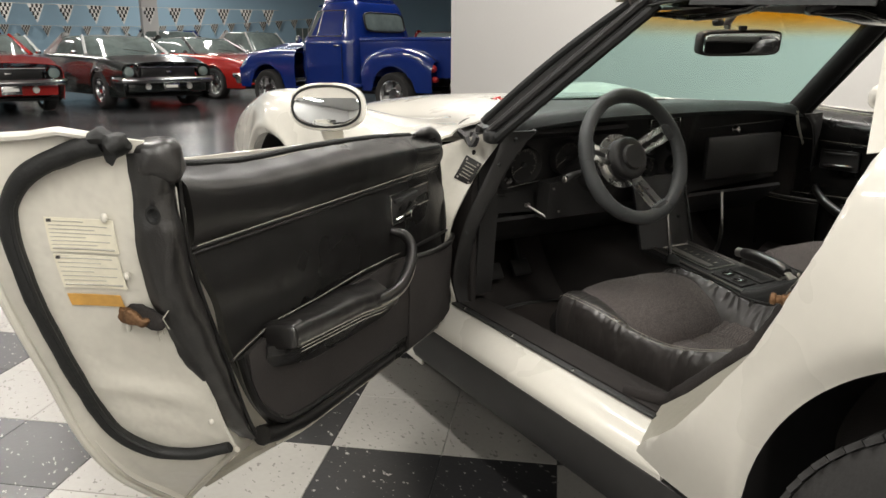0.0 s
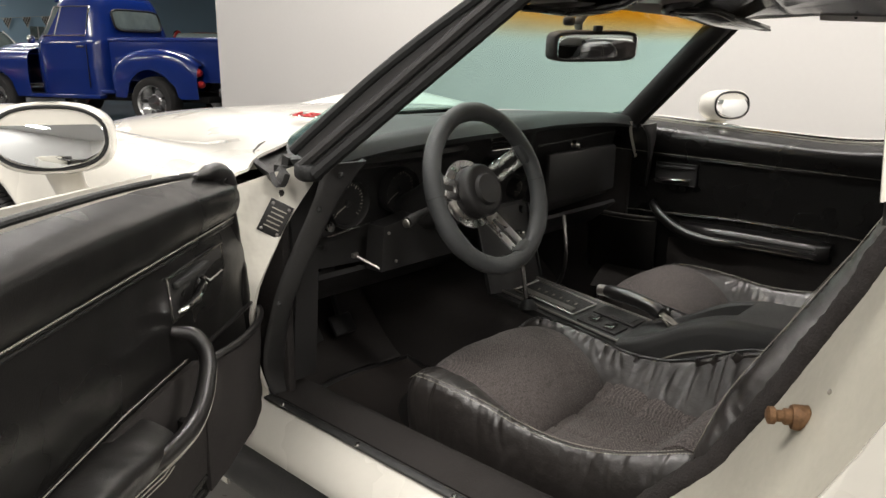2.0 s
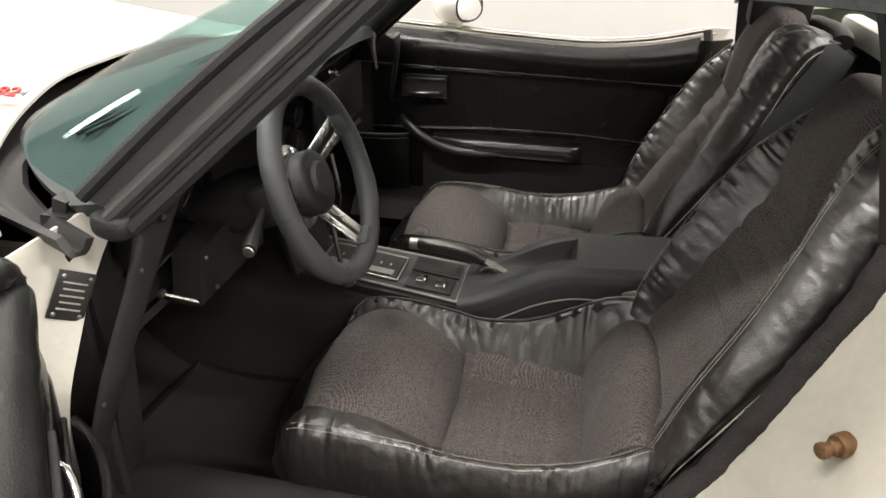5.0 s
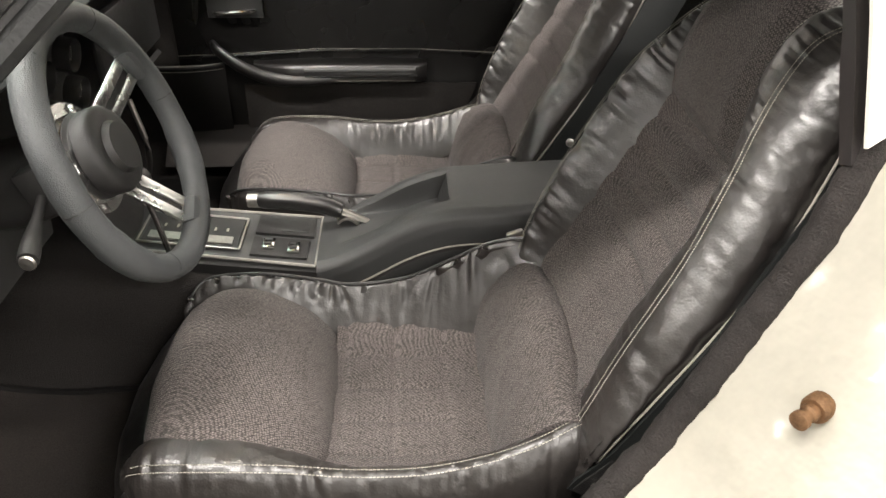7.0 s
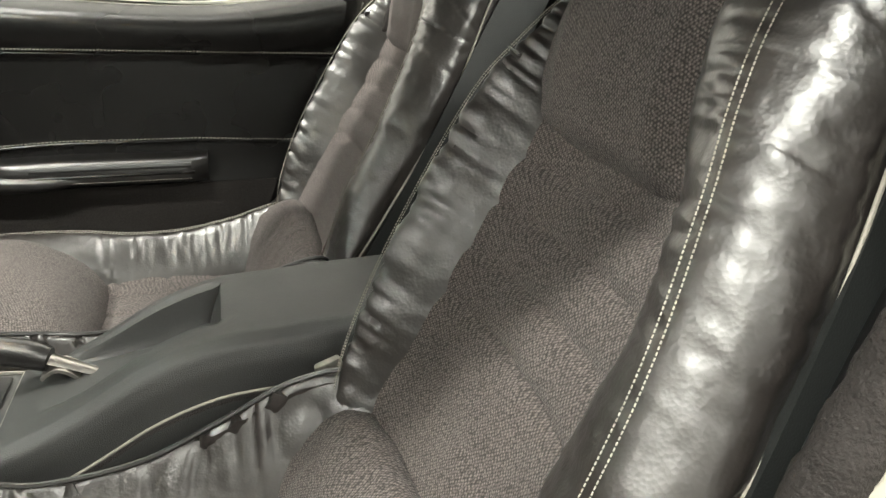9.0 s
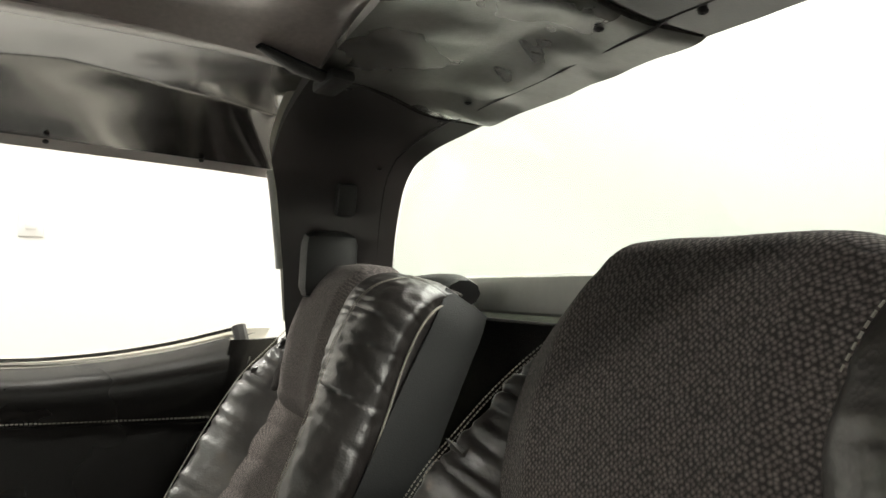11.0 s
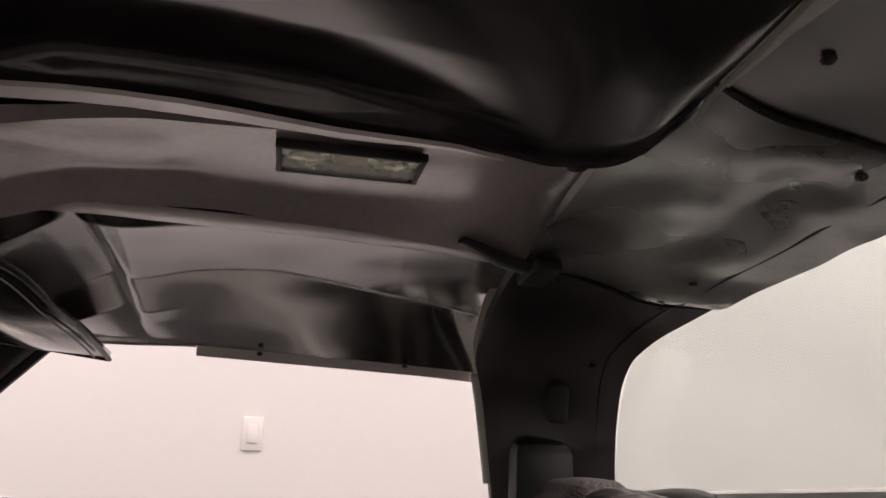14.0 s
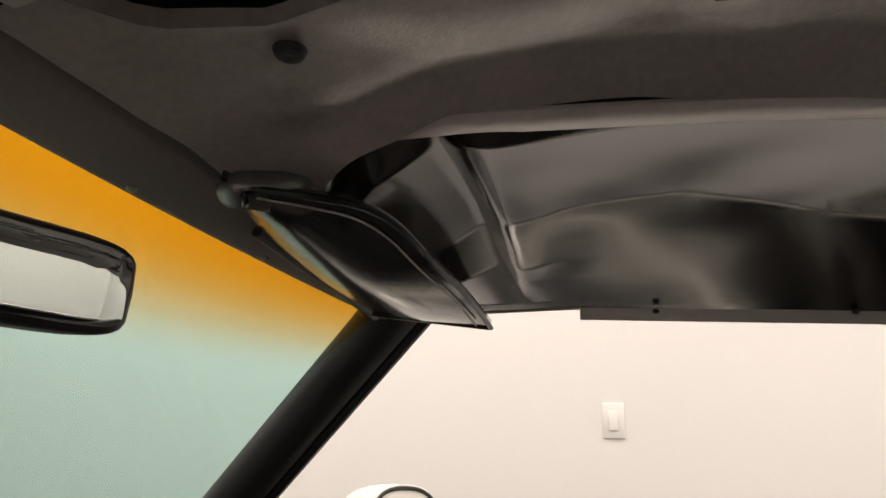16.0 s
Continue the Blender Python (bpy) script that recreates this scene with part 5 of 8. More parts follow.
# ---- seats ----
def loft(stations, nu, nv, wave=None, th=0.012):
    """A skin through profiles of points; wave(u, v, length) pushes it along its normal."""
    rows = [spline(st, nu) for st in stations]
    cols = [spline([r[i] for r in rows], nv) for i in range(nu)]
    G = np.array(cols)
    L = np.concatenate([[0], np.cumsum(np.linalg.norm(np.diff(G[nu // 2], axis=0), axis=1))])
    if wave:
        du, dv = np.gradient(G, axis=0), np.gradient(G, axis=1)
        N = np.cross(du, dv)
        N /= np.maximum(np.linalg.norm(N, axis=2, keepdims=True), 1e-9)
        W = np.array([[wave(i / (nu - 1), j / (nv - 1), L[j]) for j in range(nv)] for i in range(nu)])
        G = G + N * W[:, :, None] * (1 if th > 0 else -1)
    return sheet(nu, nv, lambda u, v: tuple(G[int(round(u * (nu - 1))), int(round(v * (nv - 1)))]), th)


def gathers(seed, amp, pitch, top=0.5, spread=0.35):
    """Gathered leather: folds that start at a seam and die away from it, and a few larger creases."""
    def w(u, v, l):
        near = math.exp(-((u - top) / spread) ** 2)
        wob = 0.6 * noise.noise(Vector((l * 18, u * 2.5, seed)))
        a = noise.noise(Vector((l / pitch + 1.1 * wob, u * 0.9, seed + 3.3)))
        b = noise.noise(Vector((l / pitch / 2.6 + 0.8 * wob + 0.5 * u, u * 1.4, seed + 9.1)))
        c = noise.noise(Vector((l / pitch * 2.3, u * 2.2, seed + 5.7)))
        patch = 0.55 + 0.9 * max(0.0, noise.noise(Vector((l * 9, 0, seed + 21))) + 0.25)
        near *= min(1.0, (u / 0.28) ** 2) * min(1.0, max(0.15, (0.86 - v) / 0.16))
        return amp * near * patch * (-math.exp(-(a / 0.16) ** 2) + 0.35 * c) - 0.8 * amp * math.exp(-(b / 0.07) ** 2) * math.sin(math.pi * u) * patch * min(1.0, (u / 0.30) ** 2)
    return w


def seat_thing(s, label):
    """s: -1 for the wheel side, 1 for the other; o is towards the car's outside."""
    seat = thing("bucket_seat", label, "bucket seat", "bucket seats")
    cx = s * 0.350
    X = lambda o: cx + s * o
    part("base", sheet(14, 14, lambda u, v: (X(-0.20 + 0.40 * u), 0.86 + 0.55 * v, 0.255 - 0.03 * math.sin(math.pi * v)), 0.08), LEATHER, seat, "black leather seat base")
    # cushion: thigh pad, quilted pan, lumbar roll
    def pad(u, v):
        o = -0.180 + 0.346 * u
        prof = spline([(1.452, 0.345), (1.464, 0.40), (1.452, 0.447), (1.405, 0.474), (1.34, 0.472), (1.27, 0.440), (1.222, 0.392), (1.205, 0.345)], 30)[int(round(v * 29))]
        return (X(o), prof[0] - 0.028 * (2 * u - 1) ** 2 * max(0.0, 1 - v * 1.5), prof[1] - 0.022 * abs(2 * u - 1) ** 4)
    part("thigh_pad", wrinkled(wrinkled(sheet(40, 30, pad, -0.02 * s), 0.004, 0.09, s), 0.0012, 0.016, s), CLOTH, seat, "charcoal woven cloth thigh pad", 60)
    def pan(u, v):
        o = -0.178 + 0.350 * u
        y = 0.895 + 0.320 * v
        z = 0.354 + 0.034 * (2 * u - 1) ** 4 + 0.010 * v
        gx, gy = abs(math.sin(math.pi * (u * 5))), abs(math.sin(math.pi * (v * 4 + 0.2)))
        return (X(o), y, z - 0.0042 * min(1.0, max(0.0, (y - 1.02) / 0.03)) * (math.exp(-(gx / 0.20) ** 2) + math.exp(-(gy / 0.20) ** 2)))
    part("seat_pan", wrinkled(sheet(71, 61, pan, 0.02 * s), 0.002, 0.03, s), CLOTH_FINE, seat, "quilted charcoal cloth seat centre", 60)
    def roll(u, v):
        o = -0.178 + 0.352 * u
        prof = spline([(0.982, 0.290), (0.977, 0.375), (0.957, 0.440), (0.928, 0.485), (0.893, 0.508), (0.862, 0.498), (0.846, 0.45)], 26)[int(round(v * 25))]
        e = (2 * u - 1) ** 2
        return (X(o), prof[0] + 0.012 * e, prof[1] - 0.010 * e * e)
    part("lumbar_roll", wrinkled(wrinkled(sheet(46, 26, roll, -0.02 * s), 0.004, 0.05, 3 + s), 0.0028, 0.013, 4 + s), CLOTH, seat, "wrinkled charcoal cloth roll", 60)
    # leather wings of the cushion: from the cloth over the seam ridge and down the side
    for side, nm in ((-1, "inner_wing"), (1, "outer_wing")):
        k = side
        if side < 0:
            st = [(1.462, 0.155, 0.415, 0.168, 0.430, 0.175, 0.395), (1.425, 0.176, 0.448, 0.196, 0.462, 0.208, 0.400), (1.34, 0.176, 0.450, 0.203, 0.466, 0.216, 0.400), (1.25, 0.168, 0.412, 0.200, 0.455, 0.216, 0.392),
                  (1.19, 0.160, 0.378, 0.196, 0.446, 0.215, 0.388), (1.10, 0.156, 0.372, 0.200, 0.454, 0.217, 0.395), (1.02, 0.158, 0.385, 0.206, 0.486, 0.220, 0.410), (0.95, 0.160, 0.420, 0.208, 0.518, 0.222, 0.430), (0.885, 0.150, 0.470, 0.195, 0.528, 0.212, 0.450), (0.855, 0.135, 0.465, 0.165, 0.490, 0.180, 0.440)]
        else:
            st = [(1.466, 0.130, 0.408, 0.168, 0.418, 0.180, 0.375), (1.425, 0.140, 0.452, 0.188, 0.450, 0.208, 0.388), (1.34, 0.142, 0.454, 0.194, 0.455, 0.216, 0.388), (1.25, 0.140, 0.420, 0.195, 0.450, 0.218, 0.384),
                  (1.17, 0.142, 0.385, 0.196, 0.440, 0.218, 0.380), (1.08, 0.144, 0.385, 0.198, 0.442, 0.220, 0.380), (1.00, 0.144, 0.402, 0.196, 0.458, 0.220, 0.390), (0.94, 0.140, 0.430, 0.190, 0.478, 0.216, 0.400), (0.885, 0.128, 0.458, 0.172, 0.494, 0.205, 0.415), (0.855, 0.120, 0.450, 0.150, 0.475, 0.180, 0.415)]
        S = []
        for y, o0, z0, o1, z1, o2, z2 in st:
            dip = 0.30 if side < 0 else 0.42
            S.append([(X(k * (o0 - 0.012)), y, z0 - 0.030), (X(k * o0), y, z0), (X(k * (o0 + (o1 - o0) * 0.55)), y, z0 + (z1 - z0) * (0.55 + (0.08 if side > 0 else -0.02)) + 0.006), (X(k * o1), y, z1), (X(k * (o1 + (o2 - o1) * 0.75)), y, z1 - (z1 - z2) * 0.35), (X(k * o2), y, z2), (X(k * (o2 - 0.006)), y, z2 - 0.06), (X(k * (o2 - 0.020)), y, z2 - 0.12)])
        wave = gathers(31 + s + 5 * side, 0.0068 if side < 0 else 0.0032, 0.026 if side < 0 else 0.015, 0.34, 0.28)
        part(nm, wrinkled(loft(S, 40, 170, wave, -0.010 * k * s), 0.0016, 0.013, 6 + side), LEATHER_WORN, seat, "gathered black leather side of the cushion", 70)
        ridge = [Vector(q) + Vector((0, 0, 0.0022)) for q in spline([q[3] for q in S], 60)]
        if side > 0:
            part("stitching", join(dashes([q + Vector((-s * 0.004, 0, 0)) for q in ridge][3:57]), dashes([q + Vector((s * 0.007, 0, -0.0012)) for q in ridge][3:57])), STITCH, seat, "pale double stitching")
        else:
            part("wing_piping", tube(ridge[2:58], 0.0028, 6), LEATHER, seat, "thin leather seam")
    front = spline([(-0.175, 1.435, 0.362), (-0.10, 1.460, 0.357), (0.0, 1.466, 0.357), (0.10, 1.460, 0.357), (0.175, 1.435, 0.362)], 20)
    part("front_roll", wrinkled(tube([(X(p[0]), p[1], p[2]) for p in front], 0.045, 14, flat=1.1), 0.004, 0.05), LEATHER, seat, "black leather front edge")
    part("seat_foot", box((cx, 1.14, 0.275), (0.34, 0.46, 0.05), 0.01), PLASTIC, seat, "black seat runner")
    # backrest: it leans back; t goes up it, d out of it towards the sitter
    def B(o, t, d):
        z = 0.45 + 0.848 * t + 0.53 * d
        h = min(1.0, max(0.0, (z - 0.60) / 0.30))
        return (X(o) + 0.055 * h * h * (3 - 2 * h), 0.86 - 0.53 * t + 0.848 * d, z)
    near = -s
    lo, hi = (-0.192, 0.135) if s < 0 else (-0.135, 0.192)
    def face(u, v):
        o, t = lo + (hi - lo) * u, 0.0 + 0.41 * v
        d = 0.026 + 0.008 * math.sin(math.pi * v) + 0.018 * abs(2 * u - 1) ** 3
        for tr in (0.105, 0.185, 0.235, 0.285, 0.335):
            d -= (0.0085 if tr > 0.15 else 0.003) * (1 - abs(2 * u - 1) ** 4) * math.exp(-(abs(t - tr + 0.010 * (2 * u - 1) ** 2) / 0.0075) ** 1.2)
        return B(o, t, d)
    part("back_panel", wrinkled(sheet(34, 101, face, 0.03 * -s), 0.003, 0.06, s), CLOTH, seat, "ribbed charcoal cloth backrest", 60)
    head_d = curve1((0, 0.05, 0.16, 0.34, 0.55, 0.80, 0.93, 1.0), (0.012, 0.045, 0.066, 0.084, 0.096, 0.099, 0.086, 0.052))
    def head(u, v):
        far_o, near_o = 0.190 - 0.042 * v ** 4, 0.092 + 0.012 * v
        w = u if near > 0 else 1 - u
        o = near * (-far_o + (far_o + near_o) * w)
        t = 0.352 + 0.240 * v - 0.030 * (2 * u - 1) ** 4 * v
        d = head_d(v) - 0.040 * max(0.0, 0.22 - w) / 0.22 * (0.4 + 0.6 * v) - 0.022 * max(0.0, w - 0.80) / 0.20 - 0.006 * (1 - v) * math.sin(math.pi * u)
        return B(o, t, d)
    part("head_pad", wrinkled(sheet(44, 44, head, 0.04 * -s), 0.004, 0.09, 2 + s), CLOTH, seat, "charcoal woven cloth head pad", 60)
    edge_o = lambda t: float(np.interp(t, (-0.03, 0.04, 0.14, 0.26, 0.36, 0.47, 0.55, 0.59), (0.204, 0.214, 0.205, 0.196, 0.192, 0.182, 0.168, 0.145)))
    for side, nm in ((-1, "inner_back_wing"), (1, "outer_back_wing")):
        k = side
        # station: t, cloth edge, its depth, seam ridge, its depth, side bulge, piping depth
        if side == near:
            st = [(-0.03, 0.110, 0.015, 0.165, 0.030, 0.208, 0.000), (0.04, 0.108, 0.022, 0.170, 0.047, 0.222, 0.020), (0.14, 0.086, 0.034, 0.168, 0.068, 0.213, 0.018), (0.26, 0.082, 0.032, 0.163, 0.075, 0.204, 0.013), (0.36, 0.072, 0.036, 0.154, 0.082, 0.200, 0.013),
                  (0.42, 0.060, 0.056, 0.142, 0.088, 0.197, 0.018), (0.47, 0.064, 0.078, 0.132, 0.092, 0.192, 0.024), (0.518, 0.076, 0.090, 0.126, 0.091, 0.186, 0.026), (0.55, 0.088, 0.086, 0.132, 0.078, 0.178, 0.018), (0.575, 0.094, 0.064, 0.132, 0.048, 0.165, -0.002), (0.59, 0.096, 0.020, 0.125, 0.010, 0.150, -0.022)]
        else:
            st = [(-0.03, 0.150, 0.030, 0.185, 0.050, 0.210, 0.000), (0.04, 0.172, 0.045, 0.198, 0.080, 0.222, 0.015), (0.14, 0.172, 0.050, 0.205, 0.100, 0.228, 0.015), (0.26, 0.168, 0.040, 0.206, 0.104, 0.226, 0.012), (0.36, 0.166, 0.036, 0.200, 0.100, 0.219, 0.010),
                  (0.42, 0.172, 0.046, 0.198, 0.086, 0.213, 0.008), (0.47, 0.168, 0.050, 0.190, 0.074, 0.204, 0.006), (0.518, 0.156, 0.048, 0.176, 0.060, 0.192, 0.000), (0.55, 0.120, 0.046, 0.150, 0.052, 0.178, -0.008), (0.575, 0.105, 0.020, 0.135, 0.022, 0.160, -0.020), (0.59, 0.100, -0.010, 0.125, -0.005, 0.150, -0.030)]
        S = []
        for t, o0, d0, o1, d1, o2, d2 in st:
            S.append([B(k * (o0 - 0.014), t, d0 - 0.030), B(k * o0, t, d0), B(k * (o0 + (o1 - o0) * 0.5), t, d0 + (d1 - d0) * 0.62 + 0.005), B(k * o1, t, d1), B(k * (o1 + (o2 - o1) * 0.66), t, d1 - (d1 - d2) * 0.22), B(k * o2, t, d1 - (d1 - d2) * 0.66), B(k * (o2 - 0.008), t, d2), B(k * (o2 - 0.020), t, d2 - 0.04)])
        wave = gathers(51 + s + 7 * side, 0.0030 if side == near else 0.0048, 0.010 if side == near else 0.017, 0.34, 0.16 if side == near else 0.24)
        part(nm, wrinkled(wrinkled(loft(S, 46, 200, wave, 0.010 * -k * s), 0.0030, 0.05, 5 + side), 0.0014, 0.013, 7 + side), LEATHER_WORN, seat, "gathered black leather side of the backrest", 70)
        lift = Vector((0, 0.0018, 0.0012))
        ridge = [Vector(q) + lift for q in spline([q[3] for q in S], 70)]
        part("stitching", join(dashes([q + Vector((-s * k * 0.0035, 0, 0)) for q in ridge][2:66], 0.0034, 0.0006), dashes([q + Vector((s * k * 0.0040, -0.0008, 0)) for q in ridge][2:66], 0.0034, 0.0006)), STITCH, seat, "pale double stitching")
        part("shell_piping", tube([Vector(q) + Vector((s * k * 0.003, 0, 0)) for q in spline([q[6] for q in S[:-1]], 40)], 0.0016, 6), STITCH, seat, "pale worn piping")
        seam = [Vector(q) + Vector((0, 0.0016, 0.0010)) for q in spline([q[1] for q in S[5:10]], 30)]
        part("pad_stitching", dashes(seam, 0.0050, 0.0007), STITCH, seat, "fine stitching round the head pad")
    def shell(u, v):
        t = -0.05 + 0.635 * v
        return B((2 * u - 1) * edge_o(t), t, -0.060 + 0.035 * abs(2 * u - 1) ** 3 - 0.01 * v)
    part("back_shell", sheet(24, 24, shell, 0.02 * s), SHELL, seat, "dark grey moulded seat shell", 60)
    for side in (-1, 1):
        part("shell_side", sheet(30, 6, lambda u, v, side=side: (lambda t: B(side * (edge_o(t) - 0.001), t, -0.052 + 0.066 * v))(-0.05 + 0.63 * u), 0.008 * side * s), SHELL, seat, "dark grey moulded shell edge", 60)
        part("hinge_bracket", sheet(5, 12, lambda u, v, side=side: B(side * (edge_o(-0.02 + 0.19 * v) + 0.006), -0.05 + 0.225 * v, -0.034 + 0.042 * u * (1 - 0.15 * v)), 0.006 * side * s), PLASTIC, seat, "black hinge bracket")
        for t, d in ((-0.025, -0.012), (0.012, -0.022), (0.148, -0.010)):
            part("bolt", pill(B(side * (edge_o(t) + 0.012), t, d), (0.005, 0.008, 0.008), 0.8, 7), STEEL, seat, "worn bolt head")
    part("crown_edge", tube([B(o, 0.600 + 0.05 * near * o - 0.05 * (o / 0.2) ** 4, -0.012) for o in np.linspace(-0.15, 0.15, 18)], 0.022, 10, flat=0.8), PLASTIC, seat, "black top edge of the shell")
    return seat


seat_thing(-1, "black leather bucket seat with charcoal cloth, beside the open door")
seat_thing(1, "black leather bucket seat with charcoal cloth, beside the closed door")

# ---- doors ----
HINGE = Vector((-0.76, 1.66, 0))
ALONG, OUT = Vector((-0.763, -0.647, 0)), Vector((-0.647, 0.763, 0))


def door_open(a, z, o):
    p = HINGE + ALONG * a + OUT * o
    return (p.x, p.y, z)


def door_shut(a, z, o):
    return (0.665 + o, 1.80 - a, z - 0.045)


def outside_mirror(door, mm, sc, foot_dx):
    shell_ = pill((0, 0, 0), (0.092 * sc, 0.10 * sc, 0.058 * sc), 0.75, 16, warp=lambda x, y, z: (x * (1.0 if y < 0 else max(0.15, 1 - 0.055 * (y / (0.1 * sc)) ** 2 * 9)), min(max(y, -0.045 * sc), 0.1 * sc), z * (1.0 if y < 0 else max(0.2, 1 - 0.40 * (y / (0.1 * sc)) ** 2))))
    mir = part("mirror_housing", xf(shell_, mm), PAINT, door, "cream white mirror housing", 60)
    part("mirror_glass", xf(xf(lathe([(0, 0.0), (0.95, 0.0), (1.0, -0.02)], 40), pose(0, -0.0475 * sc, 0, 83, 0, 0) @ Matrix.Diagonal((0.080 * sc, 0.047 * sc, 0.05, 1))), mm), MIRROR, mir, "oval mirror glass")
    part("mirror_gasket", xf(tube([(0.0815 * sc * math.copysign(abs(math.cos(a)) ** 0.8, math.cos(a)), -0.047 * sc, 0.0485 * sc * math.copysign(abs(math.sin(a)) ** 0.8, math.sin(a))) for a in np.linspace(0, 2 * math.pi, 40, endpoint=False)], 0.003, 6, closed=True, up=(0, 1, 0)), mm), RUBBER, mir)
    foot = mm @ Vector((0, 0.03 * sc, -0.05 * sc))
    part("mirror_foot", tube([foot, foot + Vector((foot_dx * 0.3, 0, -0.035)), foot + Vector((foot_dx, 0, -0.085))], [0.030, 0.026, 0.034], 12), PAINT, mir, "cream white mirror foot")


def closed_door():
    P, k = door_shut, 1
    door = thing("closed_door", "closed car door with black vinyl inner panel", "door", "vehicle doors")
    zt = curve1((-0.02, 0.08, 0.30, 0.56, 0.80, 0.95, 1.06), (0.905, 0.905, 0.893, 0.877, 0.872, 0.890, 0.915))
    rear = curve1((0.34, 0.40, 0.47, 0.61, 0.79, 0.95), (0.86, 0.90, 0.935, 0.985, 1.03, 1.06))
    zlow = lambda a: 0.345 + 0.085 * max(0.0, a - 0.1)
    seam = lambda a: 0.802 - 0.020 * a
    def panel(u, v):
        z = 0.345 + 0.53 * v
        a1 = rear(z)
        a = 0.0 + a1 * u + 0.05 * (1 - u) * v
        zz = zlow(a) + (zt(a) - zlow(a)) * v
        d = zz - seam(a)
        o = 0.0
        if d > 0:
            h = (zt(a) - seam(a))
            q = d / h
            o = -0.022 * math.sin(math.pi * min(1.0, 0.10 + 0.75 * q)) + 0.05 * max(0, q - 0.72) ** 1.5 * 6
        else:
            o = -0.006 * math.exp(-(d / 0.03) ** 2) * 0 + 0.004 - 0.010 * math.exp(-((zz - 0.50) / 0.06) ** 2)
        return P(a, zz, o)
    part("trim_panel", sheet(44, 40, panel, 0.012 * k), VINYL, door, "black vinyl door panel", 60)
    part("lower_carpet", sheet(30, 8, lambda u, v: (lambda a: P(a, zlow(a) + 0.035 + (0.545 - zlow(a) - 0.035) * v, -0.012 - 0.004 * math.sin(math.pi * v)))(0.30 + (rear(0.42 + 0.1 * v) - 0.36) * u), 0.012 * k), CARPET, door, "black carpeted lower panel")
    pocket = part("map_pocket", sheet(12, 12, lambda u, v: P(0.015 + 0.245 * u, zlow(0) + 0.05 + 0.205 * v, -0.020 - 0.030 * math.sin(math.pi * u) ** 0.7 * (0.4 + 0.6 * v)), 0.006 * k), VINYL, door, "black soft map pocket")
    part("pocket_edge", tube([P(0.015 + 0.245 * u, zlow(0) + 0.257, -0.022 - 0.030 * math.sin(math.pi * u) ** 0.7) for u in np.linspace(0, 1, 14)], 0.005, 6), LEATHER, pocket)
    for dz in (0.0, 0.014):
        part("pocket_stitching", dashes([P(0.02 + 0.24 * u, zlow(0) + 0.262 - dz, -0.030 - 0.030 * math.sin(math.pi * u) ** 0.7) for u in np.linspace(0, 1, 14)]), STITCH, pocket)
    for dz in (0.0,):
        line = [P(a, seam(a) + dz, -0.004) for a in np.linspace(0.09, rear(0.78) - 0.01, 30)]
        part("seam_piping", tube(line, 0.0032, 6), VINYL, door)
        part("seam_stitching", dashes([P(a, seam(a) + 0.007, -0.010) for a in np.linspace(0.09, rear(0.78) - 0.01, 30)], 0.006, 0.0015), STITCH, door, "pale stitching along the seam")
    low = lambda a: float(np.interp(a, (0.03, 0.25, 0.50, 0.75, 1.0), (0.606, 0.614, 0.628, 0.626, 0.613)))
    part("lower_seam", tube([P(a, low(a), 0.0) for a in np.linspace(0.03, rear(0.60) - 0.005, 30)], 0.003, 6), VINYL, door)
    part("lower_stitching", dashes([P(a, low(a) + 0.005, -0.001) for a in np.linspace(0.03, rear(0.60) - 0.005, 30)], 0.007, 0.0011), STITCH, door)
    # armrest that runs into its pull handle
    def arm(u, v):
        a = 0.33 + 0.435 * u
        top = float(np.interp(a, (0.33, 0.42, 0.50, 0.76), (0.598, 0.602, 0.604, 0.602)))
        low_ = float(np.interp(a, (0.33, 0.42, 0.50, 0.76), (0.572, 0.556, 0.553, 0.553)))
        r = spline([(0.010, top + 0.004), (-0.040, top), (-0.050, top - 0.010), (-0.053, (top + low_) / 2), (-0.044, low_ + 0.006), (0.010, low_ - 0.010)], 16)[int(round(v * 15))]
        taper = min(1.0, 0.30 + 3.2 * u) * min(1.0, 0.25 + 9 * (1 - u)) ** 0.5
        return P(a, r[1], r[0] * taper if r[0] < 0 else r[0])
    ar = part("armrest", sheet(40, 16, arm, -0.02 * k), LEATHER, door, "padded black armrest", 60)
    part("armrest_inset", tube([P(a, 0.592, -0.049) for a in np.linspace(0.46, 0.735, 12)], 0.0060, 8), PLASTIC_GREY, ar, "worn grey armrest edge")
    part("armrest_groove", tube([P(a, 0.578, -0.052) for a in np.linspace(0.46, 0.74, 12)], 0.0030, 6), VINYL, ar)
    part("armrest_stitching", dashes([P(a, 0.566, -0.052) for a in np.linspace(0.46, 0.74, 12)], 0.006, 0.0009), STITCH, ar)
    pull = spline([(0.235, 0.650, -0.004), (0.250, 0.640, -0.030), (0.300, 0.606, -0.046), (0.373, 0.574, -0.050), (0.46, 0.566, -0.050), (0.54, 0.570, -0.044)], 28)
    part("pull_handle", tube([P(*p) for p in pull], np.interp(np.linspace(0, 1, 28), (0, 0.15, 0.6, 1), (0.007, 0.011, 0.014, 0.008)), 10, flat=1.2), LEATHER, door, "curved black pull handle")
    # inside latch: plate, bar, lever
    rim = [(0.236, 0.712), (0.368, 0.712), (0.368, 0.776), (0.236, 0.776)]
    part("latch_plate", prism(rim, lambda a, z, o: P(a, z, o), -0.006, 0.0), PLASTIC, door, "black latch plate")
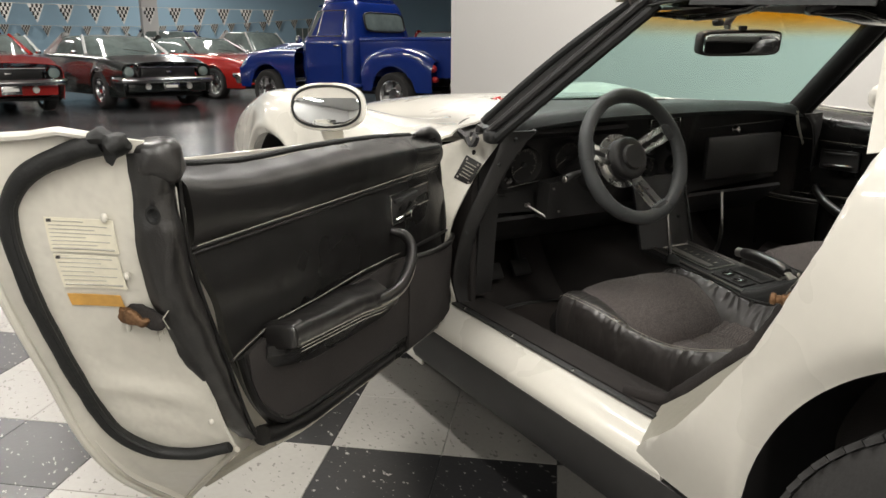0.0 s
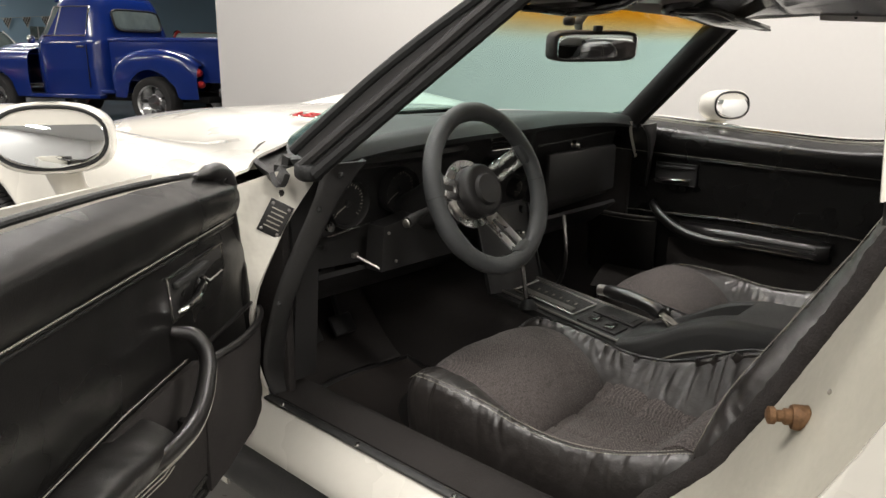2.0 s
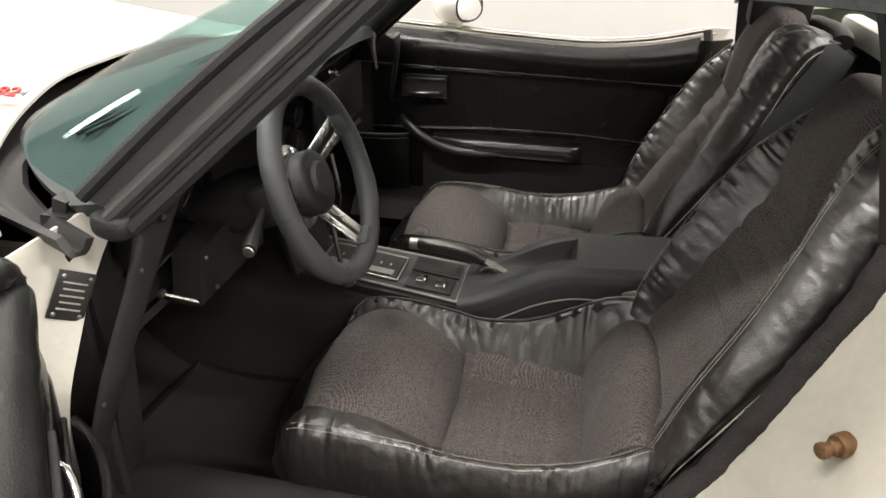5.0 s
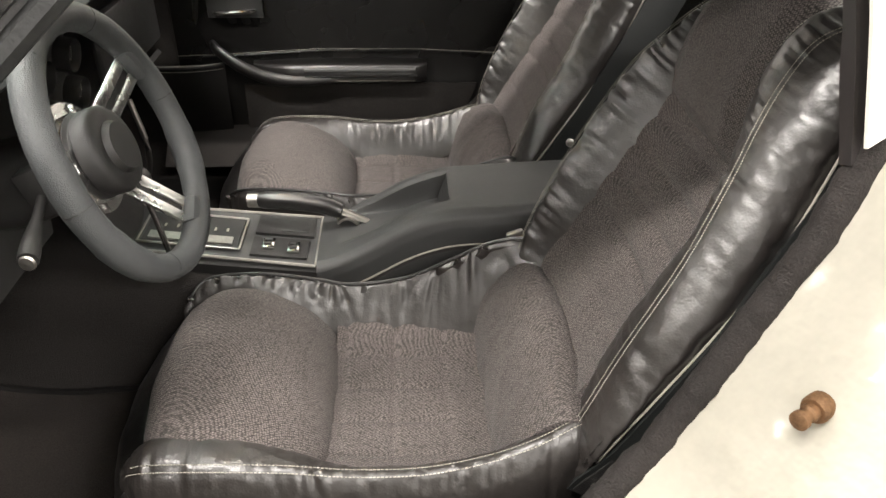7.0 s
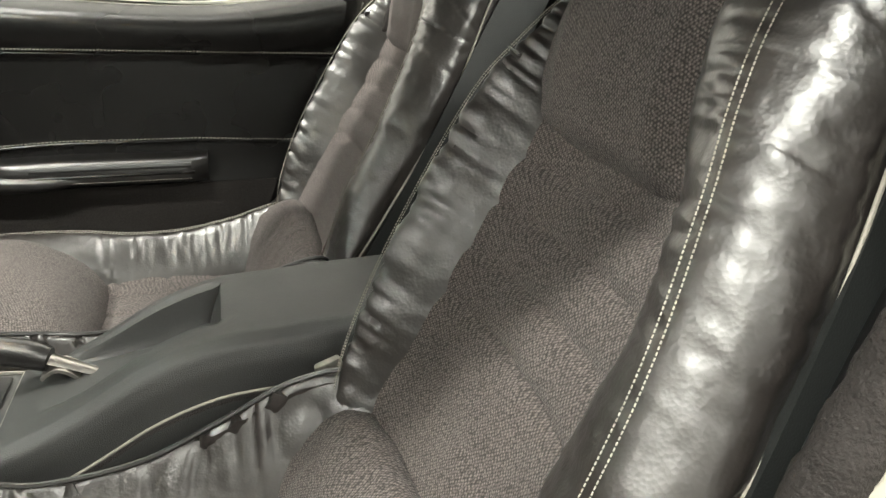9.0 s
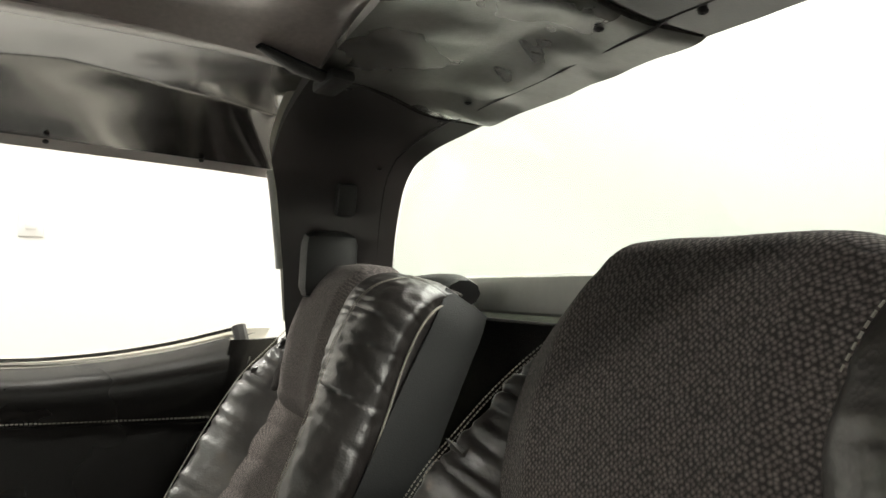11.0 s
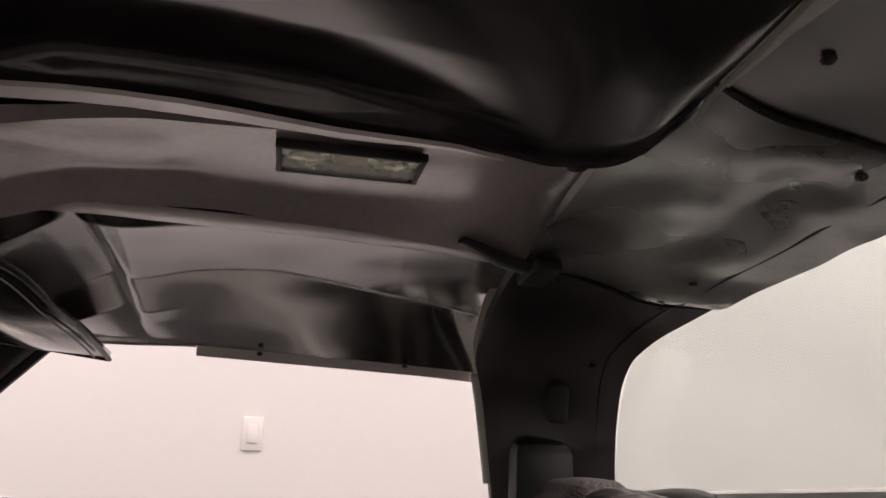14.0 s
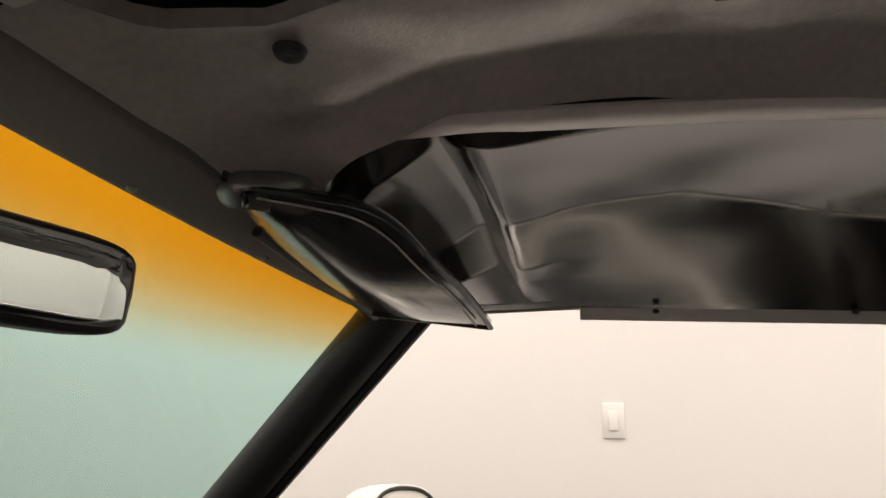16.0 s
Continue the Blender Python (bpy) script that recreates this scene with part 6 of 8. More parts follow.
    part("latch_rim", tube([P(a, z, -0.007) for a, z in rim], 0.0014, 6, closed=True), PLASTIC_GREY, door, "thin worn rim")
    part("latch_bar", tube([P(0.250, 0.764, -0.010), P(0.362, 0.767, -0.010)], 0.0040, 8), PLASTIC_GREY, door, "grey latch bar")
    part("latch_lever", tube([P(0.252, 0.724, -0.010), P(0.262, 0.725, -0.018), P(0.340, 0.729, -0.017), P(0.350, 0.730, -0.010)], [0.006, 0.0075, 0.0075, 0.005], 8, flat=0.8), CHROME, door, "chrome latch lever")
    part("end_pad", wrinkled(tube(spline([P(0.055, zlow(0) + 0.03, 0.012), P(0.045, 0.50, 0.010), P(0.055, 0.66, 0.008), P(0.065, 0.78, 0.004), P(0.072, zt(0.07) - 0.005, 0.010)], 24), 0.018, 10, flat=1.0), 0.003, 0.03), VINYL, door, "black edge roll")
    # steel frame and outer skin
    skin_rear = curve1((0.33, 0.36, 0.52, 0.68, 0.80, 0.95), (0.93, 0.97, 1.03, 1.07, 1.09, 1.15))
    zk = lambda a: zt(a) + 0.006
    def skin(u, v):
        z = 0.31 + 0.60 * v
        a = -0.01 + (skin_rear(z) + 0.01) * u
        zz = 0.31 + (zk(a) - 0.31) * v
        o = 0.165 - 0.045 * (1 - v) ** 2 - 0.055 * max(0, v - 0.6) ** 1.4 * 2.0
        return P(a, zz, o)
    part("outer_skin", sheet(30, 24, skin, 0.006 * k), PAINT, door, "cream white outer door skin", 60)
    part("window_sill", tube([P(a, zt(a) + 0.008, 0.055) for a in np.linspace(0.06, 1.06, 30)], 0.008, 8), CHROME, door, "bright window sill strip")
    part("sill_outer", sheet(30, 4, lambda u, v: P(0.0 + 1.09 * u, zt(1.06 * u) + 0.004 - 0.01 * v, 0.04 + 0.07 * v), 0.004 * -k), PAINT, door, "cream white door top")
    part("corner_cap", box(P(0.10, zt(0.1) + 0.0, 0.01), (0.06, 0.07, 0.03), 0.012), VINYL, door, "black corner cap")
    part("rear_filler", sheet(6, 24, lambda u, v: (lambda z: P(rear(z) - 0.012 + 0.085 * u, z, -0.004 + 0.05 * u * u))(0.40 + 0.51 * v), -0.006), VINYL, door, "black vinyl rear edge of the panel", 60)
    part("rear_cap", tube([P(1.06, 0.93, 0.03), P(1.07, 0.88, 0.01), P(1.05, 0.80, 0.01)], 0.012, 8), LEATHER, door, "small dark end cap")
    outside_mirror(door, Matrix.Translation((0.785, 1.425, 0.905)) @ Matrix.Rotation(math.radians(-24), 4, "Z") @ pose(0, 0, 0, -4, 0, 0), 0.80, 0.03)


def open_door():
    """The door that stands open; a runs from the hinge to its rear end, z up, o from the trim outwards."""
    P = door_open
    door = thing("open_door", "cream white car door standing open, black vinyl inner panel", "door", "vehicle doors")
    lin = lambda x, xs, ys: float(np.interp(x, xs, ys))
    zt = curve1((0.0, 0.08, 0.30, 0.56, 0.84, 0.95, 1.05), (0.838, 0.846, 0.864, 0.876, 0.884, 0.898, 0.925))
    rear = curve1((0.20, 0.34, 0.40, 0.47, 0.61, 0.79, 0.95), (0.655, 0.78, 0.835, 0.88, 0.935, 0.995, 1.005))
    front = lambda z: lin(z, (0.33, 0.37, 0.57, 0.75, 0.86), (-0.050, -0.055, -0.030, 0.025, 0.065))
    zlow = lambda a: 0.337 + 0.085 * max(0.0, a) + 0.9 * max(0.0, a - 0.68) ** 2
    seam = lambda a: 0.767 + 0.026 * a
    low = lambda a: lin(a, (-0.05, 0.03, 0.34, 0.50, 0.66, 0.815, 0.90, 0.95), (0.572, 0.585, 0.612, 0.621, 0.622, 0.628, 0.612, 0.600))

    def panel(u, v):
        z = 0.345 + 0.53 * v
        a = front(z) + (rear(z) - 0.004 - front(z)) * u
        zz = zlow(a) + (zt(a) - zlow(a)) * v
        d = zz - seam(a)
        if d > 0:
            q = d / (zt(a) - seam(a))
            o = 0.004 - 0.024 * math.sin(math.pi * min(1.0, 0.04 + 0.80 * q)) ** 0.8 + 0.30 * max(0, q - 0.74) ** 1.5
        else:
            o = 0.004 - 0.012 * math.exp(-((d + 0.075) / 0.06) ** 2)
        return P(a, zz, o)
    part("trim_panel", wrinkled(sheet(60, 56, panel, -0.012), 0.0022, 0.07), VINYL, door, "black vinyl door panel", 60)
    for dz, r in ((0.0, 0.0034), (-0.0065, 0.0026)):
        part("seam_piping", tube([P(a, seam(a) + dz, -0.003) for a in np.linspace(0.05, rear(0.78) - 0.01, 40)], r, 6), VINYL, door, "rolled seam")
    part("seam_stitching", dashes([P(a, seam(a) + 0.0045, -0.0095) for a in np.linspace(0.06, rear(0.78) - 0.012, 40)], 0.0045, 0.0010), STITCH, door, "pale stitching along the seam")
    part("lower_seam", tube([P(a, low(a), -0.004) for a in np.linspace(0.30, rear(0.60) - 0.012, 36)], 0.0030, 6), VINYL, door, "rolled lower seam")
    part("lower_stitching", dashes([P(a, low(a) + 0.0035, -0.008) for a in np.linspace(0.30, rear(0.60) - 0.012, 36)], 0.005, 0.0009), STITCH, door, "pale stitching")
    # carpet below, inside a rolled rim
    left = lambda z: lin(z, (0.42, 0.440, 0.455, 0.50, 0.55, 0.61), (0.70, 0.755, 0.795, 0.848, 0.876, 0.893))

    def carpet(u, v):
        a = 0.262 + (0.880 - 0.262) * u
        z0 = zlow(a) + 0.042 + 0.25 * max(0.0, a - 0.79)
        z = z0 + (low(a) - 0.012 - z0) * v
        a = min(a, left(z))
        return P(a, z, -0.008 - 0.004 * math.sin(math.pi * v))
    part("lower_carpet", sheet(50, 20, carpet, -0.010), CARPET, door, "black carpeted lower panel")
    rim = [(0.27, zlow(0.27) + 0.038), (0.50, zlow(0.50) + 0.038), (0.68, zlow(0.68) + 0.038), (0.755, 0.443), (0.800, 0.458), (0.850, 0.500), (0.878, 0.550), (0.896, 0.606)]
    part("carpet_rim", tube([P(p[0], p[1], -0.004) for p in spline(rim, 40)], 0.0075, 8), VINYL, door, "rolled vinyl rim round the carpet")
    part("bottom_roll", wrinkled(tube([P(a, zlow(a) + 0.012, 0.010) for a in np.linspace(-0.04, 0.835, 30)], 0.017, 10), 0.003, 0.05), VINYL, door, "black vinyl lower edge")
    # map pocket covered in carpet, with a rolled upper edge
    pk = lambda u, v: P(-0.020 + 0.285 * u, 0.372 + (0.205 + 0.012 * u) * v, -0.010 - 0.036 * math.sin(math.pi * min(1.0, u * 0.96 + 0.02)) ** 0.6 * (0.35 + 0.65 * v))
    pocket = part("map_pocket", wrinkled(sheet(20, 20, pk, -0.006), 0.004, 0.05), CARPET, door, "black carpeted map pocket")
    part("pocket_edge", tube([Vector(pk(u, 1.0)) + Vector((0, 0, 0.004)) for u in np.linspace(0.02, 0.98, 18)], 0.0065, 8), LEATHER, pocket, "rolled leather upper edge")
    part("pocket_band", tube([P(0.0 + 0.26 * u, 0.596 + 0.012 * u, -0.010) for u in np.linspace(0, 1, 12)], 0.004, 6), LEATHER, pocket)
    # armrest: padded top, pod below it, pull handle at its front
    def arm(u, v):
        a = 0.462 + 0.366 * u
        zi, zo = lin(a, (0.46, 0.60, 0.83), (0.600, 0.614, 0.624)), lin(a, (0.46, 0.60, 0.83), (0.585, 0.610, 0.636))
        dep = lin(a, (0.46, 0.52, 0.83), (0.050, 0.060, 0.062))
        th = lin(a, (0.46, 0.83), (0.026, 0.034))
        p = spline([(0.006, zi), (-0.35 * dep, zi + 0.35 * (zo - zi) + 0.004), (-0.86 * dep, zo + 0.001), (-dep, zo - 0.008), (-dep, zo - th + 0.006), (-0.9 * dep, zo - th - 0.002), (0.006, zi - th - 0.004)], 25)[int(round(v * 24))]
        return P(a, p[1], p[0])
    ar = part("armrest", wrinkled(sheet(40, 25, arm, 0.02), 0.0015, 0.03), LEATHER, door, "padded black armrest", 60)
    part("armrest_end", wrinkled(xf(pill((0, 0, 0), (0.031, 0.018, 0.021), 0.35, 12), Matrix.Translation(P(0.815, 0.616, -0.030)) @ Matrix.Rotation(math.atan2(OUT.y, OUT.x), 4, "Z") @ pose(0, 0, 0, 0, 8, 0)), 0.002, 0.02), LEATHER, ar, "stitched end cushion")
    for dz in (0.030, 0.036, 0.042):
        part("armrest_stitching", dashes([P(a, lin(a, (0.46, 0.60, 0.83), (0.585, 0.610, 0.636)) - dz, -lin(a, (0.46, 0.52, 0.83), (0.050, 0.060, 0.062)) - 0.001) for a in np.linspace(0.48, 0.826, 16)], 0.005, 0.0009), STITCH, ar)

    def pod(u, v):
        a = 0.350 + 0.490 * u
        top = lin(a, (0.35, 0.46, 0.60, 0.84), (0.545, 0.560, 0.580, 0.602))
        bot = lin(a, (0.35, 0.46, 0.70, 0.84), (0.490, 0.500, 0.520, 0.555))
        e = min(1.0, 6 * u, 7 * (1 - u)) ** 0.5
        p = spline([(-0.056, top), (-0.052, top - 0.016), (-0.036, (top + bot) / 2), (-0.014, bot + 0.006), (0.004, bot)], 14)[int(round(v * 13))]
        return P(a, p[1], p[0] * (0.25 + 0.75 * e) if p[0] < 0 else p[0])
    part("armrest_pod", sheet(36, 14, pod, 0.012), VINYL, ar, "rounded vinyl pod under the armrest", 60)
    pull = spline([(0.345, 0.672, -0.006), (0.338, 0.664, -0.034), (0.350, 0.640, -0.056), (0.385, 0.606, -0.064), (0.430, 0.580, -0.064), (0.490, 0.574, -0.058), (0.55, 0.578, -0.050)], 36)
    part("pull_handle", tube([P(*p) for p in pull], np.interp(np.linspace(0, 1, 36), (0, 0.15, 0.5, 0.9, 1), (0.007, 0.010, 0.0125, 0.011, 0.006)), 12, flat=1.2), LEATHER, door, "curved black pull handle")
    part("pull_stitching", join(*[dashes([Vector(P(p[0], p[1] - 0.004 - 0.004 * j, p[2] - 0.0115 + 0.002 * j)) for p in pull[6:34]], 0.0045, 0.0009) for j in (0, 1)]), STITCH, door, "pale double stitching")
    # inside latch
    out_ = [(0.346, 0.748), (0.132, 0.744), (0.130, 0.700), (0.196, 0.700), (0.214, 0.712), (0.236, 0.712), (0.236, 0.682), (0.342, 0.684)]
    part("latch_plate", prism(out_, lambda a, z, o: P(a, z, o), -0.007, 0.0), PLASTIC, door, "black latch plate")
    part("latch_rim", tube([P(a, z, -0.0085) for a, z in out_], 0.0020, 6, closed=True), CHROME, door, "thin worn chrome rim")
    part("latch_bar", xf(box((0, 0, 0), (0.120, 0.010, 0.010), 0.003), Matrix.Translation(P(0.272, 0.734, -0.012)) @ Matrix.Rotation(math.atan2(ALONG.y, ALONG.x), 4, "Z")), PLASTIC_GREY, door, "grey latch bar")
    part("latch_lever", tube([P(*p) for p in spline([(0.326, 0.694, -0.010), (0.315, 0.700, -0.020), (0.28, 0.706, -0.024), (0.245, 0.712, -0.018), (0.236, 0.716, -0.010)], 16)], [0.005] * 4 + [0.0062] * 8 + [0.0045] * 4, 8, flat=0.7), CHROME, door, "chrome latch lever")
    part("lock_knob", join(lathe([(0.013, 0.0), (0.012, 0.006), (0.005, 0.008), (0.005, 0.022), (0.008, 0.024), (0.007, 0.031), (0, 0.032)], 14, Matrix.Translation(P(0.172, 0.724, -0.007)) @ Matrix.Rotation(math.radians(-50), 4, "Z") @ pose(0, 0, 0, 90, 0, 90 + 180), False)), CHROME, door, "chrome lock knob")
    # rolled front end and its wrinkled corner
    part("end_pad", wrinkled(tube([P(front(z) + 0.012, z, 0.010) for z in np.linspace(0.345, 0.845, 26)], 0.019, 12), 0.003, 0.03), VINYL, door, "black vinyl front edge roll")
    part("corner_pad", wrinkled(tube(spline([P(0.048, 0.80, 0.012), P(0.058, 0.838, 0.010), P(0.085, 0.852, 0.016), P(0.14, 0.854, 0.022)], 20), [0.020, 0.023, 0.025, 0.026, 0.026, 0.026, 0.025, 0.024, 0.023, 0.022, 0.021, 0.020, 0.018, 0.016, 0.014, 0.012, 0.010, 0.008, 0.006, 0.004], 12), 0.004, 0.022), LEATHER, door, "wrinkled leather corner")
    part("window_strip", tube([P(a, zt(a) + 0.002, 0.050) for a in np.linspace(0.10, 0.98, 40)], 0.0048, 8), RUBBER, door, "dark rubber window strip")
    part("window_strip", tube([P(a, zt(a) - 0.002, 0.066) for a in np.linspace(0.02, 1.00, 40)], 0.0055, 8), PLASTIC_GREY, door, "grey window sealing strip")

    # shut face at the rear end, its rubber seal and the black end cap
    F = lambda z, o, lift=0.0: P(rear(z) + 0.035 + 0.42 * o + lift, z, o)
    ztop = lambda o: lin(o, (0.0, 0.05, 0.088, 0.119, 0.155, 0.19), (0.940, 0.946, 0.953, 0.948, 0.946, 0.935))
    zbot = lambda o: 0.462 - 1.02 * max(0.0, o)

    def shut(u, v):
        o = 0.004 + 0.181 * u
        z = zbot(o) + (ztop(o) - zbot(o)) * v
        # the face is dished inside the seal, with a soft fold low down
        dish = -0.010 * math.sin(math.pi * min(1.0, u / 0.80)) ** 0.7 * min(1.0, 6 * (1 - v)) * min(1.0, 4 * v) if u < 0.80 else 0.0
        fold = 0.006 * math.exp(-((z - 0.575 - 0.35 * (o - 0.08)) / 0.018) ** 2) * math.sin(math.pi * u)
        rim_ = 0.010 * max(0.0, (u - 0.86) / 0.14) ** 2
        return F(z, o, dish + fold + rim_)
    part("shut_face", sheet(34, 64, shut, -0.006), JAMB_PALE, door, "cream painted shut face with stains", 60)
    part("skin_hem", tube([F(z, 0.187, 0.012) for z in np.linspace(0.300, 0.925, 40)], 0.0058, 8), JAMB_PALE, door, "folded hem of the outer skin")
    part("top_hem", tube([F(ztop(o), o, 0.006) for o in np.linspace(0.03, 0.187, 24)], 0.0056, 8), PAINT, door, "rolled upper edge")
    part("bottom_hem", tube([F(zbot(o), o, 0.004) for o in np.linspace(0.0, 0.187, 18)], 0.0050, 8), JAMB, door, "lower hem in the darkened jamb cream")
    sl = [(0.937, 0.043), (0.927, 0.081), (0.903, 0.127), (0.872, 0.151), (0.837, 0.158), (0.777, 0.157), (0.691, 0.158), (0.596, 0.156), (0.513, 0.144), (0.466, 0.111), (0.455, 0.061), (0.470, 0.006)]
    path = [Vector(F(z, o, 0.006)) for z, o, q in spline([(z, o, 0.0) for z, o in sl], 90)]
    part("door_seal", wrinkled(tube(path, np.interp(np.linspace(0, 1, 90), (0, 0.1, 0.3, 0.8, 1), (0.013, 0.0135, 0.0115, 0.0100, 0.008)), 12, up=tuple(ALONG)), 0.0015, 0.03), RUBBER, door, "black rubber weatherstrip around the shut face")
    part("seal_lip", tube([Vector(F(z, o - 0.009, 0.013)) for z, o, q in spline([(z, o, 0.0) for z, o in sl[2:10]], 60)], 0.0035, 6, up=tuple(ALONG)), RUBBER, door, "raised lip of the weatherstrip")

    def cap(u, v):
        z = 0.470 + 0.455 * v
        r = rear(z)
        w = lin(z, (0.47, 0.53, 0.64, 0.74, 0.93), (0.35, 0.62, 0.92, 1.0, 0.92))
        p = spline([(r - 0.010, 0.004), (r + 0.004, -0.012), (r + 0.026 * w, -0.015), (r + 0.042 * w, -0.004), (r + 0.048 * w, 0.012 * w), (r + 0.047 * w, 0.028 * w)], 20)[int(round(u * 19))]
        return P(p[0], z, p[1])
    part("end_cap", wrinkled(wrinkled(sheet(20, 60, cap, -0.008), 0.005, 0.07, 4), 0.0022, 0.022, 9), LEATHER, door, "wrinkled black leather end cap", 70)
    part("cap_crown", wrinkled(pill(P(1.015, 0.915, 0.006), (0.030, 0.032, 0.026), 0.7, 14), 0.007, 0.022, 3), LEATHER, door, "crumpled leather top of the end cap", 70)
    part("cap_crease", tube([P(rear(z) - 0.002, z, -0.010) for z in np.linspace(0.475, 0.91, 30)], 0.0035, 6), VINYL, door)
    part("cap_screw", lathe([(0.0, -0.004), (0.006, -0.003), (0.009, 0.002), (0.012, 0.002)], 12, Matrix.Translation(P(1.046, 0.852, -0.006)) @ Matrix.Rotation(math.atan2(ALONG.y, ALONG.x), 4, "Z") @ pose(0, 0, 0, 0, 90, 0), False), RUBBER, door, "sunken screw")
    part("cap_tear", join(*[tube([P(rear(z0) + 0.050, z0, 0.004 + 0.01 * j), P(rear(z0) + 0.052, z0 - 0.012 + 0.006 * j, 0.012 + 0.01 * j), P(rear(z0) + 0.049, z0 - 0.026, 0.006 + 0.012 * j)], 0.0011, 5) for j, z0 in enumerate((0.722, 0.712, 0.700))]), FADED, door, "frayed pale threads")
    part("seal_end", wrinkled(tube(spline([F(0.925, 0.020, 0.012), F(0.944, 0.034, 0.010), F(0.945, 0.052, 0.008)], 14), [0.013, 0.015, 0.016, 0.016, 0.015, 0.015, 0.014, 0.013, 0.012, 0.011, 0.010, 0.009, 0.008, 0.006], 12), 0.010, 0.014, 8), RUBBER, door, "crumpled black rubber seal end")
    part("latch_recess", wrinkled(xf(pill((0, 0, 0), (0.006, 0.033, 0.013), 0.5, 12), Matrix.Translation(F(0.710, 0.045, -0.001)) @ Matrix.Rotation(math.atan2(ALONG.y, ALONG.x), 4, "Z") @ pose(0, 0, 0, -14, 0, 0)), 0.003, 0.012), CARPET, door, "dark latch opening")
    part("lock_opening", wrinkled(xf(pill((0, 0, 0), (0.007, 0.022, 0.010), 0.6, 12), Matrix.Translation(F(0.707, 0.056, 0.003)) @ Matrix.Rotation(math.atan2(ALONG.y, ALONG.x), 4, "Z") @ pose(0, 0, 0, -14, 0, 0)), 0.006, 0.010), RUST, door, "rusty latch claw")
    for z, o in ((0.768, 0.050), (0.683, 0.038), (0.690, 0.072), (0.846, 0.060), (0.520, 0.020)):
        part("screw", xf(pill((0, 0, 0), (0.004, 0.006, 0.006), 0.9, 8), Matrix.Translation(F(z, o, -0.004))), JAMB_PALE, door)
    # paper labels
    for z, h, o0, o1, ma, rows in ((0.823, 0.044, 0.053, 0.126, PAPER, 8), (0.774, 0.046, 0.056, 0.125, PAPER, 7), (0.733, 0.017, 0.068, 0.125, AMBER, 0)):
        def lay(u, v, lift):
            zz, o = z + h * (v - 0.5) + 0.006 * (u - 0.5), o0 + (o1 - o0) * u
            uu = (o - 0.004) / 0.181
            vv = (zz - zbot(o)) / (ztop(o) - zbot(o))
            q = Vector(shut(uu, vv))
            return tuple(q + ALONG * lift)
        lab = part("label", sheet(14, 8, lambda u, v: lay(u, v, 0.0022), 0.0012), ma, door, "cream paper label with faded print" if rows else "peeling amber label")
        if rows:
            part("faded_print", join(*[tube([lay(u, 0.10 + 0.80 * r / (rows - 1), 0.0036) for u in np.linspace(0.95, (0.05, 0.30, 0.10, 0.45)[r % 4], 8)], 0.0007 if r else 0.0013, 4) for r in range(rows)]), FADED, lab)
            part("label_mark", tube([lay(u, 0.92, 0.0036) for u in (0.90, 0.96)], 0.0022, 4), PLASTIC, lab)
        else:
            part("writing", join(*[tube([lay(0.45 + 0.07 * j, 0.3, 0.003), lay(0.48 + 0.07 * j, 0.75, 0.003)], 0.0006, 4) for j in range(4)]), RUST, lab)

    # outer skin and lower edge
    def skin(u, v):
        z0, z1 = 0.295, 0.0
        a = -0.02 + (rear(0.295 + 0.62 * v) + 0.135) * u
        top = lin(a, (0.0, 0.6, 0.95, 1.05, 1.12), (0.832, 0.866, 0.885, 0.925, 0.935))
        zz = z0 + (top - z0) * v
        return P(a, zz, 0.192 - 0.030 * (1 - v) ** 2 - 0.05 * max(0, v - 0.6) ** 1.4 * 2.0 * (1 - u ** 6))
    part("outer_skin", sheet(34, 26, skin, -0.006), PAINT, door, "cream white outer door skin", 60)
    part("bottom_face", sheet(30, 8, lambda u, v: P(-0.02 + 0.82 * u, (zlow(0.8 * u) - 0.004) * (1 - v) + 0.297 * v, 0.010 + 0.155 * v), -0.008), JAMB, door, "cream painted lower edge in the darkened jamb colour")
    outside_mirror(door, Matrix.Translation((-1.012, 1.785, 0.910)) @ Matrix.Rotation(math.radians(-30), 4, "Z") @ pose(0, 0, 0, -6, 0, 0), 1.0, 0.03)


open_door()
closed_door()

# striker pin on the rear jamb
striker = thing("door_striker", "rusty brass striker pin bolted to the jamb", "striker")
sm = Matrix.Translation((-0.686, 0.714, 0.675)) @ Matrix.Rotation(math.radians(32), 4, "Z") @ pose(0, 0, 0, -90, 0, 0)
part("washer", lathe([(0.0, 0.005), (0.0125, 0.005), (0.0140, 0.002), (0.0140, -0.012)], 20, sm, False), RUST, striker, "rusty round washer")
part("pin", lathe([(0.009, -0.010), (0.009, 0.012), (0.0065, 0.014), (0.0065, 0.020), (0.0095, 0.022), (0.0095, 0.028), (0.006, 0.030), (0.0, 0.030)], 18, sm, False), RUST, striker, "rusty pin")
part("jamb_bolt", pill((-0.735, 0.675, 0.735), (0.003, 0.002, 0.003), 1.0, 7), STEEL, car)

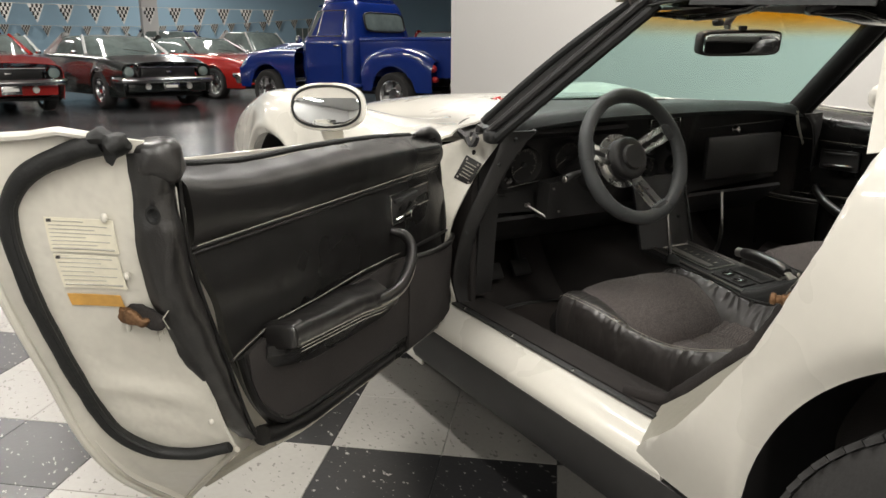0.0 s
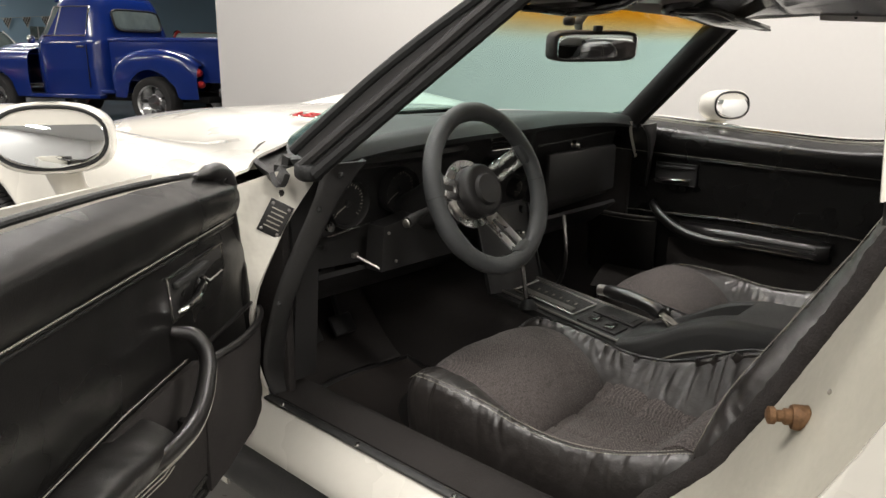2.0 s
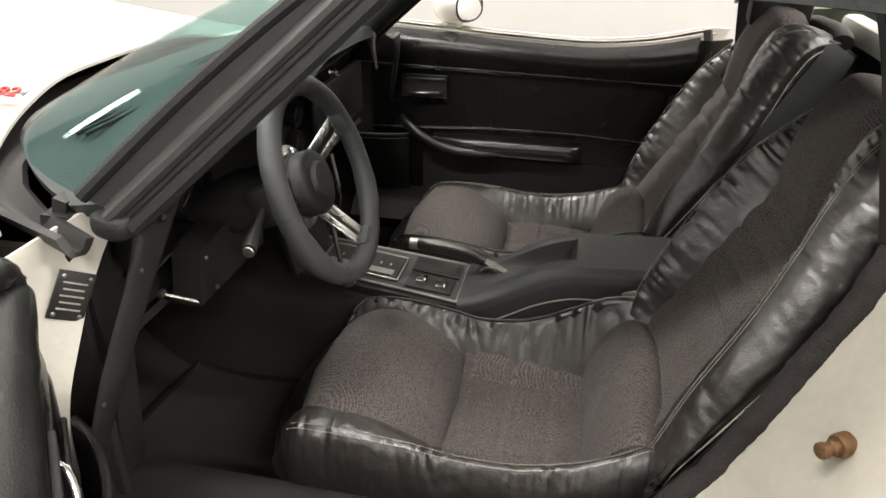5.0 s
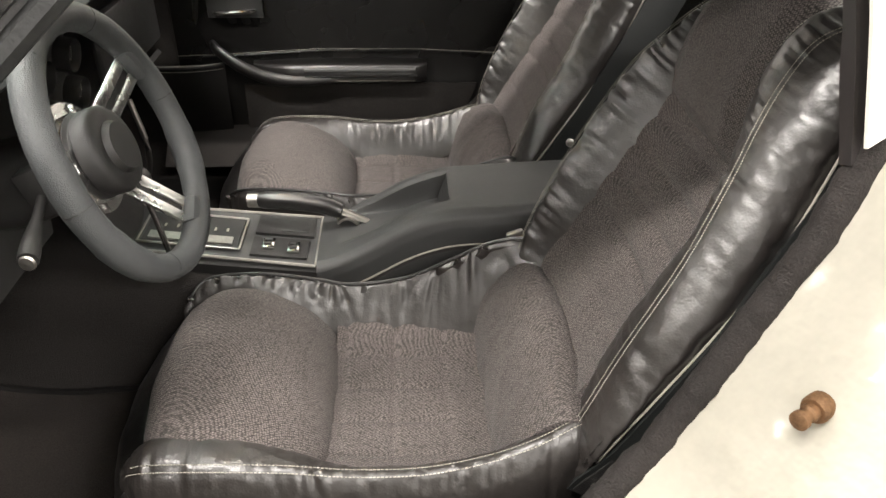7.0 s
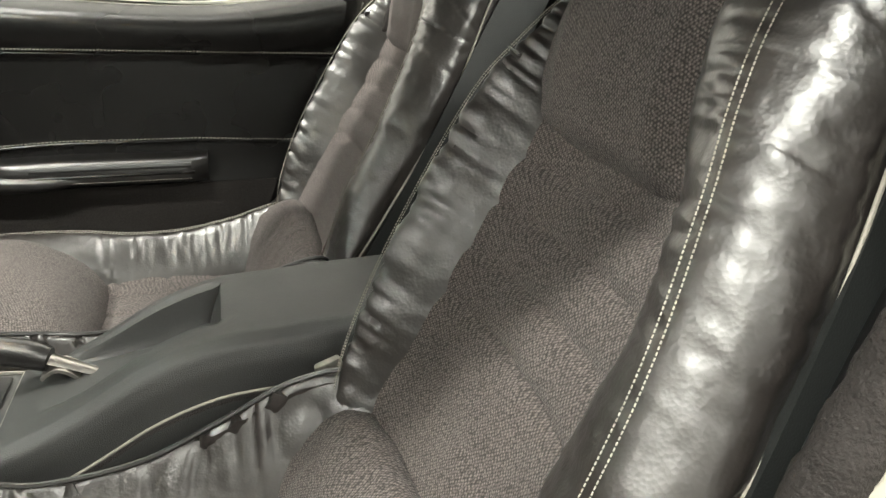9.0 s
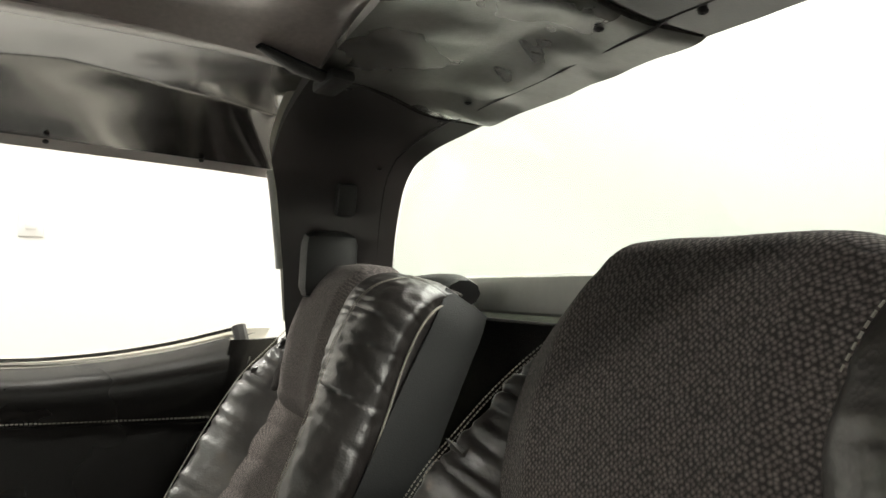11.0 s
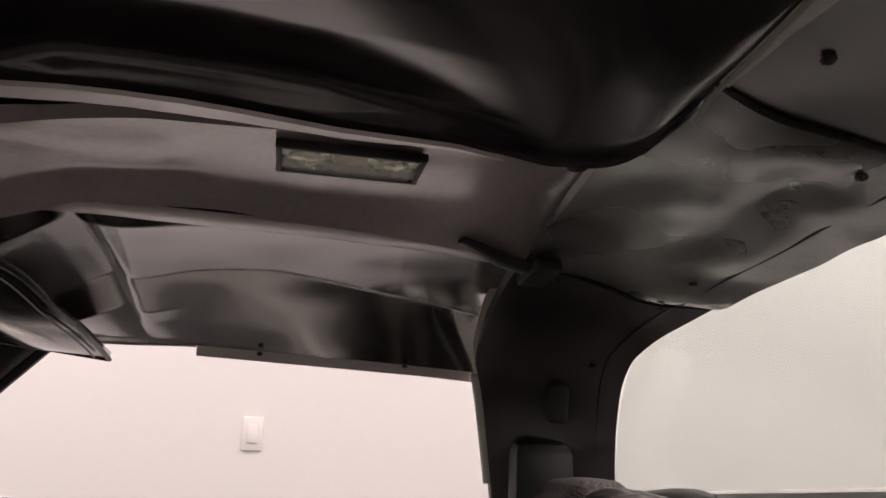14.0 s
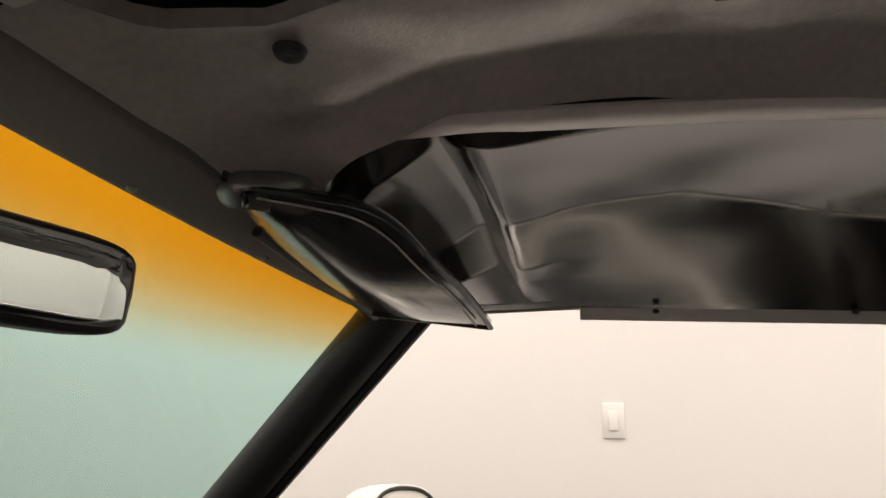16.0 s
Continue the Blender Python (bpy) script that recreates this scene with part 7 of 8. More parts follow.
# rear-view mirror
rvm = thing("rear_view_mirror", "black framed rear-view mirror on the windshield", "mirror")
c0, c1 = Vector((-0.124, 1.432, 1.045)), Vector((0.093, 1.357, 1.093))
cc = (c0 + c1) / 2 - Vector((0, 0, 0.002))
ax = Vector((0.217, -0.075, 0.004)).normalized()
nn = Vector((-0.326, -0.945, -0.105))
nn = (nn - ax * nn.dot(ax)).normalized()
rm = Matrix((ax, nn, ax.cross(nn))).transposed().to_4x4()
rm.translation = cc
part("case", xf(pill((0, -0.012, 0), (0.118, 0.022, 0.033), 0.35, 14), rm), PLASTIC, rvm, "black mirror case", 60)
part("glass", xf(pill((0, 0.0085, 0), (0.110, 0.003, 0.027), 0.28, 12), rm), MIRROR, rvm, "mirror glass", 30)
part("arm", tube([rm @ Vector((0, -0.025, -0.01)), rm @ Vector((-0.005, -0.045, 0.02)), (-0.02, 1.44, 1.115), (-0.015, 1.432, 1.14)], [0.009, 0.011, 0.010, 0.014], 10), STEEL, rvm, "tan metal mirror arm")
part("mount", pill((-0.05, 1.445, 1.12), (0.022, 0.012, 0.010), 0.7, 8, (0, 0, 20)), PLASTIC, rvm)
part("tab", xf(box((0.0, 0.0, -0.038), (0.02, 0.012, 0.012), 0.003), rm), PLASTIC, rvm)

# ---- parked cars and the truck in the showroom behind ----
def paint(name, col):
    return surface(name, col, 0.22, 0, (1.5, 0.06), (30, 0.03), None, coat=1.0, rvar=0.03)


P_RED, P_BLACK, P_SILVER, P_BLUE, P_DKRED = paint("red_car_paint", (0.42, 0.025, 0.02)), paint("dark_green_black_paint", (0.018, 0.022, 0.020)), paint("silver_white_paint", (0.62, 0.64, 0.63)), paint("deep_blue_paint", (0.006, 0.028, 0.20)), paint("dark_red_paint", (0.16, 0.015, 0.015))
BUMPER = surface("bumper_chrome", (0.68, 0.68, 0.68), 0.16, 1.0, (6, 0.1), (50, 0.05), None, rvar=0.05)
GRILLE = surface("dark_grille", (0.010, 0.010, 0.010), 0.4, 0, (8, 0.2), (60, 0.2), None)
PALE_GLASS = surface("pale_reflecting_glass", (0.16, 0.20, 0.19), 0.06, 0, (2, 0.6), (10, 0.2), None, spec=0.9)


def road_wheel(parent, m, r, w, chrome=True, white=False):
    wh = part("wheel", lathe([(0, 0.3 * w), (0.25 * r, 0.35 * w), (0.30 * r, 0.15 * w), (0.55 * r, 0.05 * w), (0.62 * r, 0.45 * w), (0.68 * r, 0.5 * w), (0.68 * r, -0.5 * w), (0, -0.4 * w)], 24, m, False), BUMPER, parent, "polished wheel")
    part("tyre", lathe([(0.68 * r, 0.48 * w), (0.75 * r, 0.55 * w), (0.92 * r, 0.55 * w), (0.985 * r, 0.42 * w), (r, 0.2 * w), (r, -0.2 * w), (0.985 * r, -0.42 * w), (0.92 * r, -0.55 * w), (0.68 * r, -0.48 * w)], 28, m, False), TYRE, wh, "black tyre")
    for k in range(5):
        a = math.radians(72 * k + 10)
        part("spoke_gap", xf(box((0.45 * r, 0, 0.10 * w), (0.24 * r, 0.13 * r, 0.10 * w), 0.01), m @ pose(0, 0, 0, 0, 0, math.degrees(a))), GRILLE, wh)


def old_car(name, label, body, x, y, heading, roof=None, stripes=None, soft_top=False, length=4.7, width=1.84, height=1.30, detail=True):
    """A two-door car of the sixties; heading in degrees, 0 faces +y."""
    m = pose(x, y, 0, 0, 0, heading)
    ob = thing(name, label, "car", "parked cars")
    L, W = length / 2, width / 2
    w_ = curve1((-L, -L + 0.5, -0.4, 0.8, L - 0.5, L), (0.88 * W, 0.98 * W, W, 0.97 * W, 0.97 * W, 0.90 * W))
    h_ = curve1((-L, -L + 0.4, -1.0, 0.7, L - 0.6, L), (0.86, 0.95, 0.97, 0.95, 0.90, 0.80))
    yf, yr, rw, ra = 0.30 * length, -0.29 * length, 0.335, 0.40
    stations = np.concatenate([np.linspace(-L, yr - ra, 8), np.linspace(yr - ra + 0.01, yr + ra - 0.01, 14), np.linspace(yr + ra, yf - ra, 12), np.linspace(yf - ra + 0.01, yf + ra - 0.01, 14), np.linspace(yf + ra, L, 8)])

    def body_f(u, v):
        yy = float(np.interp(v, np.linspace(0, 1, len(stations)), stations))
        low = 0.24
        for c in (yf, yr):
            d = abs(yy - c)
            if d < ra:
                low = max(low, rw + math.sqrt(ra * ra - d * d) * 0.92)
        w, h = w_(yy), h_(yy)
        k = int(round(u * 40))
        side = -1 if k <= 20 else 1
        kk = k if k <= 20 else 40 - k
        p = spline([(w * 0.97, low), (w, max(low + 0.02, 0.52)), (w * 0.985, max(low + 0.04, 0.70)), (w * 0.93, h - 0.03), (w * 0.80, h), (w * 0.4, h + 0.025), (0, h + 0.035)], 21)[kk]
        return tuple(m @ Vector((side * p[0], yy, p[1])))
    part("body", sheet(41, len(stations), body_f, -0.01), body, ob, "", 45)
    # greenhouse
    gb, gt = h_(0) - 0.01, height
    ya, yb, yc, yd = 0.72, 0.10, -0.85, -1.45
    cab = roof or body
    def cabin(u, v):
        a = 2 * math.pi * u
        cx, cy = math.copysign(abs(math.cos(a)) ** 0.45, math.cos(a)), math.copysign(abs(math.sin(a)) ** 0.45, math.sin(a))
        wb, wt = 0.90 * W, 0.68 * W
        q = v
        yfront, yrear = ya + (yb - ya) * q, yd + (yc - yd) * q
        z = gb + (gt - gb) * (math.sin(0.5 * math.pi * min(1, q * 1.02)) ** 0.9)
        return tuple(m @ Vector((cx * (wb + (wt - wb) * q), (yfront + yrear) / 2 + cy * (yfront - yrear) / 2, z)))
    part("glasshouse", sheet(49, 10, cabin, -0.01), PALE_GLASS, ob, "pale reflecting glass", 50)
    part("roof", sheet(17, 13, lambda u, v: tuple(m @ Vector(((2 * u - 1) * 0.685 * W, yc - 0.04 + (yb - yc + 0.08) * v, gt + 0.012 + 0.03 * math.sin(math.pi * u) * math.sin(math.pi * v) ** 0.5 - 0.03 * (2 * v - 1) ** 4 - 0.03 * (2 * u - 1) ** 6))), 0.03), (LEATHER if soft_top else cab), ob, "black soft top" if soft_top else "", 50)
    for s in (-1, 1):
        part("pillar", tube([m @ Vector((s * 0.88 * W, ya - 0.02, gb)), m @ Vector((s * 0.68 * W, yb, gt))], 0.035, 8), (LEATHER if soft_top else cab), ob)
        part("pillar", tube([m @ Vector((s * 0.88 * W, yd + 0.35, gb)), m @ Vector((s * 0.69 * W, yc + 0.05, gt)), m @ Vector((s * 0.86 * W, yd + 0.02, gb))], 0.09, 8), (LEATHER if soft_top else cab), ob)
        part("door_mirror", xf(pill((s * (W + 0.05), 0.55, 1.0), (0.05, 0.04, 0.035), 0.7, 8), m), BUMPER, ob)
    # front
    part("grille", xf(box((0, L - 0.02, 0.66), (1.10 * W, 0.10, 0.16), 0.02), m), GRILLE, ob, "dark grille")
    part("grille_rim", xf(tube([(-0.58 * W, L + 0.035, 0.57), (0.58 * W, L + 0.035, 0.57), (0.60 * W, L + 0.035, 0.745), (-0.60 * W, L + 0.035, 0.745)], 0.012, 6, closed=True, up=(0, 1, 0)), m), BUMPER, ob, "chrome grille surround")
    part("grille_badge", xf(box((0.0, L + 0.036, 0.66), (0.10, 0.01, 0.035), 0.004), m), BUMPER, ob)
    part("front_bumper", xf(tube(spline([(-0.95 * W, L - 0.25, 0.52), (-0.85 * W, L + 0.02, 0.52), (0, L + 0.10, 0.52), (0.85 * W, L + 0.02, 0.52), (0.95 * W, L - 0.25, 0.52)], 20), 0.055, 10, flat=1.1), m), BUMPER, ob, "chrome front bumper")
    part("rear_bumper", xf(tube(spline([(-0.95 * W, -L + 0.2, 0.52), (0, -L - 0.08, 0.52), (0.95 * W, -L + 0.2, 0.52)], 14), 0.055, 8), m), BUMPER, ob, "chrome rear bumper")
    part("valance", xf(box((0, L - 0.06, 0.40), (1.6 * W, 0.12, 0.20), 0.04), m), body, ob)
    for s in (-1, 1):
        part("headlight", xf(lathe([(0, 0.02), (0.06, 0.015), (0.085, 0.0), (0.09, -0.03)], 18, pose(s * 0.76 * W, L - 0.01, 0.665, -90, 0, 0), False), m), PALE_GLASS, ob, "round headlight")
        part("lamp", xf(lathe([(0, 0.02), (0.05, 0.012), (0.055, -0.02)], 14, pose(s * 0.42 * W, L + 0.02, 0.40, -90, 0, 0), False), m), WHITE, ob, "round pale fog lamp")
    part("number_plate", xf(box((0, L + 0.11, 0.41), (0.30, 0.012, 0.15), 0.004), m), BUMPER, ob, "plate frame")
    part("plate_bar", xf(box((0, L + 0.119, 0.41), (0.22, 0.004, 0.05), 0.002), m), WHITE, ob)
    if stripes:
        for s in (-1, 1):
            part("stripe", sheet(5, 14, lambda u, v, s=s: (lambda yy: tuple(m @ Vector((s * (0.06 + 0.30 * u) * (1 if True else 1), yy, h_(yy) + 0.037 - 0.035 * ((0.06 + 0.30 * u) / W) ** 2 * 1.0))))(0.80 + (L - 0.84) * v), 0.004), stripes, ob, "broad white hood stripe")
    for s in (-1, 1):
        for yy in (yf, yr):
            road_wheel(ob, m @ pose(s * (W - 0.13), yy, rw, 0, 90 * s, 0), rw, 0.20)
    part("wiper", xf(tube([(-0.4, ya + 0.03, gb + 0.04), (0.1, ya - 0.02, gb + 0.10)], 0.006, 5), m), GRILLE, ob)
    part("chassis", xf(box((0, 0, 0.24), (1.7 * W, length * 0.9, 0.06), 0.02), m), GRILLE, ob)
    return ob


old_car("muscle_car", "black coupe with broad white hood stripes and chrome bumper", P_BLACK, 0.20, 16.7, 195, P_SILVER, WHITE)
old_car("muscle_car", "red coupe with black grille and chrome bumper", P_RED, -2.25, 16.3, 193)
old_car("muscle_car", "red convertible with black soft top", P_RED, 2.35, 18.6, 207, None, None, True, 4.5, 1.75)
old_car("muscle_car", "silver white sedan parked in the second row", P_SILVER, -1.9, 22.4, 190, None, None, False, 4.9, 1.9, 1.38)
old_car("muscle_car", "black coupe parked in the second row", P_BLACK, 1.9, 22.9, 200, None, None, False, 4.7, 1.85, 1.36)
old_car("muscle_car", "dark red car with white roof in the back row", P_RED, 3.2, 26.5, 200, P_SILVER, None, False, 4.8, 1.9, 1.62)
old_car("muscle_car", "silver car in the back row", P_SILVER, 5.6, 25.0, 205, None, None, False, 4.8, 1.9, 1.60)
old_car("muscle_car", "cream-topped vintage car in the back row", P_DKRED, -3.6, 27.5, 185, PAPER, None, False, 4.4, 1.8, 1.85)
old_car("muscle_car", "dark red car parked beyond the truck", P_DKRED, 7.3, 15.6, 150, None, None, False, 4.9, 1.9, 1.45)


def pickup(x, y, heading):
    m = pose(x, y, 0, 0, 0, heading)
    ob = thing("pickup_truck", "deep blue fifties pickup truck with stepside bed and chrome wheels", "pickup truck")
    X = lambda *p: tuple(m @ Vector(p))
    # local: y forward, front axle at 1.45, rear axle at -1.45
    def cab(u, v):
        a = 2 * math.pi * u
        cx, cy = math.copysign(abs(math.cos(a)) ** 0.4, math.cos(a)), math.copysign(abs(math.sin(a)) ** 0.4, math.sin(a))
        z = 0.45 + 1.42 * v
        hw = float(np.interp(z, (0.45, 0.8, 1.18, 1.25, 1.70, 1.82, 1.87), (0.82, 0.86, 0.84, 0.80, 0.66, 0.60, 0.40)))
        y0 = float(np.interp(z, (0.45, 1.25, 1.70, 1.82, 1.87), (-0.55, -0.55, -0.43, -0.38, -0.20)))
        y1 = float(np.interp(z, (0.45, 1.20, 1.70, 1.82, 1.87), (0.75, 0.75, 0.42, 0.40, 0.25)))
        return X(cx * hw, (y0 + y1) / 2 + cy * (y1 - y0) / 2, z)
    part("cab", sheet(57, 40, cab, -0.02), P_BLUE, ob, "deep blue rounded cab", 50)
    part("roof_cap", xf(pill((0, 0.03, 1.845), (0.60, 0.42, 0.06), 0.5, 10), m), P_BLUE, ob)
    part("roof_visor", sheet(18, 5, lambda u, v: X(-0.62 + 1.24 * u, 0.40 + 0.10 * v - 0.10 * (2 * u - 1) ** 4, 1.79 - 0.02 * v), 0.02), P_BLUE, ob)
    part("rear_window", xf(pill((0, -0.505, 1.50), (0.49, 0.03, 0.145), 0.3, 12, (-14, 0, 0)), m), PALE_GLASS, ob, "wide rear cab window", 40)
    part("window_seal", xf(tube([(0.50 * math.copysign(abs(math.cos(a)) ** 0.35, math.cos(a)), -0.525 + 0.037 * math.copysign(abs(math.sin(a)) ** 0.35, math.sin(a)), 1.50 + 0.15 * math.copysign(abs(math.sin(a)) ** 0.35, math.sin(a))) for a in np.linspace(0, 2 * math.pi, 40, endpoint=False)], 0.016, 6, closed=True, up=(0, 1, 0)), m), RUBBER, ob)
    for s in (-1, 1):
        part("side_window", prism([(-0.28, 1.27), (0.50, 1.27), (0.36, 1.68), (-0.28, 1.68)], lambda a, b, d, s=s: X(s * (float(np.interp(b, (1.25, 1.70), (0.80, 0.66))) + d), a, b), -0.02, 0.012), PALE_GLASS, ob, "side cab window")
        part("window_frame", tube([X(s * (float(np.interp(b, (1.25, 1.70), (0.80, 0.66))) + 0.012), a, b) for a, b in [(-0.28, 1.27), (0.50, 1.27), (0.36, 1.68), (-0.28, 1.68)]], 0.014, 6, closed=True), BUMPER, ob, "chrome window frame")
        part("vent_post", tube([X(s * 0.815, 0.28, 1.27), X(s * 0.69, 0.22, 1.68)], 0.012, 6), BUMPER, ob)
        part("door_handle", xf(box((s * 0.86, -0.22, 1.12), (0.03, 0.13, 0.03), 0.01), m), BUMPER, ob)
        part("door_mirror", xf(pill((s * 0.98, 0.55, 1.22), (0.07, 0.03, 0.06), 0.8, 8), m), BUMPER, ob)
        part("door_gap", tube([X(s * 0.862, -0.33, 0.55), X(s * 0.866, -0.33, 1.15)], 0.008, 5), GRILLE, ob)
        # front fender with its arch
        def ff(u, v, s=s):
            yy = 0.72 + 1.50 * v
            d = abs(yy - 1.45)
            low = 0.40 if d > 0.44 else 0.36 + math.sqrt(0.44 ** 2 - d * d)
            top = float(np.interp(yy, (0.72, 1.4, 2.0, 2.22), (1.10, 1.10, 1.02, 0.86)))
            p = spline([(0.93, low), (0.955, max(low + 0.03, 0.72)), (0.93, top - 0.12), (0.84, top - 0.02), (0.66, top), (0.55, top + 0.02)], 16)[int(round(u * 15))]
            return X(s * p[0] * (1 - 0.05 * max(0, v - 0.8) * 5), yy, p[1])
        part("front_fender", sheet(16, 40, ff, -0.01 * s), P_BLUE, ob, "", 50)
        def rf(u, v, s=s):
            yy = -2.18 + 1.42 * v
            d = abs(yy + 1.45)
            low = 0.42 if d > 0.44 else 0.37 + math.sqrt(0.44 ** 2 - d * d)
            e = math.sin(math.pi * (0.06 + 0.88 * v)) ** 0.35
            top = 0.60 + 0.50 * e
            p = spline([(0.93, min(low, top - 0.02)), (0.96, max(low + 0.02, 0.66)), (0.94, top - 0.10), (0.86, top - 0.01), (0.70, top)], 14)[int(round(u * 13))]
            return X(s * (0.68 + (p[0] - 0.68) * (0.35 + 0.65 * e)), yy, min(p[1], top))
        part("rear_fender", sheet(14, 44, rf, -0.01 * s), P_BLUE, ob, "deep blue rounded rear fender", 50)
        part("bed_side", xf(box((s * 0.66, -1.50, 0.92), (0.05, 1.86, 0.56), 0.012), m), P_BLUE, ob, "deep blue bed side")
        part("bed_rail", tube([X(s * 0.67, -0.57, 1.215), X(s * 0.67, -2.43, 1.215)], 0.035, 10), P_BLUE, ob)
        part("step", xf(box((s * 0.80, -0.68, 0.50), (0.26, 0.22, 0.05), 0.012), m), P_BLUE, ob)
        part("running_board", xf(box((s * 0.86, 0.10, 0.42), (0.16, 1.30, 0.06), 0.02), m), P_BLUE, ob)
        tl = part("tail_lamp", xf(lathe([(0.0, 0.05), (0.035, 0.045), (0.055, 0.02), (0.06, -0.02)], 16, pose(s * 0.80, -2.16, 0.78, 90, 0, 0), False), m), RED, ob, "red tail lamp")
        part("tail_lamp", xf(lathe([(0.0, 0.05), (0.03, 0.045), (0.045, 0.02), (0.05, -0.02)], 16, pose(s * 0.78, -2.18, 0.62, 90, 0, 0), False), m), RED, ob, "red tail lamp")
        for yy in (1.45, -1.45):
            road_wheel(ob, m @ pose(s * 0.82, yy, 0.36, 0, 90 * s, 0), 0.36, 0.24)
    part("hood", sheet(24, 20, lambda u, v: X((2 * u - 1) * (0.70 - 0.10 * v), 0.60 + 1.55 * v, 1.22 - 0.06 * v - 0.14 * v ** 6 - 0.16 * (2 * u - 1) ** 4 + 0.03 * math.cos(math.pi * (2 * u - 1))), 0.02), P_BLUE, ob, "deep blue hood", 50)
    part("nose", xf(box((0, 2.10, 0.76), (1.50, 0.16, 0.50), 0.06), m), P_BLUE, ob)
    part("front_bumper", tube([X(-0.95, 2.22, 0.52), X(0, 2.32, 0.52), X(0.95, 2.22, 0.52)], 0.07, 8), BUMPER, ob, "chrome bumper")
    part("tailgate", xf(box((0, -2.42, 0.93), (1.30, 0.05, 0.52), 0.015), m), P_BLUE, ob, "deep blue tailgate")
    part("bed_front", xf(box((0, -0.60, 0.93), (1.30, 0.04, 0.54), 0.01), m), P_BLUE, ob)
    part("bed_floor", xf(box((0, -1.50, 0.66), (1.30, 1.84, 0.05), 0.01), m), P_BLUE, ob)
    part("rear_bumper", xf(box((0, -2.55, 0.52), (1.75, 0.10, 0.14), 0.04), m), BUMPER, ob, "chrome rear bumper")
    part("chassis", xf(box((0, 0, 0.40), (1.2, 4.3, 0.10), 0.02), m), GRILLE, ob)


hd = math.degrees(math.atan2(1.18, 2.66))
pickup(3.72, 12.3, hd)

# ---- the far end: column, windows, screen, strings of pennants ----
structure("column", box((2.55, 27.0, 2.5), (0.5, 0.5, 5.0), 0.02), GREY_WALL, "pale grey painted column", "column")
for k, x in enumerate((10.2, 11.6)):
    win = tagged(part("window_%d" % (k + 1), box((x, 32.97, 1.55), (1.1, 0.06, 0.9), 0.01), PALE_GLASS), "small bright framed window in the end wall", "window", kind="structure")
    for dx in (-0.27, 0.0, 0.27):
        part("window_bar", box((x + dx, 32.93, 1.55), (0.03, 0.03, 0.9), 0.004), WHITE, win)
    part("window_bar", box((x, 32.93, 1.55), (1.1, 0.03, 0.03), 0.004), WHITE, win)
banner = thing("banner", "blue banner hung on the end wall", "banner")
part("cloth", box((4.2, 32.96, 1.45), (2.3, 0.04, 0.75), 0.01), P_BLUE, banner)
board = thing("notice_board", "blank white board standing between the cars", "board")
part("board", box((-4.3, 22.5, 1.65), (0.85, 0.04, 1.0), 0.01), WHITE, board)
part("leg", box((-4.3, 22.5, 0.6), (0.05, 0.05, 1.2), 0.01), GREY_WALL, board)


def pennant_string(x0, y0, z0, x1, y1, z1, n, size, sag):
    string = thing("pennant_string", "string of black and white checkered pennants", "pennants", "pennant strings")
    f = lambda t: Vector((x0 + (x1 - x0) * t, y0 + (y1 - y0) * t, z0 + (z1 - z0) * t - sag * math.sin(math.pi * t)))
    part("cord", tube([f(t) for t in np.linspace(0, 1, 24)], 0.008, 5), WHITE, string)
    along = (f(1) - f(0)).normalized()
    for k in range(n):
        c = f((k + 0.5) / n)
        a, b = size * 0.42, size
        p = lambda u, v: tuple(c + along * u * a - Vector((0, 0, b * v)))
        flag = part("pennant", ([p(-1, 0), p(1, 0), p(0, 1)] + [tuple(Vector(p(*q)) + Vector((0, 0.012, 0))) for q in ((-1, 0), (1, 0), (0, 1))], [(0, 1, 2), (5, 4, 3), (0, 3, 4, 1), (1, 4, 5, 2), (2, 5, 3, 0)]), WHITE, string, smooth=0)
        sq = []
        m = 5
        for i in range(m):
            for j in range(m + 3):
                u0, u1 = -1 + 2 * j / (m + 3), -1 + 2 * (j + 1) / (m + 3)
                v0, v1 = i / m, (i + 1) / m
                lim = 1 - v1
                if (i + j) % 2 == 0 and max(abs(u0), abs(u1)) <= lim + 0.16:
                    q = [Vector(p(a_, b_)) - Vector((0, 0.004, 0)) for a_, b_ in ((u0, v0), (u1, v0), (u1, v1), (u0, v1))]
                    sq.append(([tuple(w) for w in q] + [tuple(w + Vector((0, 0.003, 0))) for w in q], [(0, 1, 2, 3), (7, 6, 5, 4), (0, 4, 5, 1), (1, 5, 6, 2), (2, 6, 7, 3), (3, 7, 4, 0)]))
        part("check", join(*sq), GRILLE, flag, smooth=0)


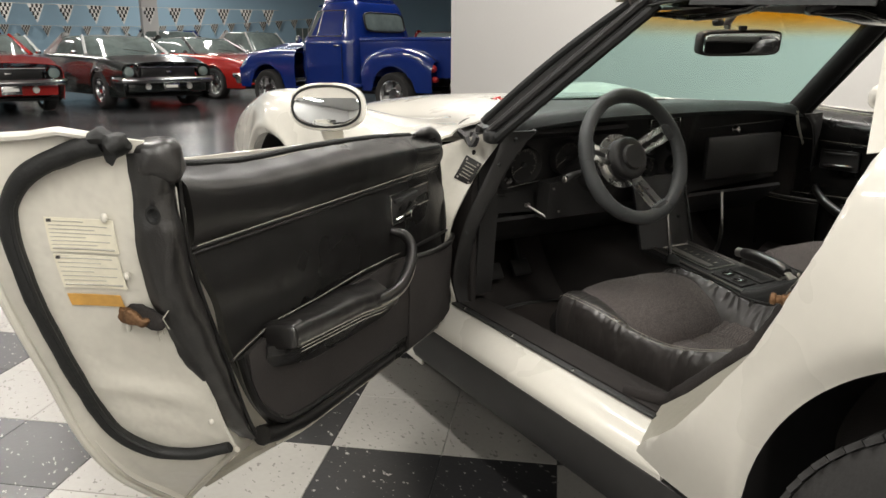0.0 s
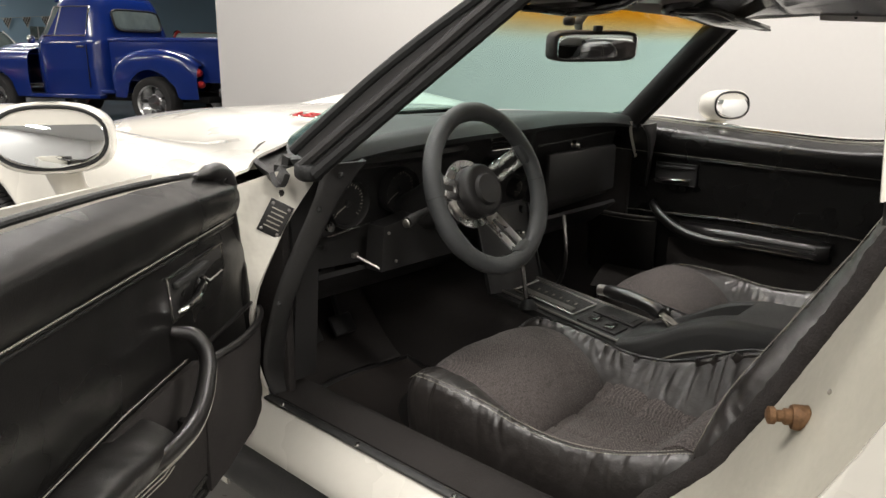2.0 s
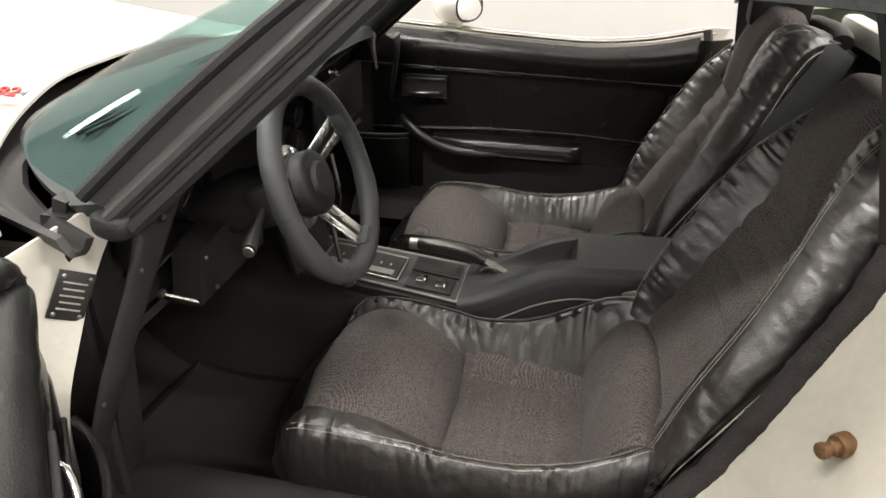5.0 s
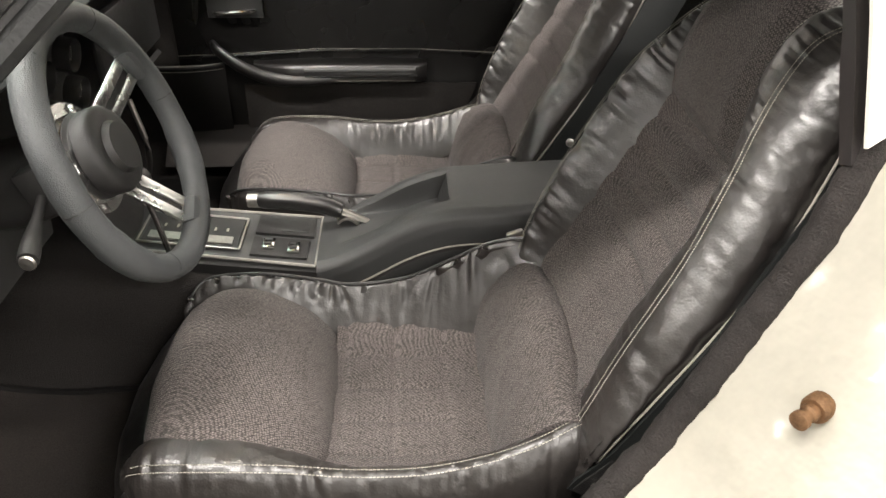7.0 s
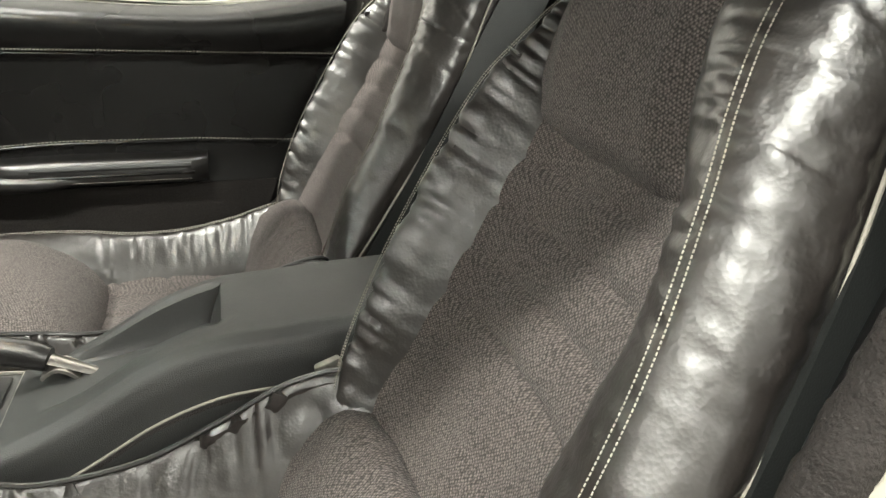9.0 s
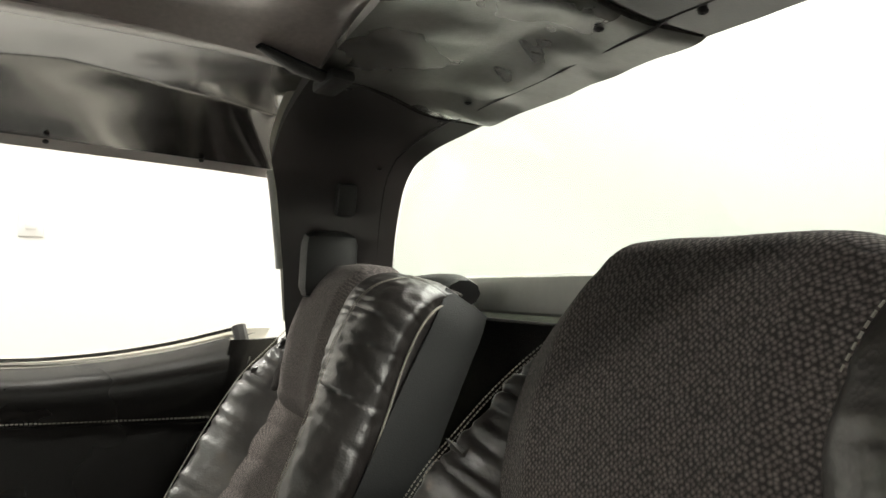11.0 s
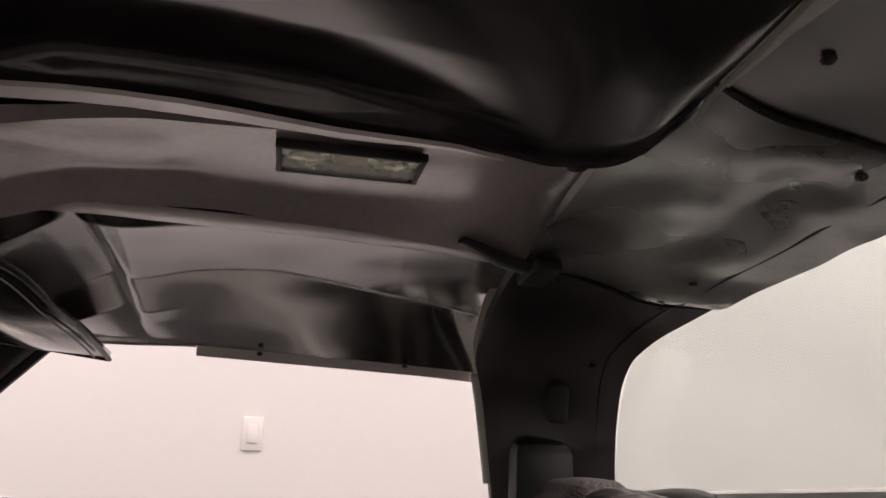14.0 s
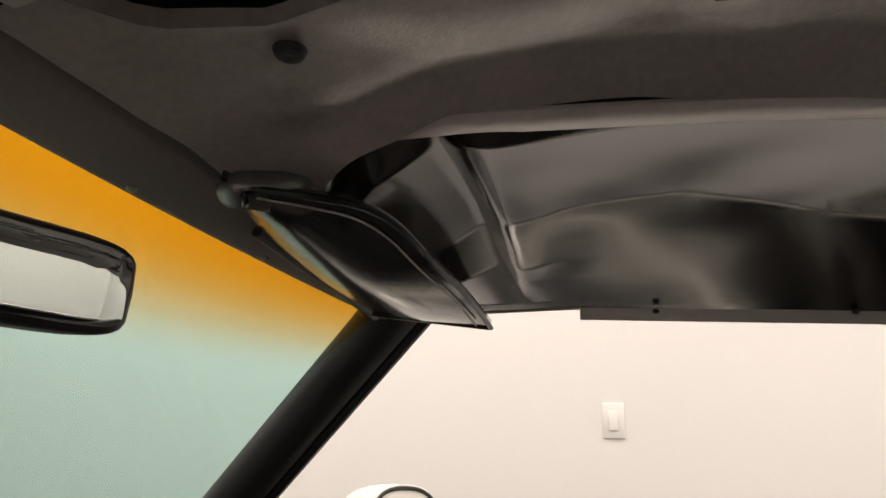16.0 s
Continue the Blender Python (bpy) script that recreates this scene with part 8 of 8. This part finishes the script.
pennant_string(-6.6, 24.0, 2.35, 6.5, 25.5, 2.35, 17, 0.52, 0.06)
pennant_string(-9.0, 32.9, 2.3, 12.0, 32.9, 2.55, 30, 0.42, 0.5)

# ---- checkered vinyl tiles round the car ----
T0 = Vector((0.6686 - 1.72, 1.76, 0))
TA = math.radians(38.6)
TX, TY = Vector((math.cos(TA), -math.sin(TA), 0)), Vector((math.sin(TA), math.cos(TA), 0))
checker = tagged(new("tile_floor"), "black and light grey checkered vinyl tile floor", "floor", kind="structure")
S = 0.305
tile_mesh = {}
for key, ma in ((0, TILE_LIGHT), (1, TILE_DARK)):
    v, f = box((0, 0, -0.003), (S - 0.0012, S - 0.0012, 0.012), 0.0012, 1)
    me = bpy.data.meshes.new("tile")
    me.from_pydata(v, [], f)
    me.materials.append(ma)
    tile_mesh[key] = me
rest = {0: [], 1: []}
count = 0
for i in range(-12, 16):
    for j in range(-10, 18):
        c = T0 + TX * S * (i + 0.5) + TY * S * (j + 0.5)
        key = ((i // 2) + (j // 2)) % 2
        # the block to the right of and beyond the first corner is light
        if c.x > 0.95 or c.y < -1.6 or c.y > 5.2 or c.x < -4.6:
            continue
        if -3.2 < c.x < -0.3 and 0.9 < c.y < 4.4:
            ob = new("tile", tile_mesh[key])
            ob.matrix_world = Matrix.Translation(c) @ Matrix.Rotation(-TA, 4, "Z")
            ob.parent = checker
            count += 1
        else:
            rest[key].append(xf(box((0, 0, -0.003), (S - 0.0012, S - 0.0012, 0.012), 0.0012, 1), Matrix.Translation(c) @ Matrix.Rotation(-TA, 4, "Z")))
for key, ma in ((0, TILE_LIGHT), (1, TILE_DARK)):
    tagged(part("tiles_around", join(*rest[key]), ma, checker, smooth=0, fix=False), kind="stuff")

# ---- small fixtures on the partition ----
sw = thing("light_switch", "white rocker light switch on the partition wall", "light switch")
part("plate", box((2.527, 1.21, 1.192), (0.008, 0.080, 0.128), 0.003), SWITCH_WHITE, sw, "white wall plate")
part("rocker", box((2.5225, 1.21, 1.192), (0.006, 0.036, 0.072), 0.002, rot=(0, 3, 0)), SWITCH_WHITE, sw)
